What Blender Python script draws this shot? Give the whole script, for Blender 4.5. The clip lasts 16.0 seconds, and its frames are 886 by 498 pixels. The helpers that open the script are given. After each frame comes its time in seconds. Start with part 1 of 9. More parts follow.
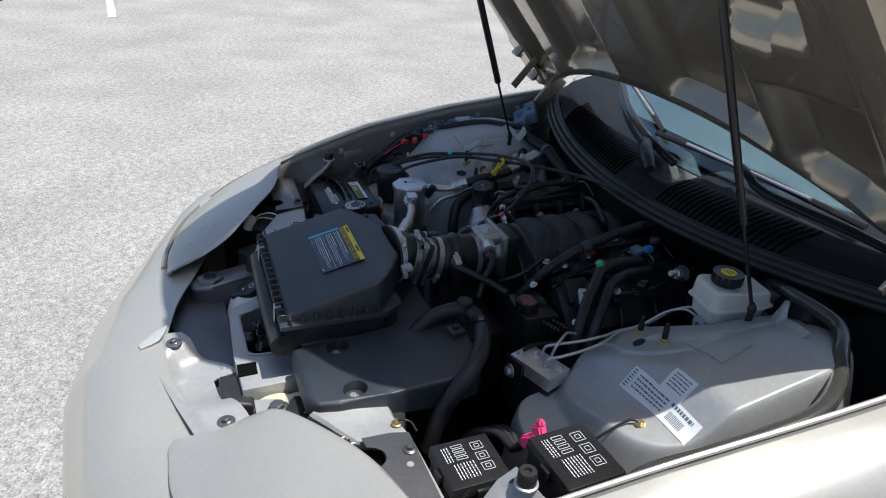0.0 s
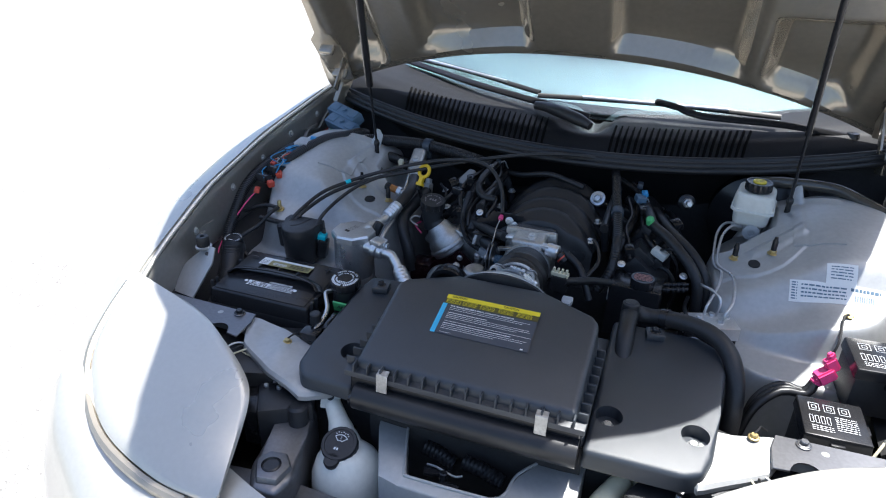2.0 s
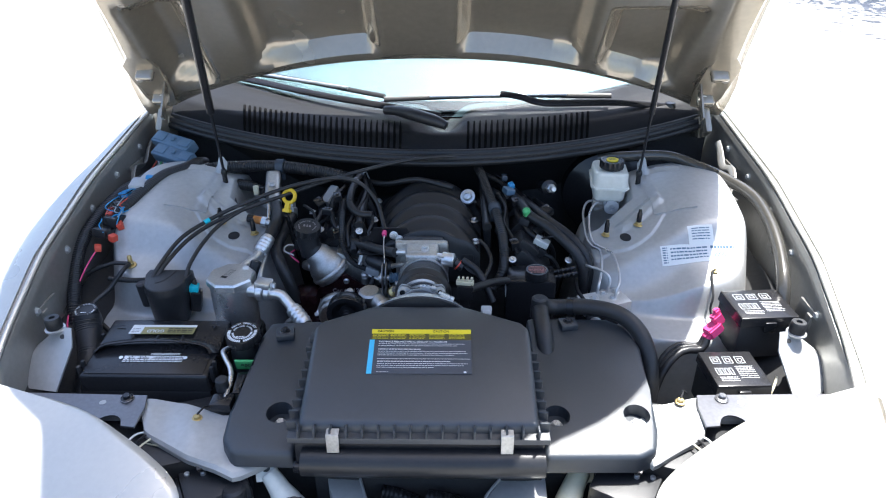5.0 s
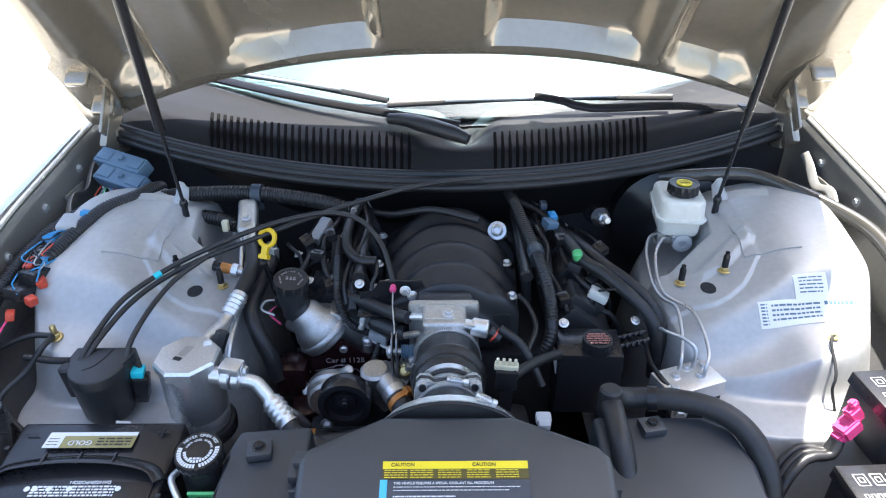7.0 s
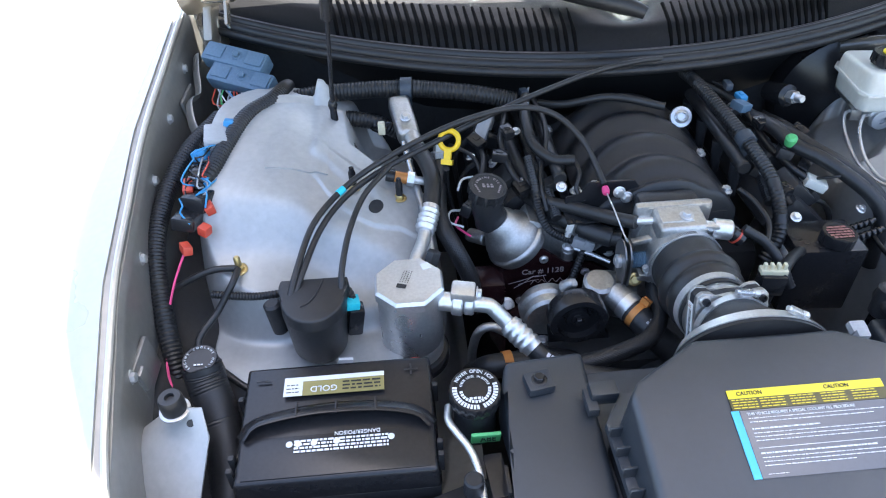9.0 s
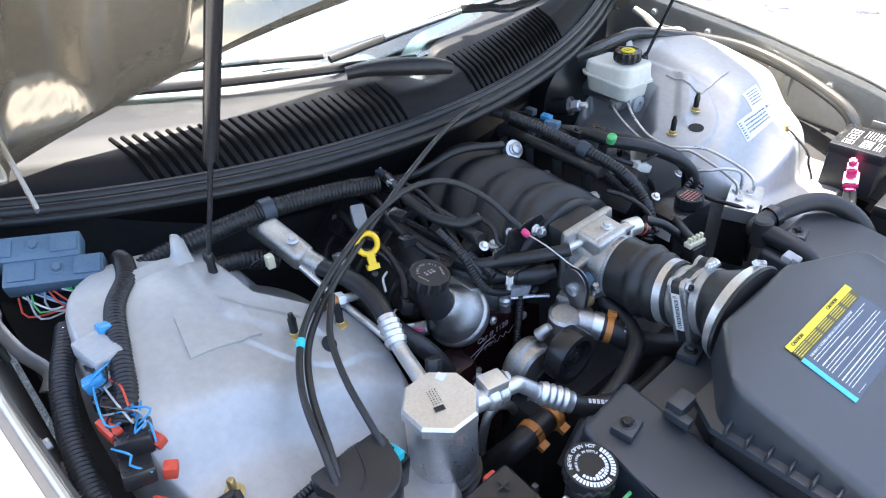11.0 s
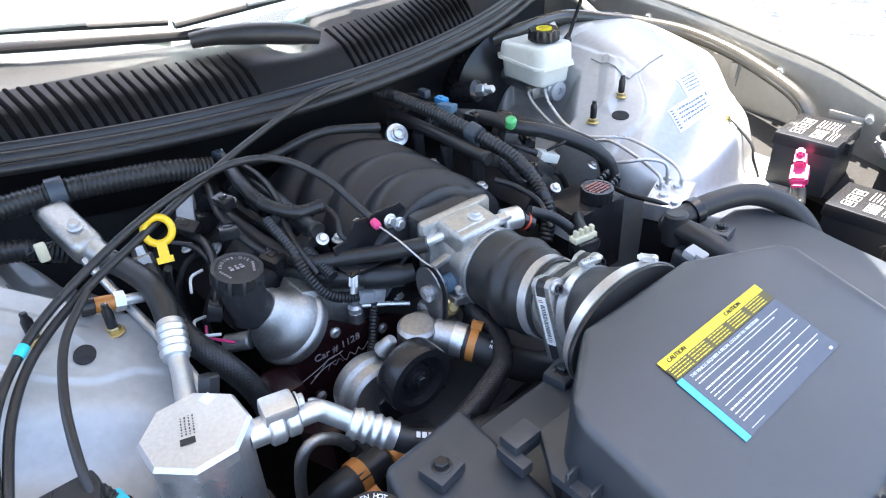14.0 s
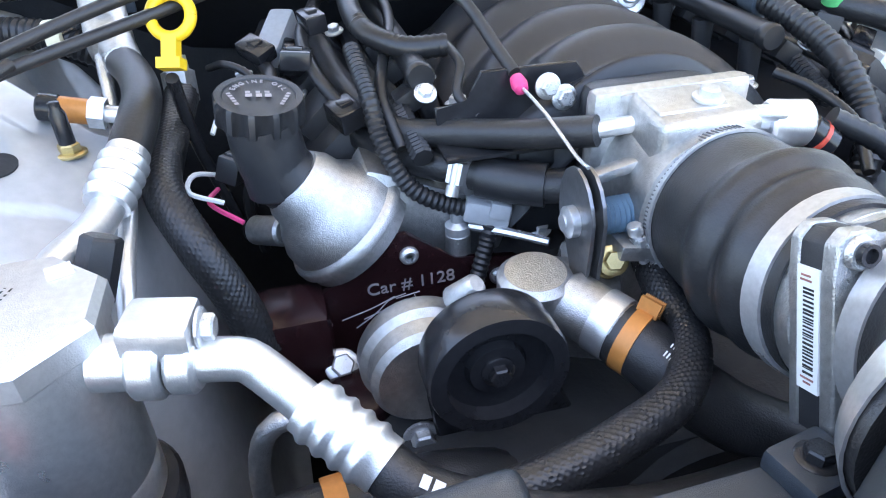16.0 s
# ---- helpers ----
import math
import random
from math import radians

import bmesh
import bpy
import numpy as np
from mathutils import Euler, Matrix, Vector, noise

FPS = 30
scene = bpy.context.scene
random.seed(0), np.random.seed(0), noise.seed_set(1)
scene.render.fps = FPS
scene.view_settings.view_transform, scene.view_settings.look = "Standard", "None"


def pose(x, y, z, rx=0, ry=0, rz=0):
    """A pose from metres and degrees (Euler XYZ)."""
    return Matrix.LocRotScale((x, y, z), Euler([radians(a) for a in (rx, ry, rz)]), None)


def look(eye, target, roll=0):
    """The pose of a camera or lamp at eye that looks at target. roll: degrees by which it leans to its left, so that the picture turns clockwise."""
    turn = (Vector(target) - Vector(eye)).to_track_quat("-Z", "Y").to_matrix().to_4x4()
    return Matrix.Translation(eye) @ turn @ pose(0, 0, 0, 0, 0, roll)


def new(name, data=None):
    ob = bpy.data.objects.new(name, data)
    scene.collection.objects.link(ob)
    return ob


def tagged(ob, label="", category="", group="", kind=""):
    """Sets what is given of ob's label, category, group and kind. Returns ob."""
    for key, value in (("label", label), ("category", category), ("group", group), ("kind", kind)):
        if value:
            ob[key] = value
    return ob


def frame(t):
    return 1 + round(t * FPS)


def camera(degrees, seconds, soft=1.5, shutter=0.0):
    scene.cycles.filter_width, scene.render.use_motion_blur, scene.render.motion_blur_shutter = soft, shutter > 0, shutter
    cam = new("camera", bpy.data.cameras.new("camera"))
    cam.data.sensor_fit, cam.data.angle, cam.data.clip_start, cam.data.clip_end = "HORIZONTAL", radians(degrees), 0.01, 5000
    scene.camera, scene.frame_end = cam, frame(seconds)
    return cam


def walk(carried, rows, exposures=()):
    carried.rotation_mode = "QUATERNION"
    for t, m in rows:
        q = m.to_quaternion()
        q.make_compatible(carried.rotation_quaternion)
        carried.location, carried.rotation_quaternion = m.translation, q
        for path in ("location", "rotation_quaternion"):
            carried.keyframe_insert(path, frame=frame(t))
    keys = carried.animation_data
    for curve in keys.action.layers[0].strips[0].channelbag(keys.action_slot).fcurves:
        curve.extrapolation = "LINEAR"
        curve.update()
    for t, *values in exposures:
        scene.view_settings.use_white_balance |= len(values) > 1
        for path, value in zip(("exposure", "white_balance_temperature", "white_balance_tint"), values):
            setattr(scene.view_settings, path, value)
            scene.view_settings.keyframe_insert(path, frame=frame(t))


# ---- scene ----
cam = camera(67.1, 16.0, 1.1)
PATH = [
    (0, (1.157, -0.194, 1.466), (-0.497, 0.465, 0.556), 3.4),
    (0.5, (0.954, -0.451, 1.442), (-0.52, 0.537, 0.519), 3.2),
    (1, (0.714, -0.63, 1.433), (-0.478, 0.686, 0.512), 2.6),
    (1.5, (0.438, -0.709, 1.422), (-0.445, 0.828, 0.494), 1.9),
    (2, (0.228, -0.797, 1.435), (-0.373, 0.874, 0.514), 1.2),
    (2.5, (0.122, -0.84, 1.443), (-0.228, 0.905, 0.531), 0.7),
    (3, (0.116, -0.84, 1.435), (-0.115, 0.927, 0.527), 0.4),
    (3.5, (0.111, -0.832, 1.439), (0.01, 0.945, 0.527), 0.2),
    (4, (0.079, -0.804, 1.464), (0.036, 0.969, 0.541), 0.1),
    (4.2, (0.07, -0.8, 1.479), (0.035, 0.97, 0.55), 0.2),
    (6.3, (0.022, -0.551, 1.439), (0.018, 1.179, 0.435), -0.5),
    (6.5, (0.022, -0.499, 1.43), (0.015, 1.229, 0.424), -0.5),
    (7, (-0.009, -0.417, 1.418), (-0.016, 1.314, 0.416), -0.5),
    (7.5, (-0.074, -0.385, 1.408), (-0.077, 1.342, 0.4), -0.6),
    (8, (-0.182, -0.376, 1.401), (-0.169, 1.33, 0.357), -0.7),
    (8.5, (-0.275, -0.357, 1.391), (-0.237, 1.227, 0.17), -1.2),
    (8.7, (-0.31, -0.333, 1.39), (-0.256, 1.19, 0.095), -1.4),
    (10.8, (-0.665, -0.085, 1.396), (0.255, 1.238, 0.211), -2.6),
    (11, (-0.682, -0.073, 1.393), (0.366, 1.16, 0.218), -2.7),
    (11.5, (-0.707, -0.069, 1.402), (0.53, 0.983, 0.234), -3.0),
    (12, (-0.716, -0.068, 1.403), (0.604, 0.891, 0.246), -2.9),
    (12.5, (-0.679, -0.072, 1.378), (0.662, 0.877, 0.238), -2.9),
    (13, (-0.579, -0.124, 1.334), (0.748, 0.864, 0.21), -3.0),
    (13.5, (-0.508, -0.143, 1.299), (0.733, 0.971, 0.196), -2.8),
    (14, (-0.45, -0.115, 1.241), (0.615, 1.179, 0.151), -2.6),
    (14.5, (-0.375, -0.1, 1.189), (0.467, 1.351, 0.1), -2.5),
    (15, (-0.315, -0.048, 1.113), (0.368, 1.482, 0.02), -2.4),
    (15.5, (-0.264, 0.012, 1.041), (0.267, 1.6, -0.054), -2.4),
    (16, (-0.239, 0.053, 0.996), (0.16, 1.683, -0.092), -2.2),
]
EXPOSURES = [(0, 0.25, 6000, 10), (0.5, 0.52, 6000, 10), (1.0, 0.75, 6000, 10), (1.5, 1.05, 5950, 10), (2.5, 1.62, 5950, 10), (4.2, 1.75, 5950, 10), (6.3, 2.4, 6200, 10), (7.5, 2.6, 6350, 10), (8.7, 2.85, 6400, 10), (10.8, 2.9, 6500, 11), (12.0, 3.0, 6550, 11), (13.0, 2.93, 6550, 11), (14.0, 3.22, 6650, 11), (15.0, 3.85, 6750, 11), (16.0, 3.9, 6750, 11)]
walk(cam, [(t, look(eye, target, roll)) for t, eye, target, roll in PATH], EXPOSURES)

# ---- light ----
SUN = Vector((0.18, 0.235, 1.0)).normalized()
world = bpy.data.worlds.new("sky")
scene.world = world
world.use_nodes = True
wn = world.node_tree.nodes
sky = wn.new("ShaderNodeTexSky")
sky.sky_type = "NISHITA"
sky.sun_disc = False
sky.air_density, sky.dust_density, sky.ozone_density = 1.0, 2.6, 0.9
sky.sun_elevation = math.asin(SUN.z)
sky.sun_rotation = math.atan2(SUN.x, SUN.y)
world.node_tree.links.new(sky.outputs[0], wn["Background"].inputs[0])
wn["Background"].inputs[1].default_value = 0.10
sun = new("sun", bpy.data.lights.new("sun", "SUN"))
sun.data.energy, sun.data.angle, sun.data.color = 5.0, radians(0.53), (1.0, 0.94, 0.84)
sun.matrix_world = look((0, 0, 0), -SUN)


# ---- materials ----
def material(name, color, rough=0.5, metal=0.0, vary=0.12, scale=60.0, bump=0.0, bump_scale=400.0,
             coat=0.0, coat_rough=0.05, spec=0.5, dirt=None, dirt_amount=0.3, random_tint=0.0, transmission=0.0, ior=1.45):
    """A surface with blotches, fine grain, uneven gloss and, if dirt is given, dusty stains."""
    m = bpy.data.materials.new(name)
    m.use_nodes = True
    nt = m.node_tree
    nodes, link = nt.nodes, nt.links.new
    b = nodes["Principled BSDF"]
    tc = nodes.new("ShaderNodeTexCoord")
    big = nodes.new("ShaderNodeTexNoise")
    big.inputs["Scale"].default_value, big.inputs["Detail"].default_value = scale * 0.15, 5
    fine = nodes.new("ShaderNodeTexNoise")
    fine.inputs["Scale"].default_value, fine.inputs["Detail"].default_value = scale * 6, 4
    link(tc.outputs["Object"], big.inputs["Vector"])
    link(tc.outputs["Object"], fine.inputs["Vector"])
    add = nodes.new("ShaderNodeMath")
    add.operation = "ADD"
    link(big.outputs[0], add.inputs[0])
    link(fine.outputs[0], add.inputs[1])
    ramp = nodes.new("ShaderNodeMapRange")
    ramp.inputs[1].default_value, ramp.inputs[2].default_value = 0.65, 1.35
    ramp.inputs[3].default_value, ramp.inputs[4].default_value = 1 - vary, 1 + vary
    link(add.outputs[0], ramp.inputs[0])
    tone = nodes.new("ShaderNodeMix")
    tone.data_type, tone.blend_type = "RGBA", "MULTIPLY"
    tone.inputs[0].default_value = 1.0
    tone.inputs[6].default_value = (*color, 1)
    link(ramp.outputs[0], tone.inputs[7])
    out = tone.outputs[2]
    if random_tint:
        info = nodes.new("ShaderNodeObjectInfo")
        rr = nodes.new("ShaderNodeMapRange")
        rr.inputs[3].default_value, rr.inputs[4].default_value = 1 - random_tint, 1 + random_tint
        link(info.outputs["Random"], rr.inputs[0])
        t2 = nodes.new("ShaderNodeMix")
        t2.data_type, t2.blend_type = "RGBA", "MULTIPLY"
        t2.inputs[0].default_value = 1.0
        link(out, t2.inputs[6])
        link(rr.outputs[0], t2.inputs[7])
        out = t2.outputs[2]
    if dirt:
        dn = nodes.new("ShaderNodeTexNoise")
        dn.inputs["Scale"].default_value, dn.inputs["Detail"].default_value, dn.inputs["Roughness"].default_value = scale * 0.4, 8, 0.7
        link(tc.outputs["Object"], dn.inputs["Vector"])
        dr = nodes.new("ShaderNodeMapRange")
        dr.inputs[1].default_value, dr.inputs[2].default_value = 0.45, 0.75
        dr.inputs[3].default_value, dr.inputs[4].default_value = 0.0, dirt_amount
        link(dn.outputs[0], dr.inputs[0])
        dm = nodes.new("ShaderNodeMix")
        dm.data_type = "RGBA"
        link(dr.outputs[0], dm.inputs[0])
        link(out, dm.inputs[6])
        dm.inputs[7].default_value = (*dirt, 1)
        out = dm.outputs[2]
    link(out, b.inputs["Base Color"])
    rm = nodes.new("ShaderNodeMapRange")
    rm.inputs[1].default_value, rm.inputs[2].default_value = 0.3, 0.7
    rm.inputs[3].default_value, rm.inputs[4].default_value = max(0.02, rough * 0.8), min(1, rough * 1.2)
    link(big.outputs[0], rm.inputs[0])
    link(rm.outputs[0], b.inputs["Roughness"])
    b.inputs["Metallic"].default_value = metal
    b.inputs["Specular IOR Level"].default_value = spec
    b.inputs["Coat Weight"].default_value = coat
    b.inputs["Coat Roughness"].default_value = coat_rough
    b.inputs["Transmission Weight"].default_value = transmission
    b.inputs["IOR"].default_value = ior
    if bump:
        bn = nodes.new("ShaderNodeTexNoise")
        bn.inputs["Scale"].default_value, bn.inputs["Detail"].default_value = bump_scale, 3
        link(tc.outputs["Object"], bn.inputs["Vector"])
        bp = nodes.new("ShaderNodeBump")
        bp.inputs["Strength"].default_value, bp.inputs["Distance"].default_value = bump, 0.001
        link(bn.outputs[0], bp.inputs["Height"])
        link(bp.outputs[0], b.inputs["Normal"])
    return m


DUST = (0.30, 0.28, 0.25)
M = dict(
    paint=material("pewter_paint", (0.50, 0.485, 0.44), 0.30, 0.45, 0.05, 20, 0.05, 2500, coat=0.7),
    bay=material("bay_paint", (0.42, 0.425, 0.42), 0.46, 0.35, 0.10, 18, 0.08, 900, coat=0.10, coat_rough=0.30, dirt=(0.30, 0.285, 0.26), dirt_amount=0.40),
    # body paint darkened to carry the shade inside the fenders
    rail=material("inner_fender_shaded_paint", (0.25, 0.245, 0.23), 0.36, 0.45, 0.10, 16, 0.05, 900, coat=0.2, dirt=(0.22, 0.21, 0.19), dirt_amount=0.4),
    # same pewter as the hood; shade and warm ground bounce tinted in
    hoodin=material("hood_inner_shade_tint", (0.36, 0.32, 0.255), 0.26, 0.65, 0.08, 14, 0.03, 900, coat=0.6, dirt=(0.26, 0.235, 0.19), dirt_amount=0.25),
    black=material("black_plastic", (0.021, 0.0215, 0.0235), 0.40, 0, 0.2, 40, 0.25, 1800, dirt=(0.045, 0.045, 0.045), dirt_amount=0.25),
    box=material("airbox_plastic", (0.018, 0.024, 0.032), 0.44, 0, 0.12, 30, 0.3, 2200, spec=1.0, dirt=(0.045, 0.05, 0.06), dirt_amount=0.25),
    gloss=material("gloss_black", (0.017, 0.017, 0.0185), 0.22, 0, 0.2, 40, 0.05, 600),
    rubber=material("black_rubber", (0.019, 0.019, 0.020), 0.38, 0, 0.25, 50, 0.3, 900, dirt=(0.055, 0.053, 0.049), dirt_amount=0.3),
    seal=material("cowl_seal_rubber", (0.015, 0.0155, 0.017), 0.36, 0, 0.2, 30, 0.15, 600, dirt=(0.045, 0.045, 0.045), dirt_amount=0.25),
    cowl=material("cowl_plastic", (0.012, 0.0123, 0.0135), 0.42, 0, 0.2, 30, 0.2, 1500, spec=0.2, dirt=(0.022, 0.022, 0.023), dirt_amount=0.2),
    loom=material("loom_plastic", (0.016, 0.016, 0.017), 0.36, 0, 0.2, 60, 0.1, 900, dirt=(0.045, 0.045, 0.043), dirt_amount=0.2),
    dark=material("dark_underside", (0.022, 0.022, 0.023), 0.8, 0, 0.3, 20, 0.4, 300, dirt=(0.04, 0.036, 0.03), dirt_amount=0.5),
    alu=material("cast_aluminium", (0.50, 0.50, 0.49), 0.33, 0.9, 0.22, 45, 0.55, 1100, dirt=(0.20, 0.185, 0.17), dirt_amount=0.45),
    bright=material("bright_aluminium", (0.70, 0.70, 0.695), 0.31, 0.82, 0.12, 45, 0.25, 1200, dirt=(0.42, 0.41, 0.40), dirt_amount=0.25),
    steel=material("zinc_steel", (0.60, 0.605, 0.61), 0.33, 0.75, 0.15, 60, 0.1, 900, dirt=(0.32, 0.30, 0.27), dirt_amount=0.2),
    brass=material("yellow_zinc", (0.55, 0.43, 0.20), 0.35, 0.9, 0.2, 60, 0.1, 900),
    maroon=material("engraved_plate", (0.022, 0.008, 0.009), 0.25, 0.2, 0.25, 30, 0.1, 700),
    white=material("white_plastic", (0.66, 0.66, 0.60), 0.40, 0, 0.08, 20, 0.08, 700, dirt=(0.45, 0.42, 0.34), dirt_amount=0.3),
    cream=material("cream_plastic", (0.60, 0.56, 0.40), 0.45, 0, 0.1, 20, 0.08, 700),
    yellow=material("yellow_plastic", (0.74, 0.49, 0.02), 0.35, 0, 0.1, 40),
    green=material("green_plastic", (0.10, 0.46, 0.16), 0.4, 0, 0.1, 40),
    pink=material("pink_plastic", (0.75, 0.07, 0.22), 0.4, 0, 0.1, 40),
    orange=material("orange_clamp", (0.50, 0.20, 0.05), 0.4, 0.2, 0.15, 40),
    red=material("red_plastic", (0.55, 0.07, 0.04), 0.45, 0, 0.1, 40),
    blue=material("blue_plastic", (0.04, 0.26, 0.52), 0.4, 0, 0.1, 40),
    pipe=material("lacquered_pipe", (0.065, 0.062, 0.055), 0.20, 0.3, 0.15, 20, 0.05, 600, coat=0.5),
    engrave=material("engraved_line", (0.34, 0.31, 0.32), 0.5, 0.3, 0.1, 40),
    camplate=material("dark_plated_steel", (0.20, 0.20, 0.205), 0.30, 0.8, 0.2, 30, 0.1, 900),
    cyan=material("cyan_tape", (0.03, 0.55, 0.65), 0.4, 0, 0.1, 40),
    ecm=material("blue_grey_connector", (0.10, 0.165, 0.23), 0.42, 0, 0.15, 40, 0.1, 700),
    clip=material("dark_clip", (0.045, 0.058, 0.075), 0.42, 0, 0.15, 40, 0.1, 700),
    greyp=material("grey_plastic", (0.36, 0.37, 0.38), 0.45, 0, 0.1, 40),
    lab_white=material("label_white", (0.74, 0.75, 0.74), 0.4, 0, 0.04, 40),
    lab_yellow=material("label_yellow", (0.83, 0.66, 0.03), 0.4, 0, 0.05, 40),
    lab_blue=material("label_blue", (0.08, 0.48, 0.72), 0.4, 0, 0.05, 40),
    lab_dark=material("label_dark", (0.045, 0.058, 0.080), 0.20, 0, 0.1, 40, spec=0.9),
    lab_olive=material("label_olive", (0.09, 0.075, 0.02), 0.4, 0, 0.1, 40),
    lab_gold=material("label_gold", (0.30, 0.26, 0.10), 0.4, 0.2, 0.05, 40),
    ink=material("label_ink", (0.02, 0.02, 0.02), 0.5, 0, 0.1, 40),
    print=material("white_print", (0.72, 0.73, 0.74), 0.5, 0, 0.05, 40),
    print_red=material("red_print", (0.30, 0.13, 0.11), 0.6, 0, 0.3, 40),
    tyre=material("tyre_rubber", (0.02, 0.02, 0.02), 0.7, 0, 0.2, 30, 0.2, 300),
    bluepaint=material("dark_car_paint", (0.015, 0.016, 0.02), 0.25, 0.2, 0.1, 10, coat=1.0),
    line=material("road_paint", (0.60, 0.59, 0.56), 0.7, 0, 0.12, 30, 0.5, 200, dirt=(0.30, 0.30, 0.29), dirt_amount=0.6),
    leaf=material("foliage", (0.06, 0.10, 0.03), 0.55, 0, 0.35, 3),
    bark=material("bark", (0.16, 0.12, 0.08), 0.85, 0, 0.3, 10, 0.8, 60),
    slot=material("slot_shade_black", (0.003, 0.003, 0.003), 0.9, 0, 0.2, 40, spec=0.1),
    bracket=material("grey_bracket", (0.19, 0.19, 0.20), 0.36, 0.75, 0.15, 30, 0.1, 600),
    dash=material("dash_vinyl", (0.05, 0.05, 0.052), 0.6, 0, 0.1, 20, 0.3, 600),
)


def asphalt_material():
    m = bpy.data.materials.new("asphalt")
    m.use_nodes = True
    nt = m.node_tree
    n, link = nt.nodes, nt.links.new
    b = n["Principled BSDF"]
    tc = n.new("ShaderNodeTexCoord")
    grain = n.new("ShaderNodeTexVoronoi")
    grain.inputs["Scale"].default_value = 150
    blot = n.new("ShaderNodeTexNoise")
    blot.inputs["Scale"].default_value, blot.inputs["Detail"].default_value = 1.1, 9
    mid = n.new("ShaderNodeTexNoise")
    mid.inputs["Scale"].default_value, mid.inputs["Detail"].default_value = 26, 6
    for t in (grain, blot, mid):
        link(tc.outputs["Object"], t.inputs["Vector"])
    r1 = n.new("ShaderNodeValToRGB")
    r1.color_ramp.elements[0].color, r1.color_ramp.elements[1].color = (0.20, 0.194, 0.183, 1), (0.42, 0.405, 0.385, 1)
    r1.color_ramp.elements[0].position, r1.color_ramp.elements[1].position = 0.05, 0.8
    link(grain.outputs["Color"], r1.inputs[0])
    r2 = n.new("ShaderNodeMapRange")
    r2.inputs[1].default_value, r2.inputs[2].default_value, r2.inputs[3].default_value, r2.inputs[4].default_value = 0.3, 0.7, 0.86, 1.14
    link(blot.outputs[0], r2.inputs[0])
    r3 = n.new("ShaderNodeMapRange")
    r3.inputs[1].default_value, r3.inputs[2].default_value, r3.inputs[3].default_value, r3.inputs[4].default_value = 0.3, 0.7, 0.8, 1.2
    link(mid.outputs[0], r3.inputs[0])
    mul = n.new("ShaderNodeMath")
    mul.operation = "MULTIPLY"
    link(r2.outputs[0], mul.inputs[0])
    link(r3.outputs[0], mul.inputs[1])
    mx = n.new("ShaderNodeMix")
    mx.data_type, mx.blend_type = "RGBA", "MULTIPLY"
    mx.inputs[0].default_value = 1
    link(r1.outputs[0], mx.inputs[6])
    link(mul.outputs[0], mx.inputs[7])
    link(mx.outputs[2], b.inputs["Base Color"])
    b.inputs["Roughness"].default_value = 0.85
    bp = n.new("ShaderNodeBump")
    bp.inputs["Strength"].default_value, bp.inputs["Distance"].default_value = 0.7, 0.006
    link(grain.outputs["Distance"], bp.inputs["Height"])
    link(bp.outputs[0], b.inputs["Normal"])
    return m


M["asphalt"] = asphalt_material()


def glass_material():
    m = bpy.data.materials.new("windshield_glass")
    m.use_nodes = True
    b = m.node_tree.nodes["Principled BSDF"]
    b.inputs["Base Color"].default_value = (0.54, 0.765, 0.83, 1)
    b.inputs["Roughness"].default_value = 0.02
    b.inputs["Transmission Weight"].default_value = 1.0
    b.inputs["IOR"].default_value = 1.55
    return m


M["glass"] = glass_material()


# ---- mesh helpers ----
def V(*a):
    return Vector(a)


def finish(bm, name, mat, angle=38):
    bmesh.ops.recalc_face_normals(bm, faces=bm.faces)
    me = bpy.data.meshes.new(name)
    for f in bm.faces:
        f.smooth = True
    bm.to_mesh(me)
    bm.free()
    me.set_sharp_from_angle(angle=radians(angle))
    me.materials.append(mat)
    return me


def hang(ob, parent):
    ob.parent = parent
    ob.matrix_parent_inverse = parent.matrix_basis.inverted()
    return ob


def thing(name, at, label, category, group=""):
    ob = new(name)
    ob.location = at
    ob.empty_display_size = 0.05
    return tagged(ob, label, category, group)


def part(name, bm, mat, parent, label="", angle=38):
    """Links a bmesh as one mesh object under a thing or a part."""
    ob = new(name, finish(bm, name, M[mat], angle))
    if label:
        tagged(ob, label)
    return hang(ob, parent)


def lone(name, bm, mat, label, category, group="", kind="", angle=38):
    return tagged(new(name, finish(bm, name, M[mat], angle)), label, category, group, kind)


SHARED = {}


def piece(name, key, build, mat, parent, m, label=""):
    """A small repeated piece that shares its mesh with its likes."""
    if (key, mat) not in SHARED:
        bm = bmesh.new()
        build(bm)
        SHARED[key, mat] = finish(bm, name, M[mat])
    ob = new(name, SHARED[key, mat])
    ob.matrix_basis = m
    if label:
        tagged(ob, label)
    return hang(ob, parent)


def frame_at(p, axis, up=(0, 0, 1)):
    """A pose at p whose z points along axis."""
    z = Vector(axis).normalized()
    u = Vector(up)
    if abs(z.dot(u)) > 0.97:
        u = V(0, 1, 0)
    x = u.cross(z).normalized()
    y = z.cross(x)
    m = Matrix((x, y, z)).transposed().to_4x4()
    m.translation = Vector(p)
    return m


def box(bm, c, s, rot=None, bevel=0.0, seg=2):
    m = Matrix.Translation(c)
    if rot:
        m = m @ Euler([radians(a) for a in rot]).to_matrix().to_4x4()
    g = bmesh.ops.create_cube(bm, size=1, matrix=m @ Matrix.Diagonal((*s, 1)))
    if bevel:
        es = list({e for v in g["verts"] for e in v.link_edges})
        bmesh.ops.bevel(bm, geom=es, offset=bevel, segments=seg, profile=0.6, affect="EDGES", clamp_overlap=True)


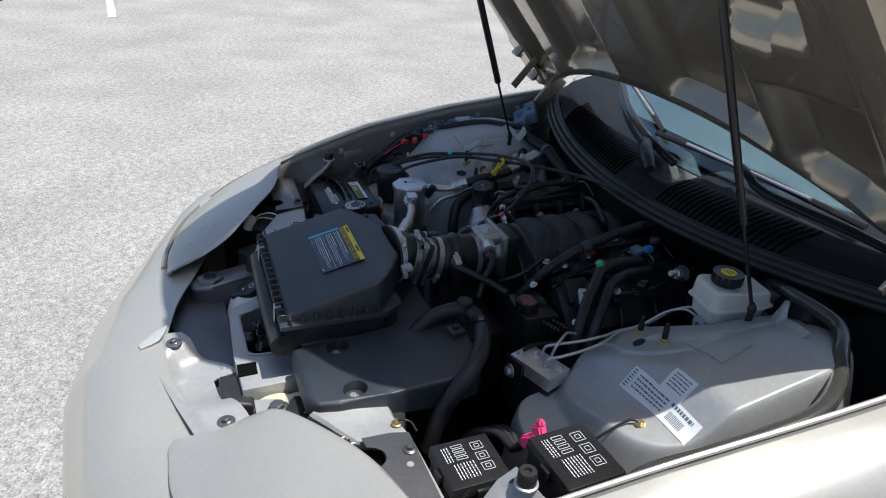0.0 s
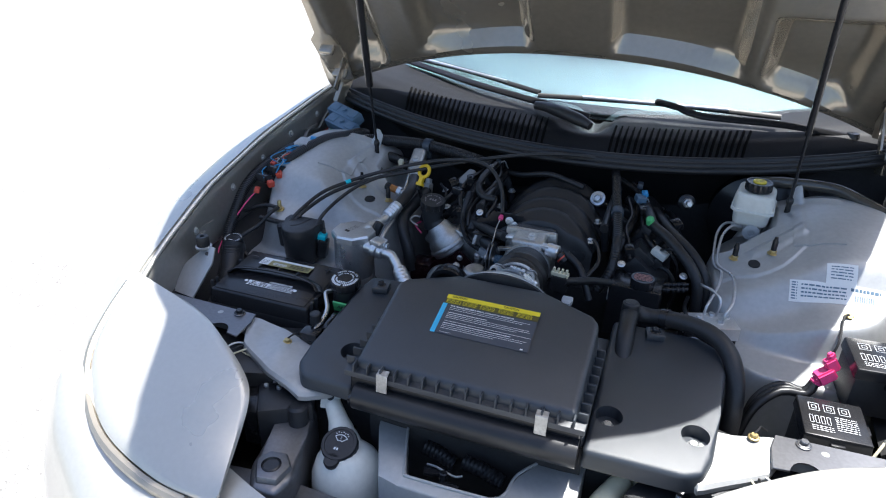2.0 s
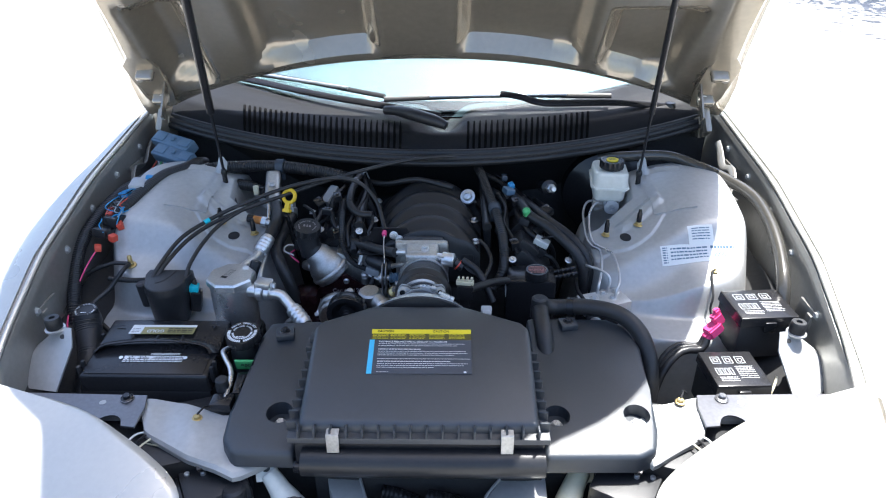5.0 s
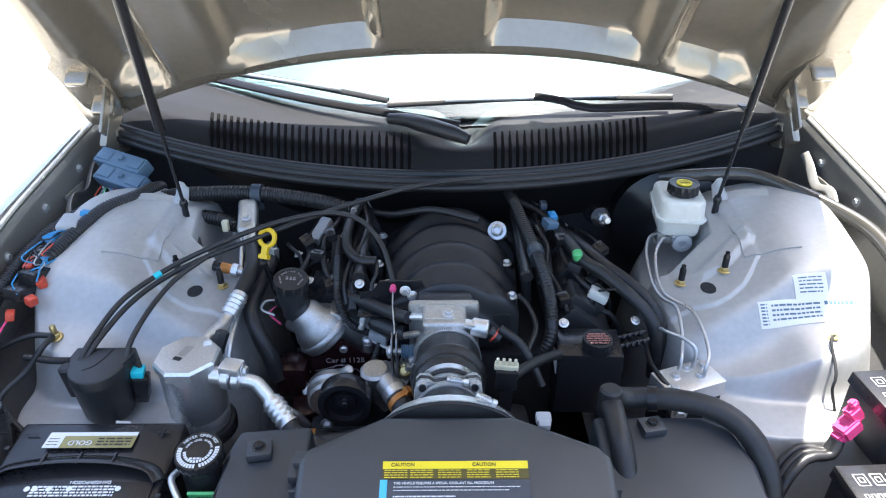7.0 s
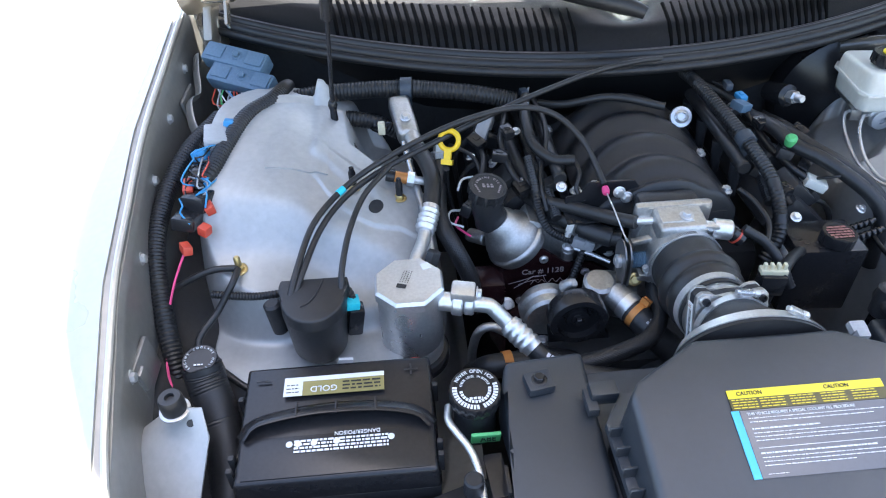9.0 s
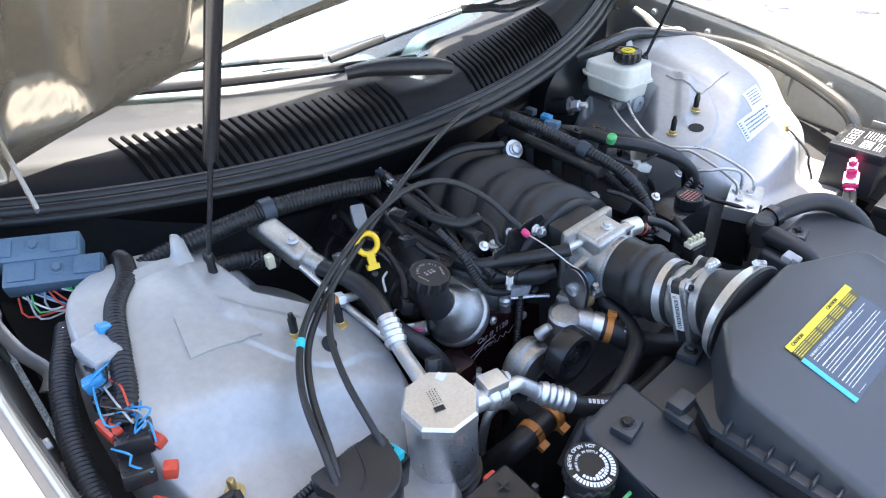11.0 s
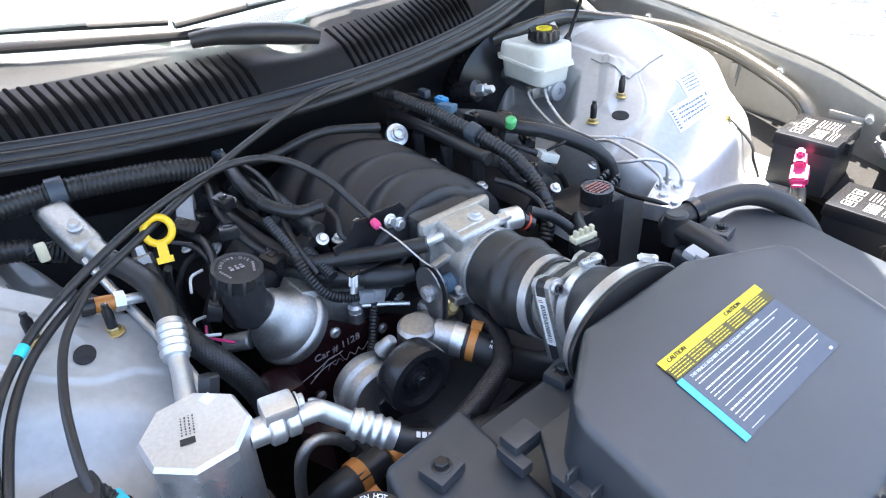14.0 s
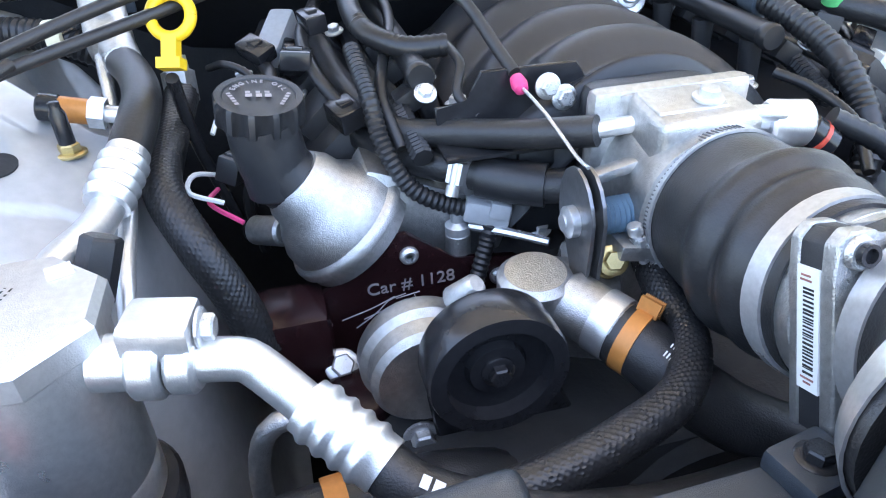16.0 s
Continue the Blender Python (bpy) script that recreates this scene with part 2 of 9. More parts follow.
def lathe(bm, prof, m, seg=28, flat=None):
    """Turns a profile of (radius, height) about z of the pose m."""
    rings = []
    for r, h in prof:
        if r < 1e-6:
            rings.append([bm.verts.new(m @ V(0, 0, h))])
        else:
            rings.append([bm.verts.new(m @ V(r * math.cos(2 * math.pi * i / seg), r * math.sin(2 * math.pi * i / seg), h)) for i in range(seg)])
    for a, b in zip(rings, rings[1:]):
        for i in range(seg):
            j = (i + 1) % seg
            q = [a[i % len(a)], a[j % len(a)], b[j % len(b)], b[i % len(b)]]
            q = [v for k, v in enumerate(q) if v not in q[:k]]
            if len(q) > 2:
                bm.faces.new(q)
    for ring in (rings[0], rings[-1]):
        if len(ring) > 2:
            bm.faces.new(ring)


def cyl(bm, p0, p1, r0, r1=None, seg=20, bevel=0.0):
    p0, p1 = Vector(p0), Vector(p1)
    L = (p1 - p0).length
    r1 = r0 if r1 is None else r1
    m = frame_at(p0, p1 - p0)
    if bevel:
        lathe(bm, [(r0 - bevel, 0), (r0, bevel), (r1, L - bevel), (r1 - bevel, L)], m, seg)
    else:
        lathe(bm, [(r0, 0), (r1, L)], m, seg)


def spline(pts, step):
    pts = [Vector(p) for p in pts]
    ext = [2 * pts[0] - pts[1]] + pts + [2 * pts[-1] - pts[-2]]
    out = []
    for i in range(1, len(ext) - 2):
        a, b, c, d = ext[i - 1:i + 3]
        n = max(2, int((c - b).length / step))
        for k in range(n):
            t = k / n
            out.append(0.5 * (2 * b + (c - a) * t + (2 * a - 5 * b + 4 * c - d) * t * t + (3 * b - a - 3 * c + d) * t ** 3))
    out.append(pts[-1])
    return out


def tube(bm, pts, r, seg=12, step=0.008, corr=0.0, pitch=0.005, radii=None, flat=1.0):
    """A hose along a smooth line; corr: depth of its ribs; radii: radius along the way."""
    if corr:
        step = pitch / 2
    ps = spline(pts, step)
    t = (ps[1] - ps[0]).normalized()
    n = t.orthogonal().normalized()
    rings = []
    for i, p in enumerate(ps):
        t2 = (ps[min(i + 1, len(ps) - 1)] - ps[max(i - 1, 0)]).normalized()
        n = (n - t2 * n.dot(t2)).normalized()
        b = t2.cross(n)
        rr = r
        if radii:
            f = i / (len(ps) - 1) * (len(radii) - 1)
            k = min(int(f), len(radii) - 2)
            rr = radii[k] + (radii[k + 1] - radii[k]) * (f - k)
        if corr and i % 2:
            rr -= corr
        rings.append([bm.verts.new(p + (n * math.cos(a) + b * math.sin(a) * flat) * rr) for a in (2 * math.pi * k / seg for k in range(seg))])
    for a, b in zip(rings, rings[1:]):
        for i in range(seg):
            j = (i + 1) % seg
            bm.faces.new((a[i], a[j], b[j], b[i]))
    bm.faces.new(rings[0])
    bm.faces.new(rings[-1])


def braid(bm, pts, r, strands=16, turn=0.060):
    """A woven sleeve: one skin pressed out in strands that wind both ways round it."""
    ps = spline(pts, 0.0010)
    t = (ps[1] - ps[0]).normalized()
    n = t.orthogonal().normalized()
    seg, d, rings = 96, 0.0, []
    for i, p in enumerate(ps):
        t2 = (ps[min(i + 1, len(ps) - 1)] - ps[max(i - 1, 0)]).normalized()
        n = (n - t2 * n.dot(t2)).normalized()
        m = t2.cross(n)
        ring = []
        for k in range(seg):
            g = 2 * math.pi * k / seg
            a, b = (math.cos(strands * (g + w * 2 * math.pi * d / turn)) for w in (-1, 1))
            over = 1 if math.cos(strands * g) * math.cos(2 * math.pi * strands * d / turn) > 0 else 0.45
            h = r + 0.0007 * max(max(a, 0) ** 0.5 * over, max(b, 0) ** 0.5 * (1.45 - over))
            ring.append(bm.verts.new(p + (n * math.cos(g) + m * math.sin(g)) * h))
        rings.append(ring)
        if i + 1 < len(ps):
            d += (ps[i + 1] - p).length
    for u, v in zip(rings, rings[1:]):
        for k in range(seg):
            bm.faces.new((u[k], u[(k + 1) % seg], v[(k + 1) % seg], v[k]))
    bm.faces.new(rings[0][::-1])
    bm.faces.new(rings[-1])


def sheet(bm, fn, nu, nv, thick=0.0):
    """A surface fn(u, v) with thickness, u and v from 0 to 1."""
    g = [[bm.verts.new(fn(i / nu, j / nv)) for j in range(nv + 1)] for i in range(nu + 1)]
    fs = [bm.faces.new((g[i][j], g[i + 1][j], g[i + 1][j + 1], g[i][j + 1])) for i in range(nu) for j in range(nv)]
    if thick:
        bmesh.ops.recalc_face_normals(bm, faces=fs)
        bmesh.ops.solidify(bm, geom=fs, thickness=thick)


def prism(bm, poly, z0, ztop, m=None, inset=0.0, bevel=0.0, seg=3):
    """An upright solid on a plan outline; ztop: a height or a function of x, y."""
    m = m or Matrix()
    f = ztop if callable(ztop) else (lambda x, y: ztop)
    cx, cy = sum(p[0] for p in poly) / len(poly), sum(p[1] for p in poly) / len(poly)
    bot, top = [], []
    for x, y in poly:
        d = math.hypot(x - cx, y - cy) or 1
        xi, yi = x - (x - cx) / d * inset, y - (y - cy) / d * inset
        bot.append(bm.verts.new(m @ V(x, y, z0)))
        top.append(bm.verts.new(m @ V(xi, yi, f(xi, yi))))
    n = len(poly)
    bm.faces.new(bot)
    cap = bm.faces.new(top)
    sides = [bm.faces.new((bot[i], bot[(i + 1) % n], top[(i + 1) % n], top[i])) for i in range(n)]
    if bevel:
        es = set(cap.edges)
        for s in sides:
            for e in s.edges:
                if len({v for v in e.verts} & set(bot)) == 1:
                    es.add(e)
        bmesh.ops.bevel(bm, geom=list(es), offset=bevel, segments=seg, profile=0.55, affect="EDGES", clamp_overlap=True)


def smooth(a, b, x):
    t = max(0.0, min(1.0, (x - a) / (b - a)))
    return t * t * (3 - 2 * t)


def lerp_table(x, tab):
    for (x0, y0), (x1, y1) in zip(tab, tab[1:]):
        if x <= x1:
            return y0 + (y1 - y0) * (max(x, x0) - x0) / (x1 - x0)
    return tab[-1][1]


def text_part(name, words, size, m, mat, parent, depth=0.0004, align="CENTER"):
    c = bpy.data.curves.new(name, "FONT")
    c.body, c.size, c.extrude, c.align_x, c.align_y = words, size, depth, align, "CENTER"
    tmp = bpy.data.objects.new(name, c)
    me = bpy.data.meshes.new_from_object(tmp)
    bpy.data.objects.remove(tmp)
    me.transform(m)
    me.materials.append(M[mat])
    ob = new(name, me)
    return hang(ob, parent)


def bars(bm, m, x0, x1, y, h, rng, gap=0.0025, word=(0.004, 0.012), z=0.0003):
    """A line of unreadable print: short bars of a word's length."""
    x = x0
    while x < x1:
        w = min(rng.uniform(*word), x1 - x)
        vs = [bm.verts.new(m @ V(a, b, z)) for a, b in ((x, y - h / 2), (x + w, y - h / 2), (x + w, y + h / 2), (x, y + h / 2))]
        bm.faces.new(vs)
        x += w + gap


def plate(bm, m, x0, x1, y0, y1, z=0.0, t=0.0006):
    """A thin label lying on the pose m's xy plane."""
    bmesh.ops.create_cube(bm, size=1, matrix=m @ Matrix.Translation(((x0 + x1) / 2, (y0 + y1) / 2, z + t / 2)) @ Matrix.Diagonal((x1 - x0, y1 - y0, t, 1)))


def hexbolt(bm):
    lathe(bm, [(1.5, 0), (1.5, 0.2), (1.35, 0.32), (1.0, 0.34)], Matrix(), 16)
    lathe(bm, [(1.0, 0.3), (1.0, 1.0), (0.85, 1.15), (0, 1.15)], Matrix(), 6)


def bolt(parent, p, axis=(0, 0, 1), r=0.005, mat="steel", name="bolt", label=""):
    return piece(name, "hexbolt", hexbolt, mat, parent, frame_at(p, axis) @ Matrix.Scale(r, 4), label)


def buttonhead(bm):
    lathe(bm, [(0.35, 0.25), (0.36, 0.55), (0.62, 0.6), (0.95, 0.35), (1.0, 0.15), (1.0, 0)], Matrix(), 18)
    lathe(bm, [(0.36, 0.26), (0, 0.26)], Matrix(), 6)


def sink(ob, holes):
    """Sinks round sockets of (place, radius, depth) into a part's mesh."""
    for p, r, deep in holes:
        bm = bmesh.new()
        cyl(bm, V(*p) - V(0, 0, deep), V(*p) + V(0, 0, 0.02), r * 0.93, r, 32)
        cutter = new("cutter", finish(bm, "cutter", ob.data.materials[0]))
        bpy.context.view_layer.update()
        mod = ob.modifiers.new("socket", "BOOLEAN")
        mod.operation, mod.solver, mod.object = "DIFFERENCE", "FAST", cutter
        bpy.context.view_layer.update()
        cut = bpy.data.meshes.new_from_object(ob.evaluated_get(bpy.context.evaluated_depsgraph_get()))
        ob.modifiers.clear()
        ob.data = cut
        bpy.data.objects.remove(cutter)
    ob.data.set_sharp_from_angle(angle=radians(38))


def clampband(parent, p, axis, r, width=0.012, mat="steel", name="clamp"):
    bm = bmesh.new()
    m = frame_at(p, axis)
    lathe(bm, [(r - 0.001, -width / 2), (r + 0.0012, -width / 2), (r + 0.0012, width / 2), (r - 0.001, width / 2)], m, 40)
    q = m @ Matrix.Rotation(radians(-70), 4, "Z") @ Matrix.Translation((0, r + 0.003, 0))
    g = bmesh.ops.create_cube(bm, size=1, matrix=q @ Matrix.Diagonal((0.014, 0.005, width * 1.0, 1)))
    lathe(bm, [(0.0035, -0.011), (0.0035, 0.004), (0.0045, 0.004), (0.0045, 0.011)], q @ Matrix.Rotation(math.pi / 2, 4, "Y") @ Matrix.Translation((0, 0, 0.004)), 10)
    return part(name, bm, mat, parent)

# ---- ground ----
def ground():
    bm = bmesh.new()
    rings = [0.0, 1.5, 3, 5, 8, 14, 25, 60, 200, 900, 2500]
    seg = 48
    loops = [[bm.verts.new((0, 0, 0))]]
    for r in rings[1:]:
        loops.append([bm.verts.new((r * math.cos(2 * math.pi * i / seg), r * math.sin(2 * math.pi * i / seg), 0)) for i in range(seg)])
    for a, b in zip(loops, loops[1:]):
        for i in range(seg):
            j = (i + 1) % seg
            bm.faces.new((a[0], b[i], b[j]) if len(a) == 1 else (a[i], b[i], b[j], a[j]))
    lone("ground", bm, "asphalt", "sunlit pale grey asphalt of a car park", "ground", kind="structure")


ground()


def parking_line(x0, y0, x1, y1):
    bm = bmesh.new()
    d = (V(x1, y1, 0) - V(x0, y0, 0)).normalized()
    n = V(-d.y, d.x, 0) * 0.05
    rng = random.Random(int(x0 * 10))
    L = (V(x1, y1, 0) - V(x0, y0, 0)).length
    k = int(L / 0.1)
    left, right = [], []
    for i in range(k + 1):
        p = V(x0, y0, 0.004) + d * (L * i / k)
        left.append(bm.verts.new(p + n * rng.uniform(0.88, 1.1)))
        right.append(bm.verts.new(p - n * rng.uniform(0.88, 1.1)))
    for i in range(k):
        bm.faces.new((left[i], left[i + 1], right[i + 1], right[i]))
    lone("parking_line", bm, "line", "worn white painted line on the asphalt", "parking line", "parking lines", "structure")


parking_line(-8.6, -1.0, -14.5, -1.5)
parking_line(-10.6, 2.62, -15.5, 2.15)

# ---- the car's body ----
car = thing("car", (0, 0.9, 0), "pewter metallic sports car with its hood propped open", "car")
HA = radians(50)
HD, HN = V(0, -math.cos(HA), math.sin(HA)), V(0, math.sin(HA), math.cos(HA))


def fender_edge(y):
    """Half width and height of the fender's inner edge, along the car."""
    x = lerp_table(y, [(-0.32, 0.30), (-0.20, 0.50), (-0.10, 0.62), (0.03, 0.675), (0.28, 0.712), (0.55, 0.735), (0.9, 0.742), (1.4, 0.70)])
    z = lerp_table(y, [(-0.32, 0.69), (-0.20, 0.72), (-0.10, 0.765), (0.03, 0.812), (0.28, 0.882), (0.55, 0.925), (0.9, 0.965), (1.4, 1.0)])
    return x, z


def outer_edge(y):
    return lerp_table(y, [(-0.52, 0.05), (-0.50, 0.25), (-0.44, 0.45), (-0.33, 0.62), (-0.15, 0.77), (0.1, 0.86), (0.5, 0.92), (0.9, 0.94), (1.6, 0.93)])


def fender(side):
    bm = bmesh.new()

    def fn(u, v):
        y = -0.13 + (1.55 + 0.13) * v
        xi, zi = fender_edge(y)
        xo = outer_edge(y)
        a = u * math.pi / 2
        w = xo - xi
        x = xi + w * math.sin(a) ** 1.1
        z = zi - 0.03 * u - (zi - 0.30) * (1 - math.cos(a)) ** 1.5
        return V(side * x, y, z)

    sheet(bm, fn, 18, 44, 0.004)
    f = part("fender", bm, "paint", car, "pewter metallic front fender")
    bm = bmesh.new()

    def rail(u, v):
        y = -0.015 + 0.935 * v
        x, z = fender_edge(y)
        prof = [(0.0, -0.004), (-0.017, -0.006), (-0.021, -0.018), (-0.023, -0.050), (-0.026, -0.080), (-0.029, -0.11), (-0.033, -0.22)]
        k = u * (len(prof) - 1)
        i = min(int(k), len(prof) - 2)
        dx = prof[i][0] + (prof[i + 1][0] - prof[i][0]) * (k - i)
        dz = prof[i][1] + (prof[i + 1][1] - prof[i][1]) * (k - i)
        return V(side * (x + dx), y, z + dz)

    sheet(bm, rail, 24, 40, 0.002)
    part("fender_rail", bm, "rail", f, "pewter inner fender rail with shade put into its grey")
    for y in (0.2, 0.36, 0.5, 0.64, 0.78):
        x, z = fender_edge(y)
        bolt(f, (side * (x - 0.021), y, z - 0.04), (-side, 0, 0.1), 0.006, "bay")
    for y in (0.68,):
        x, z = fender_edge(y)
        bm = bmesh.new()
        tube(bm, [(side * (x - 0.030), y + 0.15, z - 0.030), (side * (x - 0.036), y + 0.11, z - 0.040), (side * (x - 0.044), y + 0.06, z - 0.058), (side * (x - 0.040), y + 0.02, z - 0.050), (side * (x - 0.048), y - 0.02, z - 0.066), (side * (x - 0.062), y - 0.045, z - 0.088), (side * (x - 0.050), y - 0.062, z - 0.098)], 0.009, 12, 0.006, flat=0.30)
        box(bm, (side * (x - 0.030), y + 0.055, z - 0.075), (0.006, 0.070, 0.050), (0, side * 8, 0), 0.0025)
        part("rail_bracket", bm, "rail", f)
        # lipped seam along the top of the rail, and two square clips
        bm = bmesh.new()
        tube(bm, [V(side * (a - 0.012), yy, b - 0.0005) for yy in (0.0, 0.1, 0.2, 0.3, 0.4, 0.5, 0.6, 0.7, 0.8, 0.9) for a, b in (fender_edge(yy),)], 0.0040, 8, 0.03)
        part("rail_seam", bm, "paint", f)
        for yy in (0.235, 0.46):
            xx, zz = fender_edge(yy)
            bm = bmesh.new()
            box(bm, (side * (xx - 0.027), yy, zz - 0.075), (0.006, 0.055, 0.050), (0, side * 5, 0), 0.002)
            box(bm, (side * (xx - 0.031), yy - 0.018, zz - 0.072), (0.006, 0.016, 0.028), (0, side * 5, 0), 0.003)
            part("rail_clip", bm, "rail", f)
    # the black apron below
    bm = bmesh.new()
    sheet(bm, lambda u, v: V(side * (0.60 + 0.085 * u), 0.05 + 0.9 * v, 0.70 + 0.06 * u + 0.05 * v), 4, 10, 0.003)
    part("apron", bm, "dark", f)


fender(-1)
fender(1)


def hood_point(x, s, off=0.0):
    """x across, s metres along the open hood from its rear edge's line, off away from the engine."""
    return V(x, 0.872, 0.957) + HD * s + HN * off


def hood():
    bm = bmesh.new()

    def rear(x):
        return 0.235 * (1 - min(1, abs(x) / 0.70) ** 2.2)

    def half(s):
        return lerp_table(s, [(0, 0.725), (0.1, 0.73), (0.35, 0.695), (0.5, 0.682), (0.62, 0.667), (0.8, 0.61), (0.96, 0.525), (1.01, 0.475), (1.06, 0.400), (1.10, 0.366), (1.14, 0.338), (1.217, 0.295), (1.30, 0.25), (1.37, 0.19), (1.40, 0.10)])

    def outer(u, v):
        q = u * 2 - 1
        s0 = rear(q * 0.71) - 0.10
        s = s0 + (1.40 - s0 - 0.02 * abs(q) ** 3) * v
        x = q * half(s)
        # added rear lip, out of sight behind the edge, keeps sun off the cowl
        e = max(0.0, s0 + 0.10 - s) * (1 - abs(q) ** 2.5)
        return hood_point(x, max(s, s0 + 0.10), 0.055 + 0.05 * (1 - q * q) * smooth(0, 0.5, v)) + V(0, e, 0.12 * e)

    sheet(bm, outer, 40, 30, 0.003)
    h = part("hood", bm, "paint", car, "pewter hood standing open on two gas struts")
    bm = bmesh.new()
    pockets = [(-0.40, -0.10, 0.245, 0.60), (0.045, 0.345, 0.245, 0.60), (0.355, 0.565, 0.165, 0.40), (-0.62, -0.485, 0.165, 0.42),
               (-0.50, -0.28, 0.50, 0.90), (0.28, 0.50, 0.50, 0.90), (-0.20, 0.20, 0.72, 1.0)]

    def inner(u, v):
        q = u * 2 - 1
        s0 = rear(q * 0.71)
        s = s0 + (1.385 - s0 - 0.02 * abs(q) ** 3) * v
        x = q * (half(s) - 0.006)
        d = 0.0
        for x0, x1, a, b in pockets:
            bow = -0.10 * (abs(x) - 0.2) if abs(x) < 0.42 else 0.0
            d = max(d, min(smooth(x0, x0 + 0.045, x), 1 - smooth(x1 - 0.045, x1, x), smooth(a + bow - 0.03, a + bow + 0.02, s), 1 - smooth(b - 0.05, b, s)))
        d *= smooth(0.012, 0.045, s - s0)
        edge = 0.055 * (smooth(0.93, 1.0, abs(q)) * (0.15 + 0.85 * smooth(0.0, 0.16, v)) + smooth(0.94, 1, v)) + 0.004 * (1 - smooth(0.0, 0.02, v))
        lip = 0.016 * smooth(0.80, 0.86, abs(q)) * (1 - smooth(0.93, 1.0, abs(q))) * smooth(0.04, 0.16, v)
        return hood_point(x, s, min(0.052, 0.045 * d + edge - lip))

    sheet(bm, inner, 150, 110, 0.002)
    part("hood_liner_panel", bm, "hoodin", h, "stamped pewter underside panel with recessed pockets, warm shade tinted into its colour")
    # round boss by the rear edge
    bm = bmesh.new()
    p = hood_point(-0.115, 0.290, 0.02)
    lathe(bm, [(0.026, -0.008), (0.024, 0.0), (0.018, 0.006), (0.0, 0.008)], frame_at(p, -HN) @ Matrix.Diagonal((0.8, 1.3, 1, 1)), 24)
    part("bump_stop", bm, "hoodin", h)
    for side in (-1, 1):
        # hinge plate lying on the panel, with its arm down to the body
        m = Matrix((V(1, 0, 0), HD, HN)).transposed().to_4x4()
        m.translation = hood_point(side * 0.640, 0.172, -0.012)
        bm = bmesh.new()
        prism(bm, [(side * a, b) for a, b in ((-0.026, 0.085), (-0.036, 0.050), (-0.036, -0.040), (-0.026, -0.090), (0.020, -0.100), (0.036, -0.060), (0.038, 0.060), (0.016, 0.088))][::side], -0.006, 0.004, m, 0, 0.003, 2)
        for v0 in (-0.052, 0.040):
            box(bm, m @ V(side * -0.004, v0, -0.010), (0.040, 0.034, 0.014), (50, 0, side * 6), 0.006, 3)
        box(bm, m @ V(side * -0.030, -0.01, -0.012), (0.005, 0.15, 0.022), (50, 0, 0), 0.002)
        box(bm, V(side * 0.672, 0.862, 0.972), (0.016, 0.045, 0.11), (-40, 0, side * 4), 0.006)
        box(bm, V(side * 0.664, 0.880, 0.932), (0.010, 0.060, 0.050), (-12, 0, side * 8), 0.006)
        cyl(bm, V(side * 0.650, 0.872, 0.950), V(side * 0.686, 0.872, 0.950), 0.012, seg=16, bevel=0.003)
        hinge = part("hinge", bm, "hoodin", h, "pewter pressed hood hinge with shade put into its tone")
        for s in (0.085, 0.175):
            bolt(hinge, hood_point(side * 0.632, s + 0.035, -0.020), -HN, 0.0062, "alu")
            bolt(hinge, hood_point(side * 0.660, s + 0.010, -0.018), -HN, 0.0055, "rail")
        # gas strut
        low = V(side * 0.466, 0.634, 0.905)
        dd = V(-0.062 if side > 0 else 0.088, -0.35, 0.932).normalized()
        top = low + dd * 0.52
        bm = bmesh.new()
        cyl(bm, low + dd * 0.165, top, 0.0062 if side > 0 else 0.0085, seg=18, bevel=0.003)
        st = part("hood_strut", bm, "gloss", h, "black gas strut holding the hood")
        bm = bmesh.new()
        cyl(bm, low, low + dd * 0.17, 0.0032, seg=12)
        part("strut_rod", bm, "gloss", st)
        bm = bmesh.new()
        lathe(bm, [(0, -0.009), (0.006, -0.006), (0.0075, 0), (0.006, 0.006), (0, 0.014)], Matrix.Translation(low), 14)
        cyl(bm, low, low - V(0, 0, 0.05), 0.005, 0.007, 12)
        part("ball_joint", bm, "gloss", st)


hood()


def seal_line(x):
    """Place of the cowl's front edge."""
    q = abs(x) / 0.67
    return V(x, 0.690 + 0.18 * q ** 2.0, 0.910 + 0.032 * q ** 2)


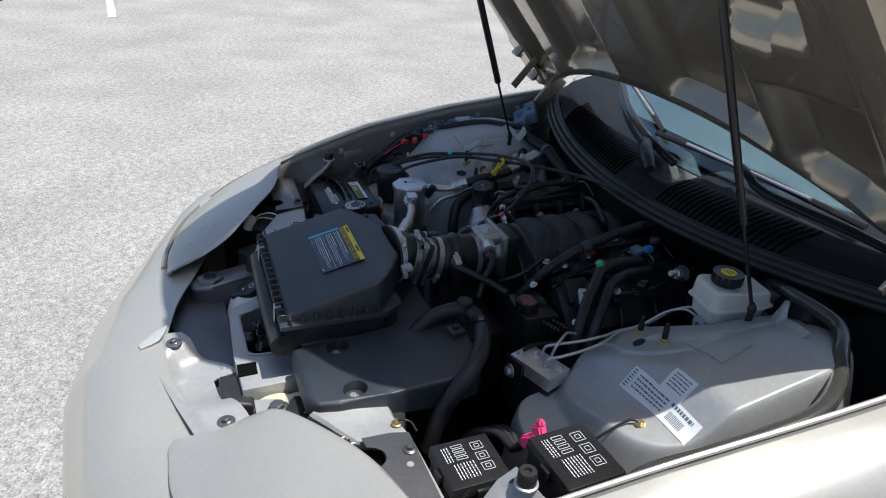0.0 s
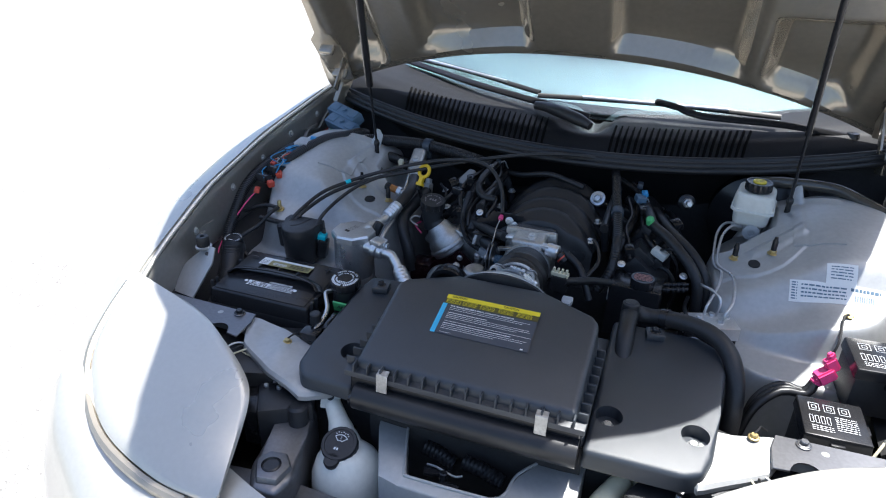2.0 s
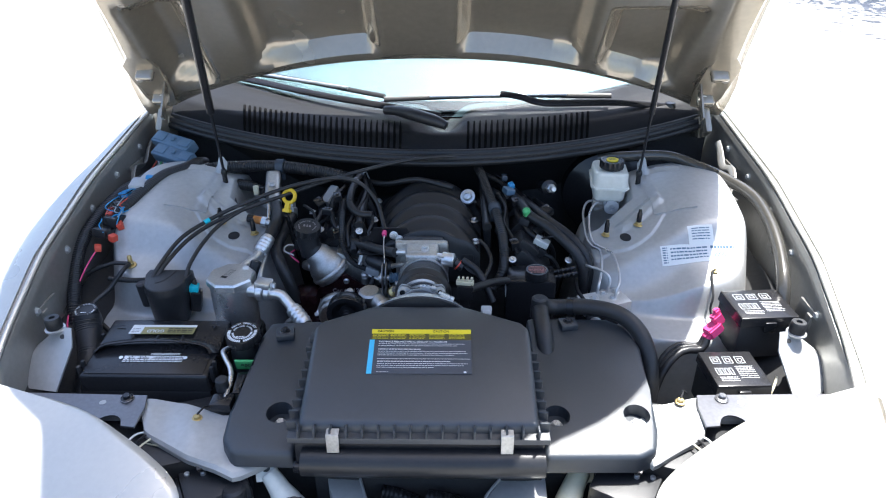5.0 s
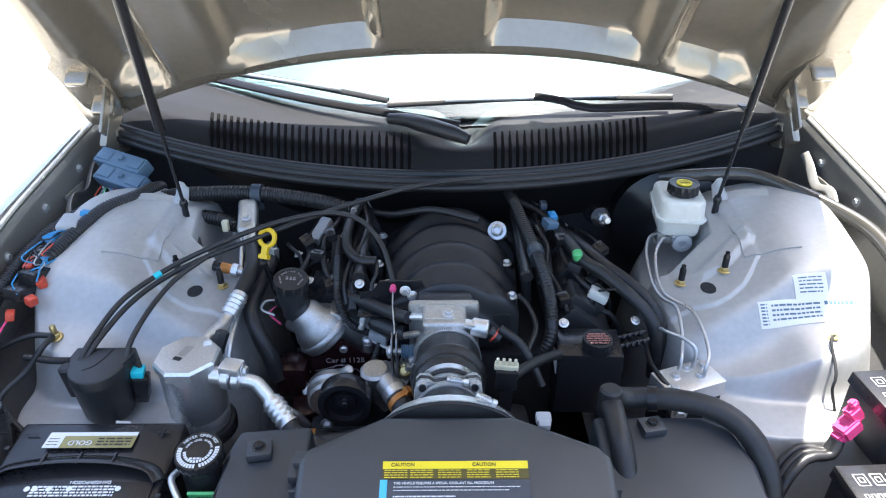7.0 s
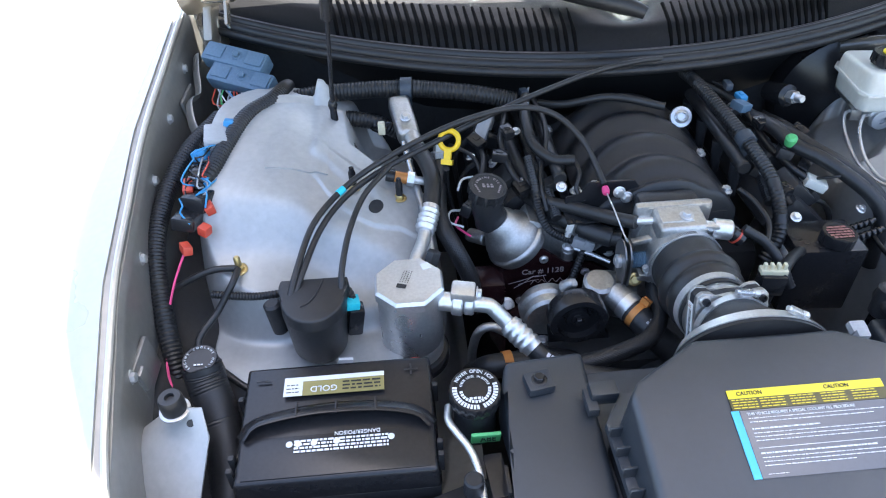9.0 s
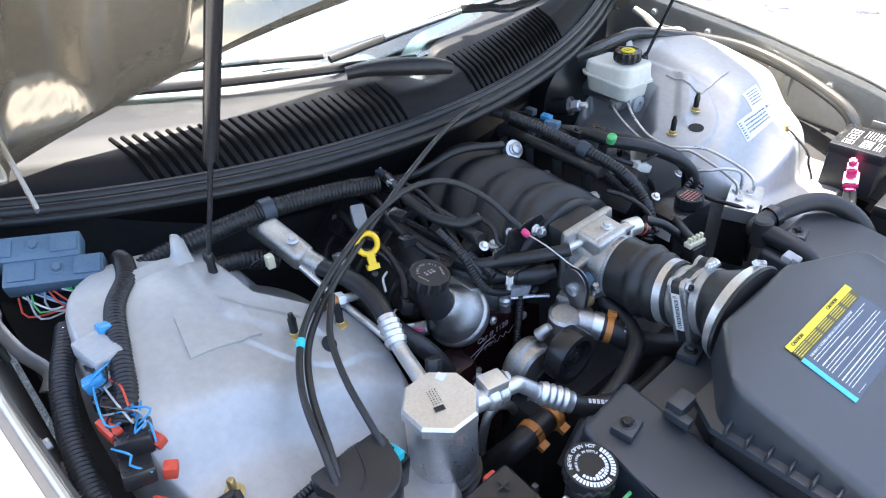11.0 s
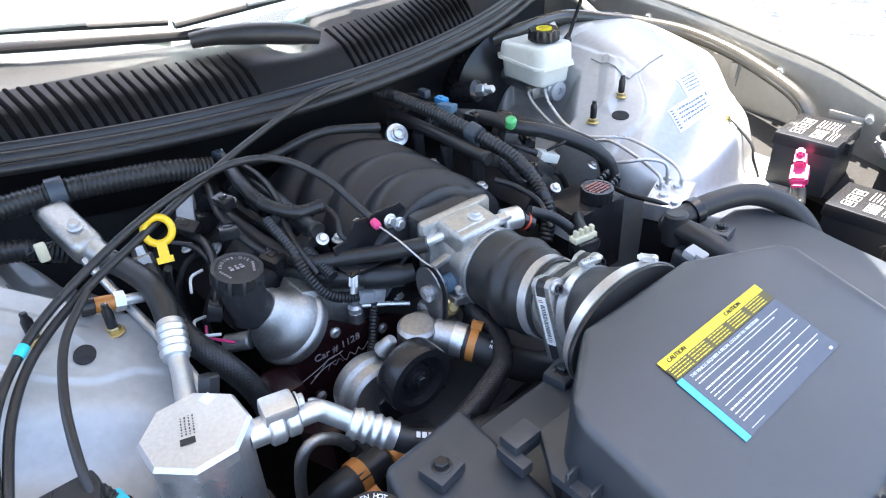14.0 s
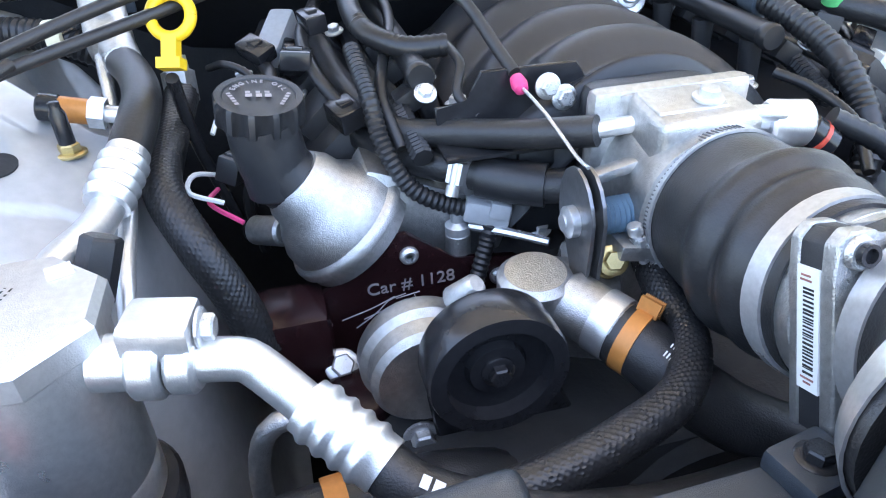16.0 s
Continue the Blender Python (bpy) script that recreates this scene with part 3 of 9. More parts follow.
def cowl():
    bm = bmesh.new()

    def fn(u, v):
        x = -0.70 + 1.40 * u
        p = seal_line(x)
        prof = [(0.0, -0.004), (0.012, 0.008), (0.03, 0.028), (0.055, 0.048), (0.095, 0.062), (0.13, 0.069), (0.195, 0.076)]
        k = v * (len(prof) - 1)
        i = min(int(k), len(prof) - 2)
        f = k - i
        dy = prof[i][0] * (1 - f) + prof[i + 1][0] * f
        dz = prof[i][1] * (1 - f) + prof[i + 1][1] * f
        n = 1 - 0.55 * math.exp(-((x - 0.03) / 0.035) ** 2) * smooth(0.05, 0.12, dy)
        return p + V(0, dy * (1 + 0.25 * (abs(x) / 0.7) ** 2), dz * n)

    sheet(bm, fn, 110, 24, 0.004)
    c = part("cowl_panel", bm, "cowl", car, "black plastic cowl panel with louvred grilles")
    # louvres: near-black rods with rounded ends stand in for the shade in open slots
    for x0, x1, n in ((-0.465, -0.075, 29), (0.085, 0.375, 22)):
        for i in range(n):
            x = x0 + (x1 - x0) * i / (n - 1)
            p = seal_line(x) + V(0, 0.055, 0.0475)
            ang = -0.43 * x

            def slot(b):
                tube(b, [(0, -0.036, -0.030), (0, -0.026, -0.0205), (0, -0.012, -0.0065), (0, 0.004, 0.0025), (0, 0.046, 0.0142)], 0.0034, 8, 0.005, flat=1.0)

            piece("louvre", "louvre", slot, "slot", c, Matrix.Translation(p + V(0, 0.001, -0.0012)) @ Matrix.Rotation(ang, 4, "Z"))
    # broad rubber seal along the front: a flat shoulder, then three rounded lips
    bm = bmesh.new()
    lips = [(0.022, 0.0215), (0.0175, 0.0235), (0.0150, 0.0225), (0.0120, 0.0245), (0.0080, 0.0250), (0.0045, 0.0205), (0.0035, 0.0165), (0.0005, 0.0180), (-0.0045, 0.0165), (-0.0080, 0.0120), (-0.0085, 0.0065),
            (-0.0120, 0.0075), (-0.0165, 0.0045), (-0.0180, -0.0010), (-0.0150, -0.0065), (-0.0080, -0.0085), (0.004, -0.010), (0.020, -0.012)]

    def section(u, v):
        p = seal_line(-0.685 + 1.37 * u)
        k = v * (len(lips) - 1)
        i = min(int(k), len(lips) - 2)
        f = k - i
        return p + V(0, lips[i][0] * (1 - f) + lips[i + 1][0] * f, lips[i][1] * (1 - f) + lips[i + 1][1] * f)

    sheet(bm, section, 90, 2 * (len(lips) - 1), 0.002)
    part("cowl_seal", bm, "seal", c, "black rubber weather seal with three lips", angle=70)
    bm = bmesh.new()

    def ledge(u, v):
        x = -0.66 + 1.32 * u
        p = seal_line(x)
        return p + V(0, lerp_table(v, [(0, 0.0), (0.3, 0.045), (1, 0.09)]), lerp_table(v, [(0, -0.006), (0.3, -0.016), (1, -0.12)]))

    sheet(bm, ledge, 60, 8, 0.003)
    part("cowl_flange", bm, "cowl", c)
    # firewall
    bm = bmesh.new()
    sheet(bm, lambda u, v: V(-0.70 + 1.4 * u, 0.80 + 0.10 * abs(2 * u - 1) ** 2 + 0.012 * math.sin(u * 25) * v, 0.30 + 0.62 * (1 - v)), 60, 12, 0.004)
    part("firewall", bm, "dark", car, "black insulated firewall")


cowl()


def windshield():
    bm = bmesh.new()

    def fn(u, v):
        q = 2 * u - 1
        half = 0.74 - 0.12 * v
        y = 0.825 + 0.27 * q * q + 0.78 * v
        z = 0.974 + 0.017 * q * q + 0.36 * v - 0.03 * v * v - 0.02 * q * q * v
        return V(q * half, y, z)

    sheet(bm, fn, 40, 24, 0.005)
    w = part("windshield", bm, "glass", car, "bluish raked windshield reflecting the sky")
    w.visible_shadow = False
    for side in (-1, 1):
        bm = bmesh.new()
        pts = [fn(0.5 + side * 0.5, v / 10) + V(side * 0.02, 0.0, 0.004) for v in range(-1, 11)]
        tube(bm, pts, 0.028, 12, 0.03)
        part("windshield_pillar", bm, "paint", car)
        bm = bmesh.new()
        pts = [fn(0.5 + side * 0.487, v / 10) + V(0, -0.004, 0.012) for v in range(0, 11)]
        tube(bm, pts, 0.008, 8, 0.03)
        part("pillar_trim", bm, "gloss", car)
    bm = bmesh.new()
    sheet(bm, lambda u, v: fn(u, 1.0) + V(0, 0.75 * v, 0.02 + 0.08 * math.sin(math.pi * v / 2) - 0.02 * (2 * u - 1) ** 2), 20, 12, 0.01)
    part("roof", bm, "paint", car)
    for side in (-1, 1):
        bm = bmesh.new()
        sheet(bm, lambda u, v: V(side * (0.93 - 0.02 * v), 1.45 + 1.35 * u, 0.25 + 0.70 * v), 12, 10, 0.02)
        part("door", bm, "paint", car)
        bm = bmesh.new()
        sheet(bm, lambda u, v: V(side * (0.90 - 0.25 * v), 1.45 + 1.2 * u, 0.95 + 0.37 * v), 8, 8, 0.004)
        part("side_window", bm, "gloss", car)
        bm = bmesh.new()
        m = frame_at((side * 0.80, 0.45, 0.325), (side, 0, 0))
        lathe(bm, [(0.20, -0.11), (0.315, -0.11), (0.325, -0.08), (0.325, 0.08), (0.315, 0.11), (0.22, 0.115), (0.21, 0.10), (0.20, 0.09)], m, 40)
        wh = part("wheel", bm, "tyre", car, "black front tyre")
        bm = bmesh.new()
        lathe(bm, [(0.21, 0.09), (0.20, 0.08), (0.08, 0.05), (0.04, 0.08), (0, 0.08)], m, 40)
        part("rim", bm, "alu", wh)
    bm = bmesh.new()
    sheet(bm, lambda u, v: V(-0.70 + 1.4 * u, 1.02 + 0.62 * v, 0.955 + 0.03 * math.sin(v * 3)), 20, 10, 0.02)
    part("dashboard", bm, "dash", car)
    bm = bmesh.new()
    box(bm, (0, 2.1, 0.65), (1.4, 1.2, 0.5), None, 0.1)
    part("cabin_seats", bm, "dark", car)
    bm = bmesh.new()
    box(bm, (0, 3.1, 0.62), (1.84, 1.5, 0.62), None, 0.16, 4)
    part("rear_body", bm, "paint", car)
    # wipers
    for name, pts, blade in (("wiper", [(0.02, 0.80, 0.985), (-0.10, 0.82, 1.000), (-0.30, 0.90, 1.010), (-0.55, 1.04, 1.02)], [(-0.12, 0.87, 1.012), (-0.60, 1.09, 1.025)]),
                             ("wiper", [(0.60, 0.905, 0.978), (0.45, 0.862, 1.000), (0.27, 0.815, 1.012), (0.22, 0.820, 1.024), (0.165, 0.842, 1.028)], [(0.44, 0.872, 1.014), (-0.12, 0.850, 1.010)])):
        bm = bmesh.new()
        tube(bm, pts, 0.009, 8, 0.02, flat=0.6)
        if pts[0][0] > 0.3:
            lathe(bm, [(0.0, 0.012), (0.013, 0.010), (0.016, 0.0), (0.016, -0.02)], Matrix.Translation(pts[0]), 16)
        wp = part(name, bm, "gloss", car, "black windshield wiper arm")
        bm = bmesh.new()
        tube(bm, [blade[0], (V(*blade[0]) + V(*blade[1])) / 2 + V(0, 0, 0.006), blade[1]], 0.007, 8, 0.03, flat=0.7)
        part("wiper_blade", bm, "rubber", wp)
        bm = bmesh.new()
        tube(bm, [V(*blade[0]) * 0.8 + V(*blade[1]) * 0.2 + V(0, -0.006, 0.008), V(*blade[0]) * 0.2 + V(*blade[1]) * 0.8 + V(0, -0.006, 0.008)], 0.004, 8, 0.05)
        part("blade_frame", bm, "steel", wp)
    # black hump over the wiper spindle
    bm = bmesh.new()
    tube(bm, [(-0.115, 0.815, 0.994), (-0.085, 0.800, 0.997), (-0.05, 0.772, 0.998), (-0.015, 0.750, 0.995), (0.015, 0.735, 0.990), (0.034, 0.726, 0.984)], 0.0145, 16, 0.010, radii=[0.0105, 0.0125, 0.0145, 0.0148, 0.0145, 0.010])
    part("wiper_cover", bm, "rubber", car)


windshield()


STEP = [(0.30, 0.440), (0.352, 0.436), (0.375, 0.444), (0.41, 0.438), (0.435, 0.445), (0.457, 0.458), (0.474, 0.478), (0.487, 0.497), (0.499, 0.506), (0.522, 0.508), (0.565, 0.509), (0.60, 0.52)]
RIB = [(0.505, 0.540), (0.494, 0.582), (0.474, 0.568), (0.388, 0.508), (0.400, 0.479), (0.450, 0.496)]
HOLLOW = [(0.28, 0.74), (0.28, 0.515), (0.365, 0.522), (0.445, 0.580), (0.455, 0.66), (0.44, 0.74)]
PATCH = [(0.556, 0.500), (0.472, 0.505), (0.472, 0.585), (0.545, 0.562)]


def inside(poly, x, y):
    """How far a point lies within a polygon; below nought outside it."""
    best = 1.0
    for (ax, ay), (bx, by) in zip(poly, poly[1:] + poly[:1]):
        e = math.hypot(bx - ax, by - ay)
        best = min(best, ((x - ax) * (by - ay) - (y - ay) * (bx - ax)) / e)
    return best


RIB, HOLLOW, PATCH = (p if sum(ax * by - bx * ay for (ax, ay), (bx, by) in zip(p, p[1:] + p[:1])) < 0 else p[::-1] for p in (RIB, HOLLOW, PATCH))


def ramp(d, k):
    """A rounded knee: nought below, rising one for one above."""
    return k * math.log(1 + math.exp(d / k)) if d < 20 * k else d


def tower_height(x, y):
    z = 0.909 - 0.42 * ramp(0.53 - x, 0.032) - 0.25 * ramp(0.60 - y, 0.030) - 0.2 * ramp(y - 0.66, 0.02)
    z += 0.006 * smooth(0.47, 0.53, x)
    # the front face breaks down to a lower shelf
    y0 = lerp_table(x, [(0.36, 0.395), (0.467, 0.425), (0.525, 0.447), (0.60, 0.452)])
    z -= ramp(y0 - y, 0.006) - ramp(y0 - 0.046 - y, 0.009)
    # overlapping rear sheet, its curved front edge
    z += 0.0045 * smooth(-0.003, 0.003, y - lerp_table(x, STEP)) * smooth(0.30, 0.34, x) * (1 - smooth(0.485, 0.50, x))
    # pressed rib, and the hollow beside it
    z += 0.007 * smooth(0.0, 0.016, inside(RIB, x, y))
    z -= 0.07 * smooth(0.0, 0.035, inside(HOLLOW, x, y))
    d = (abs((x - 0.49) / 0.165) ** 3.2 + abs((y - 0.53) / 0.215) ** 3.2) ** (1 / 3.2)
    z -= 0.42 * smooth(0.90, 1.32, d)
    led = 0.735 - 0.30 * smooth(0.9, 1.25, (abs((x - 0.50) / 0.14) ** 3 + abs((y - 0.34) / 0.11) ** 3) ** (1 / 3))
    k = 24.0
    return math.log(math.exp(k * 2 * (z - 0.8)) + math.exp(k * 2 * (led - 0.8))) / (k * 2) + 0.8


def strut_tower(side):
    bm = bmesh.new()
    sheet(bm, lambda u, v: V(side * (0.27 + 0.43 * u), 0.19 + 0.64 * v, tower_height(0.27 + 0.43 * u, 0.19 + 0.64 * v)), 190, 280, 0.002)
    t = part("strut_tower", bm, "bay", car, "pewter painted strut tower with dusty sheet metal", angle=60)
    for x, y in ((0.374, 0.497), (0.438, 0.494)):
        z = tower_height(x, y)
        bolt(t, (side * x, y, z - 0.001), (0, 0, 1), 0.0068, "brass", "stud_nut")
        bm = bmesh.new()
        lathe(bm, [(0.0052, 0), (0.0052, 0.02), (0.0035, 0.024), (0.0035, 0.028), (0, 0.029)], Matrix.Translation((side * x, y, z + 0.006)), 12)
        part("stud", bm, "gloss", t)
    bm = bmesh.new()
    slope = V(side * (tower_height(0.403, 0.470) - tower_height(0.413, 0.470)), tower_height(0.408, 0.465) - tower_height(0.408, 0.475), 0.01)
    lathe(bm, [(0.0135, -0.003), (0.0135, 0.0012), (0.0, 0.0012)], frame_at((side * 0.408, 0.470, tower_height(0.408, 0.470) + 0.0005), slope) @ Matrix.Diagonal((1, 0.7, 1, 1)), 24)
    part("drain_hole", bm, "dark", t)
    # welded patch sheet
    bm = bmesh.new()
    (ax, ay), (bx, by), (cx, cy), (dx, dy) = PATCH

    def patch(u, v):
        x = (ax * (1 - u) + bx * u) * (1 - v) + (dx * (1 - u) + cx * u) * v
        y = (ay * (1 - u) + by * u) * (1 - v) + (dy * (1 - u) + cy * u) * v
        return V(side * x, y, tower_height(x, y) + 0.0032)

    sheet(bm, patch, 20, 20, 0.0034)
    part("patch_sheet", bm, "bay", t)
    # upright tab at the rear of the tower
    bm = bmesh.new()

    def flange(u, v):
        x = 0.560 - 0.086 * u
        h = 0.010 + 0.028 * smooth(0.70, 0.84, u) - 0.010 * smooth(0.92, 1.0, u)
        z = tower_height(x, 0.642)
        return V(side * x, 0.640 + 0.028 * u + 0.020 * math.sin(v * math.pi / 2), z - 0.004 + h * v + 0.004 * math.sin(math.pi * v))

    sheet(bm, flange, 30, 10, 0.003)
    part("tower_tab", bm, "bay", t)
    return t


tower_left = strut_tower(-1)
tower_right = strut_tower(1)


def nose():
    # front skin between the lamps
    bm = bmesh.new()

    def skin(u, v):
        a = (u * 2 - 1)
        x = a * 0.80
        yf = lerp_table(abs(x), [(0, -0.495), (0.25, -0.47), (0.45, -0.405), (0.62, -0.30), (0.77, -0.135), (0.80, -0.08)])
        yb = lerp_table(x if x < 0 else min(x, 0.30) if x < 0.35 else x, [(-0.80, -0.11), (-0.66, -0.13), (-0.60, -0.15), (-0.5, -0.17), (-0.355, -0.202), (-0.26, -0.236), (-0.21, -0.253), (-0.145, -0.270), (-0.06, -0.283), (0.0, -0.292), (0.10, -0.285), (0.20, -0.250), (0.26, -0.215), (0.33, -0.20), (0.5, -0.17), (0.60, -0.15), (0.66, -0.13), (0.80, -0.11)])
        zb = lerp_table(abs(x), [(0, 0.700), (0.25, 0.685), (0.45, 0.69), (0.60, 0.735), (0.66, 0.745), (0.8, 0.60)])
        if v < 0.6:
            f = v / 0.6
            z = zb + (0.50 - zb) * f ** 1.8 + 0.012 * math.sin(math.pi * f)
            return V(x, yb + (yf - yb) * math.sin(f * math.pi / 2) ** 0.9, z)
        f = (v - 0.6) / 0.4
        return V(x, yf + 0.08 * f * f, 0.50 - 0.30 * f)

    sheet(bm, skin, 80, 40, 0.004)
    n = part("front_fascia", bm, "paint", car, "pewter painted nose of the car")
    for x, y, z in ((0.012, -0.275, 0.704), (0.268, -0.198, 0.709)):
        bolt(n, (x, y, z + 0.001), (0, -0.2, 1), 0.0065, "camplate", "fascia_bolt")
        bm = bmesh.new()
        lathe(bm, [(0.0145, -0.002), (0.0145, 0.0012), (0.012, 0.002), (0, 0.002)], Matrix.Translation((x, y, z)), 20)
        part("washer", bm, "bracket", n)
    # small triangular badge
    bm = bmesh.new()
    m = frame_at((-0.012, -0.312, 0.7030), (0, -0.12, 1))
    prism(bm, [(-0.034, 0.026), (-0.022, 0.004), (0.012, -0.026), (0.026, -0.022), (0.020, -0.004), (0.010, 0.012), (-0.012, 0.022)], 0.0, 0.003, m, 0, 0.001)
    part("badge", bm, "greyp", n)
    # pressed tray behind the nose
    bm = bmesh.new()

    def tray(u, v):
        x = -0.025 + 0.335 * u
        ya = lerp_table(x, [(-0.025, -0.306), (0.10, -0.302), (0.20, -0.272), (0.31, -0.236)])
        yb = lerp_table(x, [(-0.025, -0.262), (0.02, -0.235), (0.060, -0.182), (0.086, -0.164), (0.092, -0.186), (0.100, -0.212), (0.15, -0.206), (0.20, -0.182), (0.25, -0.165), (0.31, -0.150)])
        y = ya + (yb - ya) * v
        dip = 0.036 * smooth(0.01, 0.055, x + 0.5 * (y + 0.273)) * (1 - smooth(0.13, 0.235, x))
        return V(x, y, 0.703 + 0.006 * u - dip * smooth(0.0, 0.35, v) - 0.010 * (1 - smooth(0.0, 0.3, v)))

    sheet(bm, tray, 60, 14, 0.003)
    tr = part("nose_tray", bm, "bay", n, "pressed pewter tray behind the nose")
    bolt(tr, (0.069, -0.192, 0.665), (0, -0.1, 1), 0.0055, "steel", "tray_bolt")
    # same paint as the air opening's frame; the dark grey carries its shade
    bm = bmesh.new()
    sheet(bm, lambda u, v: V(-0.36 + 0.45 * u, -0.285 + 0.02 * u + 0.105 * v - 0.05 * (1 - u) * (1 - v) * 0.3, 0.652 + 0.006 * math.sin(u * 9) * v - 0.012 * v), 24, 8, 0.003)
    part("lower_panel", bm, "bracket", n, "painted panel under the nose, dark grey for its shade")
    # headlamp doors
    for side in (-1, 1):
        bm = bmesh.new()

        inner = spline([(-0.672, 0.030, 0.812), (-0.510, -0.014, 0.800), (-0.412, -0.068, 0.792), (-0.338, -0.118, 0.777), (-0.314, -0.150, 0.757), (-0.300, -0.205, 0.727), (-0.280, -0.278, 0.704)], 0.004)
        outer = spline([(-0.676, 0.018, 0.808), (-0.658, -0.075, 0.776), (-0.620, -0.155, 0.745), (-0.520, -0.240, 0.716), (-0.390, -0.282, 0.700), (-0.288, -0.288, 0.694)], 0.004)

        def along(c, u):
            k = u * (len(c) - 1)
            i = min(int(k), len(c) - 2)
            return c[i].lerp(c[i + 1], k - i)

        def lid(u, v):
            p = along(inner, u).lerp(along(outer, u), v)
            p.z += 0.012 * math.sin(math.pi * u) ** 0.8 * math.sin(math.pi * v) ** 0.8
            p.z -= 0.004 * (1 - smooth(0, 0.03, min(v, 1 - v)))
            return V(-side * p.x, p.y, p.z)

        sheet(bm, lid, 44, 26, 0.005)
        d = part("headlamp_door", bm, "paint", car, "closed pewter pop-up headlamp door")
        bm = bmesh.new()
        edge = [lid(u / 10 * (0.93 if side < 0 else 0.70), 1.0) + V(side * 0.004, -0.006, -0.008) for u in range(0, 11)]
        tube(bm, edge, 0.009, 8, 0.02)
        part("lamp_bezel", bm, "hoodin", d, "dusty plastic bezel round the lamp door")
        # lamp mechanism in the dark gap behind the door
        bm = bmesh.new()
        box(bm, (side * 0.40, -0.01, 0.690), (0.26, 0.14, 0.10), (0, 0, side * -18), 0.012)
        box(bm, (side * 0.30, -0.075, 0.675), (0.09, 0.08, 0.09), (0, 0, side * -30), 0.01)
        part("lamp_motor", bm, "black", d)
        bm = bmesh.new()
        box(bm, (side * 0.30, -0.06, 0.738), (0.05, 0.022, 0.006), (10, 0, side * -25), 0.001)
        cyl(bm, (side * 0.31, -0.065, 0.73), (side * 0.31, -0.065, 0.748), 0.004, seg=8)
        cyl(bm, (side * 0.325, -0.058, 0.73), (side * 0.325, -0.058, 0.746), 0.004, seg=8)
        part("lamp_bracket", bm, "gloss", d)
        bm = bmesh.new()
        lathe(bm, [(0.021, -0.004), (0.036, -0.004), (0.036, 0.0), (0.021, 0.0), (0.021, -0.004)], Matrix.Translation((side * 0.515, -0.030, 0.745)) @ Matrix.Rotation(radians(-12), 4, "X"), 28)
        box(bm, (side * 0.470, -0.042, 0.745), (0.055, 0.030, 0.004), (-12, 0, side * -14), 0.001)
        box(bm, (side * 0.560, -0.012, 0.748), (0.05, 0.028, 0.004), (-12, 0, side * -14), 0.001)
        lf = part("lamp_frame", bm, "gloss", d, "dark sheet metal ring bracket")
        bolt(lf, (side * 0.475, -0.045, 0.748), (0, -0.2, 1), 0.006, "gloss")
        bm = bmesh.new()
        cyl(bm, (side * 0.515, -0.030, 0.69), (side * 0.515, -0.032, 0.738), 0.019, seg=20, bevel=0.004)
        part("lamp_gear", bm, "gloss", d)
        bm = bmesh.new()
        prism(bm, [(side * a, b) for a, b in ((0.300, -0.046), (0.306, -0.120), (0.352, -0.124), (0.376, -0.092), (0.368, -0.050))][::side], 0.640, lambda x, y: 0.708 + 0.10 * (y + 0.10), None, 0, 0.002, 2)
        lc = part("lamp_cover", bm, "gloss", d)
        bm = bmesh.new()
        box(bm, (side * 0.325, -0.066, 0.716), (0.040, 0.010, 0.006), (0, 0, side * -12), 0.0015)
        cyl(bm, (side * 0.315, -0.070, 0.712), (side * 0.315, -0.070, 0.726), 0.0042, seg=10, bevel=0.001)
        cyl(bm, (side * 0.338, -0.072, 0.712), (side * 0.338, -0.072, 0.724), 0.0042, seg=10, bevel=0.001)
        tube(bm, [(side * 0.318, -0.050, 0.718), (side * 0.345, -0.044, 0.722), (side * 0.366, -0.046, 0.722), (side * 0.370, -0.050, 0.730)], 0.0016, 8, 0.005)
        part("lamp_latch", bm, "steel", lc, "bright latch and pins")
        bm = bmesh.new()
        lathe(bm, [(0.013, -0.03), (0.013, 0), (0.010, 0.004), (0.004, 0.005), (0.003, 0.002), (0, 0.002)], frame_at((side * 0.415, -0.085, 0.754), (0, 0.35, 1)), 18)
        part("adjust_screw", bm, "white", d)
        for k in range(3):
            bm = bmesh.new()
            tube(bm, [(side * (0.385 + 0.01 * k), 0.0, 0.735), (side * (0.40 + 0.012 * k), -0.03, 0.750 + 0.003 * k), (side * (0.415 + 0.008 * k), -0.065, 0.752), (side * 0.42, -0.08, 0.735)], 0.0016, 6, 0.006)
            part("lamp_lead", bm, ("cream", "loom", "lab_white")[k], d)


nose()


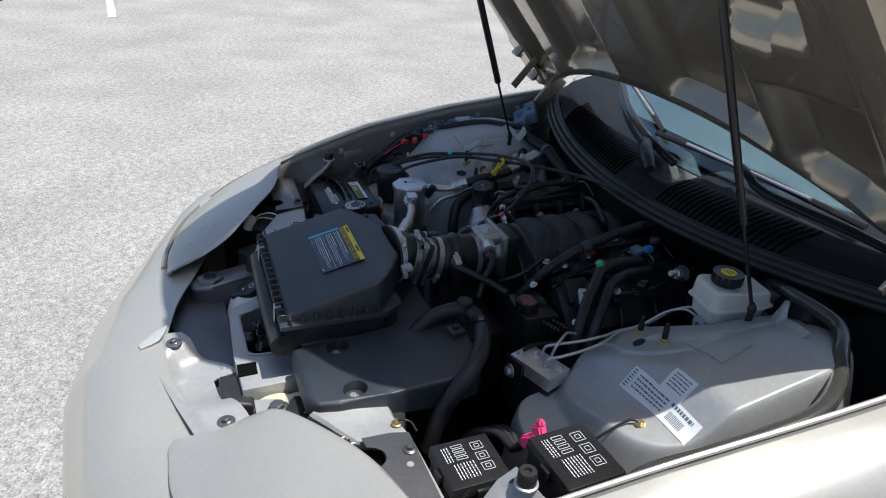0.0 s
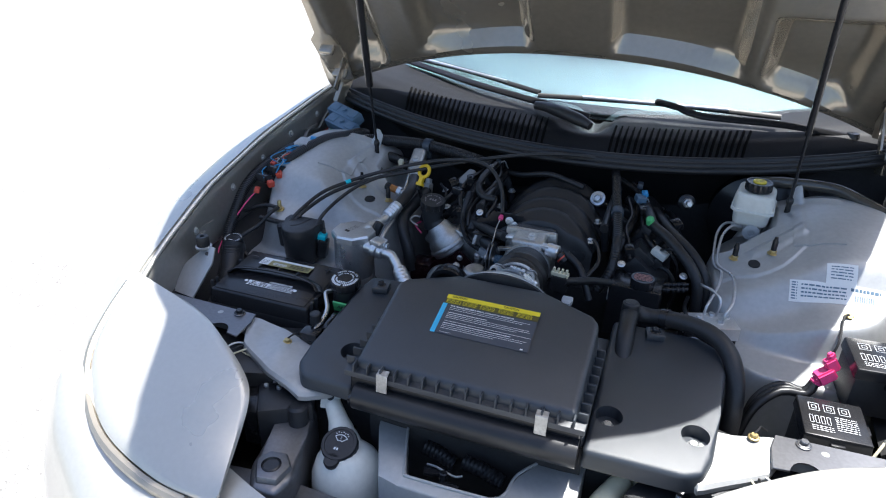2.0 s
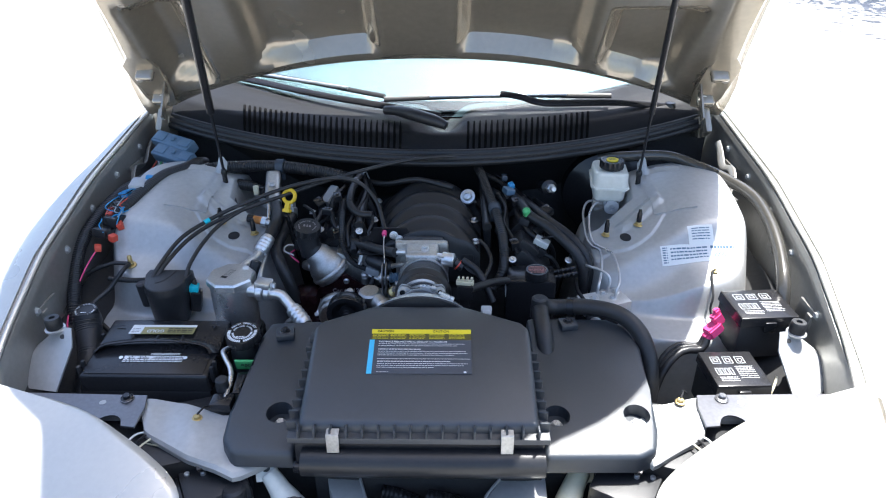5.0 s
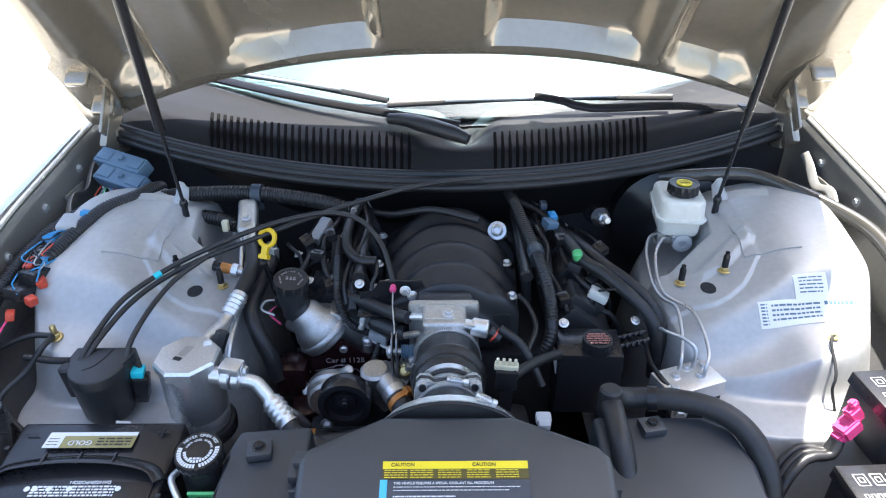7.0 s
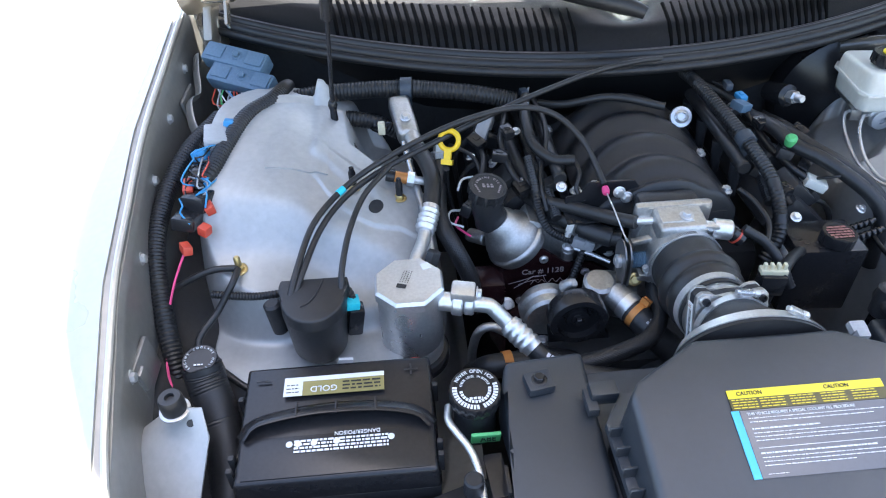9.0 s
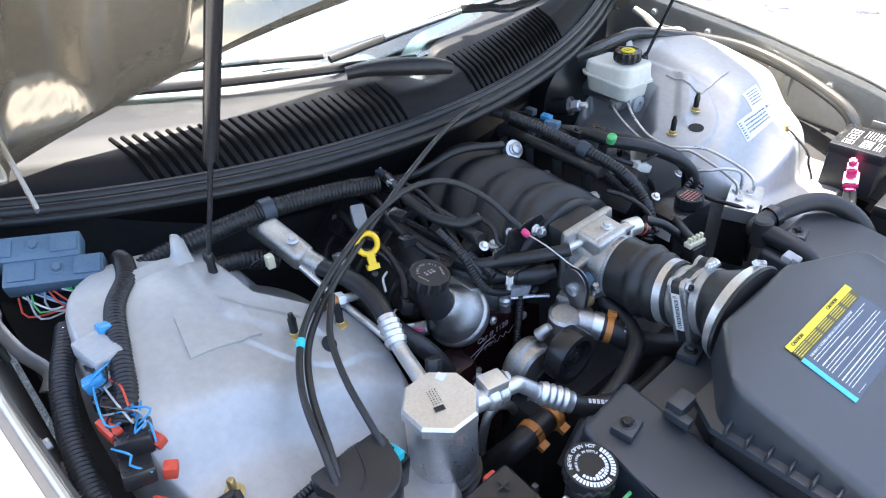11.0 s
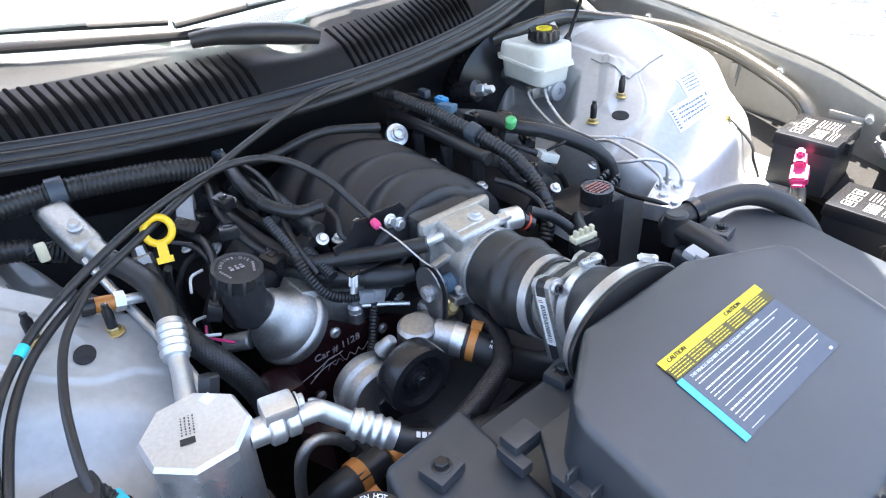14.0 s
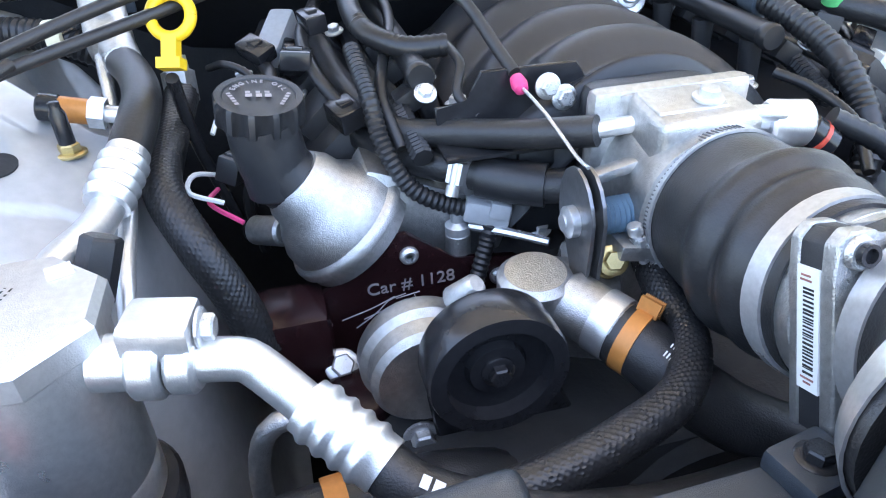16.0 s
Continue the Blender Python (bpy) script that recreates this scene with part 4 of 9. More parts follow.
def radiator_support():
    bm = bmesh.new()

    front = [(-0.66, 0.016), (-0.50, 0.014), (-0.432, 0.012), (-0.412, -0.026), (-0.336, -0.069), (-0.261, -0.094), (-0.215, -0.050), (0.16, -0.050), (0.19, -0.012), (0.30, -0.020), (0.335, -0.076), (0.373, -0.052), (0.423, -0.023), (0.440, 0.014), (0.66, 0.022)]
    back = [(-0.66, 0.050), (-0.42, 0.050), (-0.367, 0.044), (-0.304, 0.022), (-0.25, 0.054), (0.30, 0.054), (0.38, 0.050), (0.43, 0.061), (0.53, 0.068), (0.66, 0.075)]

    def bar(u, v):
        x = -0.66 + 1.32 * u
        ya, yb = lerp_table(x, front), lerp_table(x, back)
        prof = [(0.0, -0.016), (0.0, -0.008), (0.05, -0.003), (0.5, 0.0), (0.95, -0.002), (1.0, -0.010), (1.0, -0.10)]
        k = v * 6
        i = min(int(k), 5)
        f = k - i
        a = prof[i][0] * (1 - f) + prof[i + 1][0] * f
        zc = lerp_table(abs(x), [(0, 0.735), (0.23, 0.736), (0.29, 0.752), (0.42, 0.760), (0.70, 0.757)])
        swell = 0.0035 * math.sin(abs(x) * 60) * math.sin(math.pi * a) * smooth(0.28, 0.33, abs(x)) * (1 - smooth(0.40, 0.43, abs(x)))
        return V(x, ya + (yb - ya) * a, zc + prof[i][1] * (1 - f) + prof[i + 1][1] * f + swell)

    sheet(bm, bar, 150, 30, 0.003)
    s = part("radiator_support", bm, "bay", car, "pewter painted radiator support beam")
    for x, y, z in ((-0.462, 0.038, 0.7665), (0.470, 0.047, 0.7665), (0.645, 0.042, 0.757), (-0.625, 0.034, 0.757)):
        bm = bmesh.new()
        lathe(bm, [(0.0105, -0.002), (0.0105, 0.0012), (0.0090, 0.0020), (0, 0.0020)], Matrix.Translation((x, y, z)), 20)
        part("washer", bm, "bracket", s)
        bolt(s, (x, y, z + 0.001), (0, 0, 1), 0.0062, "gloss" if x < 0 else "camplate", "support_bolt")
    for x, y, z in ((-0.343, 0.006, 0.756), (0.406, 0.046, 0.760)):
        bolt(s, (x, y, z), (0, 0, 1), 0.0055, "brass", "ground_screw")
        bm = bmesh.new()
        tube(bm, [(x, y + 0.002, z + 0.006), (x + 0.006, y + 0.010, z + 0.010), (x + 0.009, y + 0.020, z + 0.006), (x + 0.020, y + 0.026, z - 0.004)], 0.0016, 8, 0.004)
        part("ground_strap", bm, "loom", s)
    for side in (-1, 1):
        # bolted end plate with a rounded notch in its front edge
        dy = 0.0 if side > 0 else -0.009
        notch = [(0.470 - 0.022 * math.cos(radians(a)), -0.012 + 0.024 * math.sin(radians(a))) for a in range(0, 181, 20)]
        bm = bmesh.new()
        prism(bm, [(side * a, b + dy) for a, b in [(0.434, 0.057), (0.427, 0.030), (0.426, -0.014)] + notch + [(0.56, -0.012), (0.64, 0.0), (0.64, 0.062)]][::side], 0.7625, lambda x, y: 0.7655, None, 0, 0.0008, 1)
        part("support_bracket", bm, "bracket", s)
        bm = bmesh.new()
        lathe(bm, [(0.0052, 0), (0.0052, 0.0006), (0, 0.0006)], Matrix.Translation((side * 0.497, 0.039 + dy, 0.7653)), 18)
        part("bracket_hole", bm, "bay", s)
    # mounts of the front panel
    bm = bmesh.new()
    prism(bm, [(0.215, -0.150), (0.300, -0.150), (0.300, -0.075), (0.272, -0.083), (0.240, -0.092), (0.222, -0.118)], 0.690, lambda x, y: 0.7005, None, 0, 0.002, 2)
    part("front_bracket", bm, "bay", s, "pale triangular mount with one large bolt")
    bolt(s, (0.252, -0.114, 0.7000), (0, -0.15, 1), 0.0125, "bracket", "mount_bolt")
    bm = bmesh.new()
    box(bm, (0.222, -0.022, 0.717), (0.075, 0.030, 0.004), (8, 0, 0), 0.001)
    part("shroud_ledge", bm, "bay", s)
    bm = bmesh.new()
    prism(bm, [(-0.285, -0.20), (-0.262, -0.24), (-0.222, -0.238), (-0.212, -0.20), (-0.235, -0.12), (-0.250, -0.06), (-0.30, -0.06), (-0.295, -0.12)], 0.60, lambda x, y: 0.686 + 0.06 * (y + 0.2), None, 0, 0.010)
    fb = part("front_bracket", bm, "bracket", s, "grey pressed mount behind the nose")
    bm = bmesh.new()
    prism(bm, [(-0.280, -0.194), (-0.258, -0.228), (-0.226, -0.222), (-0.220, -0.188), (-0.240, -0.166), (-0.268, -0.170)], 0.684, 0.694, None, 0.003, 0.003, 2)
    hp = part("mount_plate", bm, "bracket", fb)
    bm = bmesh.new()
    lathe(bm, [(0.0150, -0.002), (0.0150, 0.0015), (0.0125, 0.0030), (0.0115, 0.0008), (0, 0.0008)], Matrix.Translation((-0.250, -0.197, 0.6935)), 24)
    part("mount_bush", bm, "gloss", hp)
    bm = bmesh.new()
    cyl(bm, (-0.262, -0.100, 0.685), (-0.264, -0.096, 0.722), 0.0165, seg=22, bevel=0.004)
    part("post", bm, "black", fb)
    # channel down to the bumper beam
    bm = bmesh.new()
    opening = [(0.132, -0.040), (0.124, -0.054), (0.096, -0.094), (0.090, -0.128), (0.084, -0.140), (0.070, -0.148), (-0.046, -0.151), (-0.056, -0.149), (-0.061, -0.141), (-0.089, -0.058), (-0.094, -0.035)]
    prism(bm, [(-0.143, -0.035), (-0.132, -0.075), (-0.093, -0.163), (-0.060, -0.170), (0.080, -0.172), (0.183, -0.166), (0.186, -0.035)] + opening, 0.60, lambda x, y: 0.702 + 0.05 * (y + 0.10), None, 0, 0.003, 2)
    ao = part("air_opening", bm, "bay", s, "painted frame of the air opening")
    bm = bmesh.new()
    tube(bm, [V(x, y, 0.7035 + 0.05 * (y + 0.10)) for x, y in opening], 0.0022, 8, 0.006)
    part("opening_lip", bm, "bay", ao)
    # black plate on the frame, painted for the dark inside a slot
    bm = bmesh.new()
    box(bm, (0.128, -0.152, 0.7005), (0.036, 0.034, 0.003), None, 0.001)
    part("tool_slot", bm, "slot", ao)
    bm = bmesh.new()
    tube(bm, [(-0.05, -0.105, 0.645), (-0.02, -0.115, 0.655), (0.01, -0.118, 0.652), (0.05, -0.108, 0.64)], 0.003, 8, 0.01)
    part("sensor_wire", bm, "loom", s)
    bm = bmesh.new()
    box(bm, (0.0, -0.117, 0.657), (0.026, 0.006, 0.004), (0, 5, -12), 0.001)
    part("sensor_clip", bm, "bright", s)
    bm = bmesh.new()
    box(bm, (0, -0.26, 0.56), (1.0, 0.09, 0.16), None, 0.02)
    part("bumper_beam", bm, "dark", s)
    bm = bmesh.new()
    box(bm, (0, -0.02, 0.53), (0.62, 0.03, 0.36), None, 0.004)
    part("radiator_core", bm, "dark", s)
    # black sheet added to make the inside of the air opening look dark
    bm = bmesh.new()
    sheet(bm, lambda u, v: V(-0.155 + 0.335 * u, -0.060 - 0.004 * math.sin(u * 9), 0.56 + 0.195 * v), 12, 6, 0.003)
    part("opening_shade_sheet", bm, "dark", s, "added black sheet for the shade inside the air opening")
    for x0, x1, y in ((-0.055, -0.005, -0.070), (0.010, 0.075, -0.078)):
        bm = bmesh.new()
        tube(bm, [(x0, y, 0.684), ((x0 + x1) / 2, y - 0.003, 0.680), (x1, y - 0.008, 0.672)], 0.012, 10, corr=0.002, pitch=0.006)
        part("lower_loom", bm, "loom", s)
    bm = bmesh.new()
    tube(bm, [(-0.16, -0.092, 0.772), (-0.05, -0.094, 0.772), (0.06, -0.094, 0.772), (0.175, -0.092, 0.772)], 0.021, 14, 0.02)
    part("support_pad", bm, "seal", s, "black foam air seal under the filter box")
    # dark tray closing the bay
    bm = bmesh.new()
    box(bm, (0, 0.35, 0.30), (1.36, 1.05, 0.02))
    part("undertray", bm, "dark", car, "dark underside of the engine bay")
    for x in (-0.68, 0.68):
        bm = bmesh.new()
        box(bm, (x, 0.35, 0.48), (0.02, 1.0, 0.36))
        part("wheel_house", bm, "dark", car)


radiator_support()


# ---- printed labels ----
def ring_text(words, r, size, m, mat, parent, start, sweep, name="lettering"):
    """Letters set round a cap, read from its middle."""
    n = len(words)
    for i, ch in enumerate(words):
        if ch == " ":
            continue
        a = start - sweep * (i + 0.5) / n
        q = m @ Matrix.Rotation(a, 4, "Z") @ Matrix.Translation((0, r, 0.0004))
        text_part(name, ch, size, q, mat, parent, 0.0003)


def ribbed_cap(name, p, r, h, mat, parent, axis=(0, 0, 1), ribs=24, depth=0.03, label=""):
    bm = bmesh.new()
    m = frame_at(p, axis)
    seg = ribs * 4
    prof = [(r * 0.9, -h), (r, -h * 0.9), (r, -h * 0.12), (r * 0.95, 0.0), (r * 0.80, 0.0), (r * 0.78, -0.001), (0, -0.001)]
    rings = []
    for k, (rr, hh) in enumerate(prof):
        if rr == 0:
            rings.append([bm.verts.new(m @ V(0, 0, hh))])
            continue
        ring = []
        for i in range(seg):
            q = rr * (1 - (depth if i % 4 in (0, 1) and k in (1, 2) else 0))
            a = 2 * math.pi * i / seg
            ring.append(bm.verts.new(m @ V(q * math.cos(a), q * math.sin(a), hh)))
        rings.append(ring)
    for a, b in zip(rings, rings[1:]):
        for i in range(seg):
            j = (i + 1) % seg
            bm.faces.new((a[i], a[j], b[0]) if len(b) == 1 else (a[i], a[j], b[j], b[i]))
    bm.faces.new(rings[0])
    return part(name, bm, mat, parent, label), m


# ---- air filter box ----
def air_box():
    t = thing("air_filter_box", (0, 0.0, 0.765), "black plastic air filter box with a ribbed lid and caution label", "air filter box")

    def top(x, y):
        return 0.8495 + 0.265 * y - 0.040 * smooth(0.120, 0.18, y)

    bm = bmesh.new()
    prism(bm, [(-0.166, -0.082), (0.168, -0.082), (0.170, 0.086), (0.158, 0.100), (0.070, 0.152), (-0.084, 0.152), (-0.160, 0.100), (-0.170, 0.086)],
          0.815, top, None, 0.004, 0.011, 4)
    lid = part("box_lid", bm, "box", t, "smooth dark grey box lid")
    bm = bmesh.new()
    prism(bm, [(-0.178, -0.094), (0.181, -0.094), (0.182, 0.095), (0.155, 0.13), (-0.155, 0.13), (-0.180, 0.095)], 0.806, 0.815, None, 0, 0.002, 2)
    part("lid_flange", bm, "box", lid)

    def fin(b):
        box(b, (0, 0, 0), (0.0030, 0.014, 0.015), (0, 0, 0), 0.0008, 1)

    for i in range(16):
        piece("rib", "lidfin", fin, "box", lid, Matrix.Translation((-0.162 + 0.0218 * i, -0.0875, 0.8215)))
    for s in (-1, 1):
        for i in range(8):
            piece("rib", "lidfin", fin, "box", lid, Matrix.Translation((s * 0.1745, -0.076 + 0.0222 * i, 0.8215)) @ Matrix.Rotation(math.pi / 2, 4, "Z"))
    bm = bmesh.new()
    prism(bm, [(-0.172, -0.088), (0.175, -0.088), (0.176, 0.09), (0.15, 0.125), (-0.15, 0.125), (-0.174, 0.09)], 0.745, 0.807, None, 0.001, 0.003, 2)
    box(bm, (0, -0.091, 0.758), (0.35, 0.012, 0.014), None, 0.004)
    part("box_base", bm, "gloss", t, "black lower half of the box")
    for x in (-0.115, 0.122):
        bm = bmesh.new()
        box(bm, (x, -0.0905, 0.8235), (0.0175, 0.012, 0.0016), (8, 0, 0), 0.0006, 1)
        box(bm, (x, -0.0970, 0.8085), (0.0175, 0.0016, 0.031), (-4, 0, 0), 0.0006, 1)
        box(bm, (x, -0.0955, 0.7890), (0.0105, 0.0016, 0.012), (10, 0, 0), 0.0005, 1)
        part("spring_clip", bm, "alu", t, "bare steel spring clip")
    # two-part caution label
    sl = math.atan(0.265)
    m = Matrix.Translation((0.0, 0.039, top(0, 0.039) + 0.0004)) @ Matrix.Rotation(sl, 4, "X")
    rng = random.Random(4)
    bm = bmesh.new()
    plate(bm, m, -0.076, 0.076, 0.0345, 0.043)
    lab = part("caution_strip", bm, "lab_yellow", lid, "yellow caution strip")
    bm = bmesh.new()
    plate(bm, m, -0.076, 0.076, 0.023, 0.0343)
    part("caution_field", bm, "lab_olive", lab)
    for k, x in enumerate((-0.074, -0.047, -0.018, 0.012, 0.042)):
        bm = bmesh.new()
        for j in range(4):
            bars(bm, m @ Matrix.Translation((0, 0, 0.0006)), x, x + 0.024, 0.0328 - 0.0026 * j, 0.0009, rng, 0.001, (0.002, 0.007))
        part("print", bm, "lab_yellow", lab)
    for x in (-0.055, 0.03):
        text_part("lettering", "CAUTION", 0.0055, m @ Matrix.Translation((x, 0.0388, 0.0008)), "ink", lab)
    bm = bmesh.new()
    plate(bm, m, -0.070, 0.076, -0.040, 0.0225)
    low = part("coolant_label", bm, "lab_dark", lid, "dark coolant notice with a blue edge")
    bm = bmesh.new()
    plate(bm, m, -0.078, -0.0705, -0.040, 0.0225)
    part("label_edge", bm, "lab_blue", low)
    text_part("lettering", "THIS VEHICLE REQUIRES A SPECIAL COOLANT FILL PROCEDURE", 0.0036, m @ Matrix.Translation((-0.064, 0.0185, 0.0008)), "print", low, align="LEFT")
    bm = bmesh.new()
    for y, h, x1 in ((0.0145, 0.0008, 0.066), (0.0110, 0.0008, 0.055), (0.0045, 0.0014, 0.000), (0.0005, 0.0008, 0.068), (-0.0030, 0.0008, 0.07), (-0.0065, 0.0008, 0.05), (-0.0180, 0.0014, 0.045),
                     (-0.0220, 0.0008, 0.07), (-0.0255, 0.0008, 0.064), (-0.0290, 0.0008, 0.02), (-0.0365, 0.0005, -0.045)):
        bars(bm, m @ Matrix.Translation((0, 0, 0.0006)), -0.064, x1, y, h, rng, 0.0007, (0.001, 0.005))
    plate(bm, m, -0.064, 0.074, -0.0135, -0.0130, 0.0007, 0.0002)
    plate(bm, m, 0.064, 0.068, -0.038, -0.0355, 0.0007, 0.0002)
    part("print", bm, "print", low)
    # small tab and moulded marks
    bm = bmesh.new()
    box(bm, (0.104, 0.150, 0.848), (0.014, 0.010, 0.026), (12, 0, 0), 0.003)
    box(bm, (0.104, 0.158, 0.856), (0.018, 0.014, 0.010), (12, 0, 0), 0.003)
    part("tab", bm, "greyp", t)
    bm = bmesh.new()
    box(bm, (-0.172, 0.135, 0.812), (0.03, 0.02, 0.018), None, 0.003)
    box(bm, (-0.186, 0.128, 0.806), (0.012, 0.03, 0.012), None, 0.002)
    part("hinge_lug", bm, "box", t)


air_box()


def radiator_cover():
    t = thing("radiator_cover", (0, 0.05, 0.735), "flat black plastic shroud bolted over the radiator", "radiator cover")

    def top(x, y):
        return 0.774 + 0.09 * y + 0.012 * smooth(0.02, 0.1, y) * (1 if x < 0 else 0.3)

    bm = bmesh.new()
    prism(bm, [(-0.176, -0.078), (-0.176, 0.205), (-0.268, 0.198), (-0.278, 0.16), (-0.272, 0.09), (-0.292, 0.0), (-0.288, -0.050), (-0.268, -0.076)][::-1], 0.742, top, None, 0.003, 0.008, 3)
    a = part("cover_panel", bm, "box", t)
    bm = bmesh.new()
    prism(bm, [(0.178, -0.080), (0.315, -0.078), (0.340, -0.066), (0.352, -0.03), (0.360, 0.05), (0.366, 0.15), (0.352, 0.205), (0.32, 0.225), (0.178, 0.225)], 0.738, top, None, 0.003, 0.008, 3)
    b = part("cover_panel", bm, "box", t)
    bm = bmesh.new()
    prism(bm, [(-0.178, -0.06), (0.18, -0.06), (0.18, 0.20), (-0.178, 0.195)], 0.742, 0.772, None, 0.002, 0.004, 2)
    c = part("cover_panel", bm, "box", t)
    wells = ((a, -0.264, 0.001), (a, -0.212, -0.005), (b, 0.325, -0.002), (b, 0.205, -0.005))
    for pa in (a, b):
        sink(pa, [((x, y + 0.003, top(x, y)), 0.0205, 0.017) for q, x, y in wells if q == pa])
    for pa, x, y in wells:
        bolt(pa, (x, y, top(x, y) - 0.0172), (0, -0.05, 1), 0.0066, "bright", "cover_bolt", "bright flanged bolt")
    for pa, x, y in ((a, -0.235, 0.16), (b, 0.25, 0.20), (c, -0.06, 0.185)):
        z = top(x, y) if pa != c else 0.772
        bm = bmesh.new()
        box(bm, (x, y, z + 0.004), (0.03, 0.026, 0.012), (0, 0, 10), 0.003)
        part("clip_block", bm, "box", pa)
        bolt(pa, (x, y, z + 0.009), (0, 0, 1), 0.006, "gloss", "push_clip")


radiator_cover()


# ---- intake tract ----
def intake_duct():
    AX = -0.006
    t = thing("intake_duct", (AX, 0.25, 0.765), "ribbed black rubber intake duct with steel clamps and air flow meter", "intake duct")

    def ring(y, z, lean, rx, rz, seg=48):
        """An oval across the duct, leaning back by so many degrees."""
        sn, cs = math.sin(radians(lean)), math.cos(radians(lean))
        return [V(AX + rx * math.cos(a), y + rz * math.sin(a) * sn, z + rz * math.sin(a) * cs) for a in (2 * math.pi * i / seg for i in range(seg))]

    def loft(bm, rings, closed=False):
        vs = [[bm.verts.new(p) for p in r] for r in rings]
        n = len(vs[0])
        for a, b in zip(vs, vs[1:] + vs[:1] if closed else vs[1:]):
            for i in range(n):
                bm.faces.new((a[i], a[(i + 1) % n], b[(i + 1) % n], b[i]))
        if not closed:
            bm.faces.new(vs[0])
            bm.faces.new(vs[-1])

    def hoop(name, rows, wide, screw):
        """A worm-drive band: rows of (y, z, lean, rx, rz) at its two edges, and the place of its screw."""
        bm = bmesh.new()
        (ya, za, la, ra, qa), (yb, zb, lb, rb, qb) = rows
        loft(bm, [ring(ya, za, la, ra, qa), ring(yb, zb, lb, rb, qb), ring(yb, zb, lb, rb - 0.0016, qb - 0.0016), ring(ya, za, la, ra - 0.0016, qa - 0.0016)], True)
        band = part(name, bm, "steel", t)
        a, x, z = radians(screw), 0.0, 0.0
        sn, cs = math.sin(radians(la)), math.cos(radians(la))
        r1, r2 = (ra + rb) / 2 + 0.004, (qa + qb) / 2 + 0.004
        c = V(AX + r1 * math.cos(a), (ya + yb) / 2 + r2 * math.sin(a) * sn, (za + zb) / 2 + r2 * math.sin(a) * cs)
        along = V(-math.sin(a), math.cos(a) * sn, math.cos(a) * cs).normalized()
        m = frame_at(c, along, V(math.cos(a), math.sin(a) * sn, math.sin(a) * cs))
        bm = bmesh.new()
        g = bmesh.ops.create_cube(bm, size=1, matrix=m @ Matrix.Diagonal((wide * 0.95, 0.0075, 0.019, 1)))
        bmesh.ops.bevel(bm, geom=list({e for v in g["verts"] for e in v.link_edges}), offset=0.0025, segments=2, affect="EDGES")
        part("screw_housing", bm, "bright", band)
        bm = bmesh.new()
        lathe(bm, [(0.0038, -0.016), (0.0045, -0.015), (0.0045, -0.010), (0.0030, -0.009), (0.0030, 0.011)], m, 12)
        part("clamp_screw", bm, "steel", band)
        bm = bmesh.new()
        n = 34
        for k in range(n):
            f = a - radians(14 + 3.1 * k)
            q = V(AX + (r1 - 0.0038) * math.cos(f), (ya + yb) / 2 + (r2 - 0.0038) * math.sin(f) * sn, (za + zb) / 2 + (r2 - 0.0038) * math.sin(f) * cs)
            w = frame_at(q, V(math.cos(f), math.sin(f) * sn, math.sin(f) * cs), V(0, 1, 0))
            bmesh.ops.create_cube(bm, size=1, matrix=w @ Matrix.Rotation(radians(12), 4, "Z") @ Matrix.Diagonal((0.0009, wide * 0.5, 0.0006, 1)))
        tagged(part("band_slots", bm, "camplate", band), kind="stuff")

    bm = bmesh.new()
    loft(bm, [ring(*r) for r in ((0.150, 0.831, 10, 0.086, 0.049), (0.155, 0.831, 11, 0.086, 0.049), (0.161, 0.830, 12, 0.081, 0.0485), (0.168, 0.828, 14, 0.069, 0.047), (0.176, 0.826, 16, 0.056, 0.0458), (0.186, 0.824, 17, 0.046, 0.0442), (0.200, 0.820, 18, 0.0430, 0.0430))])
    part("box_neck", bm, "rubber", t, "flared rubber neck on the filter box")
    bm = bmesh.new()
    rows = [(0.352, 0.0430), (0.340, 0.0445), (0.328, 0.0462), (0.312, 0.0472), (0.303, 0.0468), (0.299, 0.0478), (0.294, 0.0512), (0.288, 0.0528), (0.282, 0.0512), (0.278, 0.0475), (0.275, 0.0468), (0.271, 0.0480), (0.266, 0.0494), (0.261, 0.0480), (0.256, 0.0445), (0.236, 0.0436)]
    loft(bm, [ring(y, lerp_table(y, [(0.236, 0.8095), (0.26, 0.806), (0.30, 0.804), (0.352, 0.803)]), lerp_table(y, [(0.236, 18), (0.26, 13), (0.30, 7), (0.352, 3)]), r, r) for y, r in rows])
    part("bellows", bm, "rubber", t, "black rubber bellows")
    hoop("hose_clamp", ((0.343, 0.803, 4, 0.0462, 0.0462), (0.331, 0.8032, 5, 0.0478, 0.0478)), 0.011, 200)
    hoop("hose_clamp", ((0.2535, 0.8065, 14, 0.0460, 0.0460), (0.2425, 0.8085, 16, 0.0455, 0.0455)), 0.011, 330)
    hoop("hose_clamp", ((0.2020, 0.8190, 18, 0.0450, 0.0450), (0.1915, 0.8225, 18, 0.0462, 0.0455)), 0.011, 80)
    hoop("hose_clamp", ((0.1645, 0.8295, 12, 0.0800, 0.0500), (0.1535, 0.8310, 11, 0.0885, 0.0510)), 0.011, 62)
    # air flow meter: a black sensor frame between two cast plates
    c = Matrix.Translation((AX, 0.2165, 0.8150)) @ Matrix.Rotation(radians(-18), 4, "X")
    up = c @ Matrix.Rotation(radians(90), 4, "X")
    bm = bmesh.new()
    lathe(bm, [(0.041, -0.026), (0.0425, -0.024), (0.0425, -0.012), (0.0405, -0.011), (0.0405, 0.012), (0.0425, 0.013), (0.0425, 0.020), (0.041, 0.022)], up, 44)
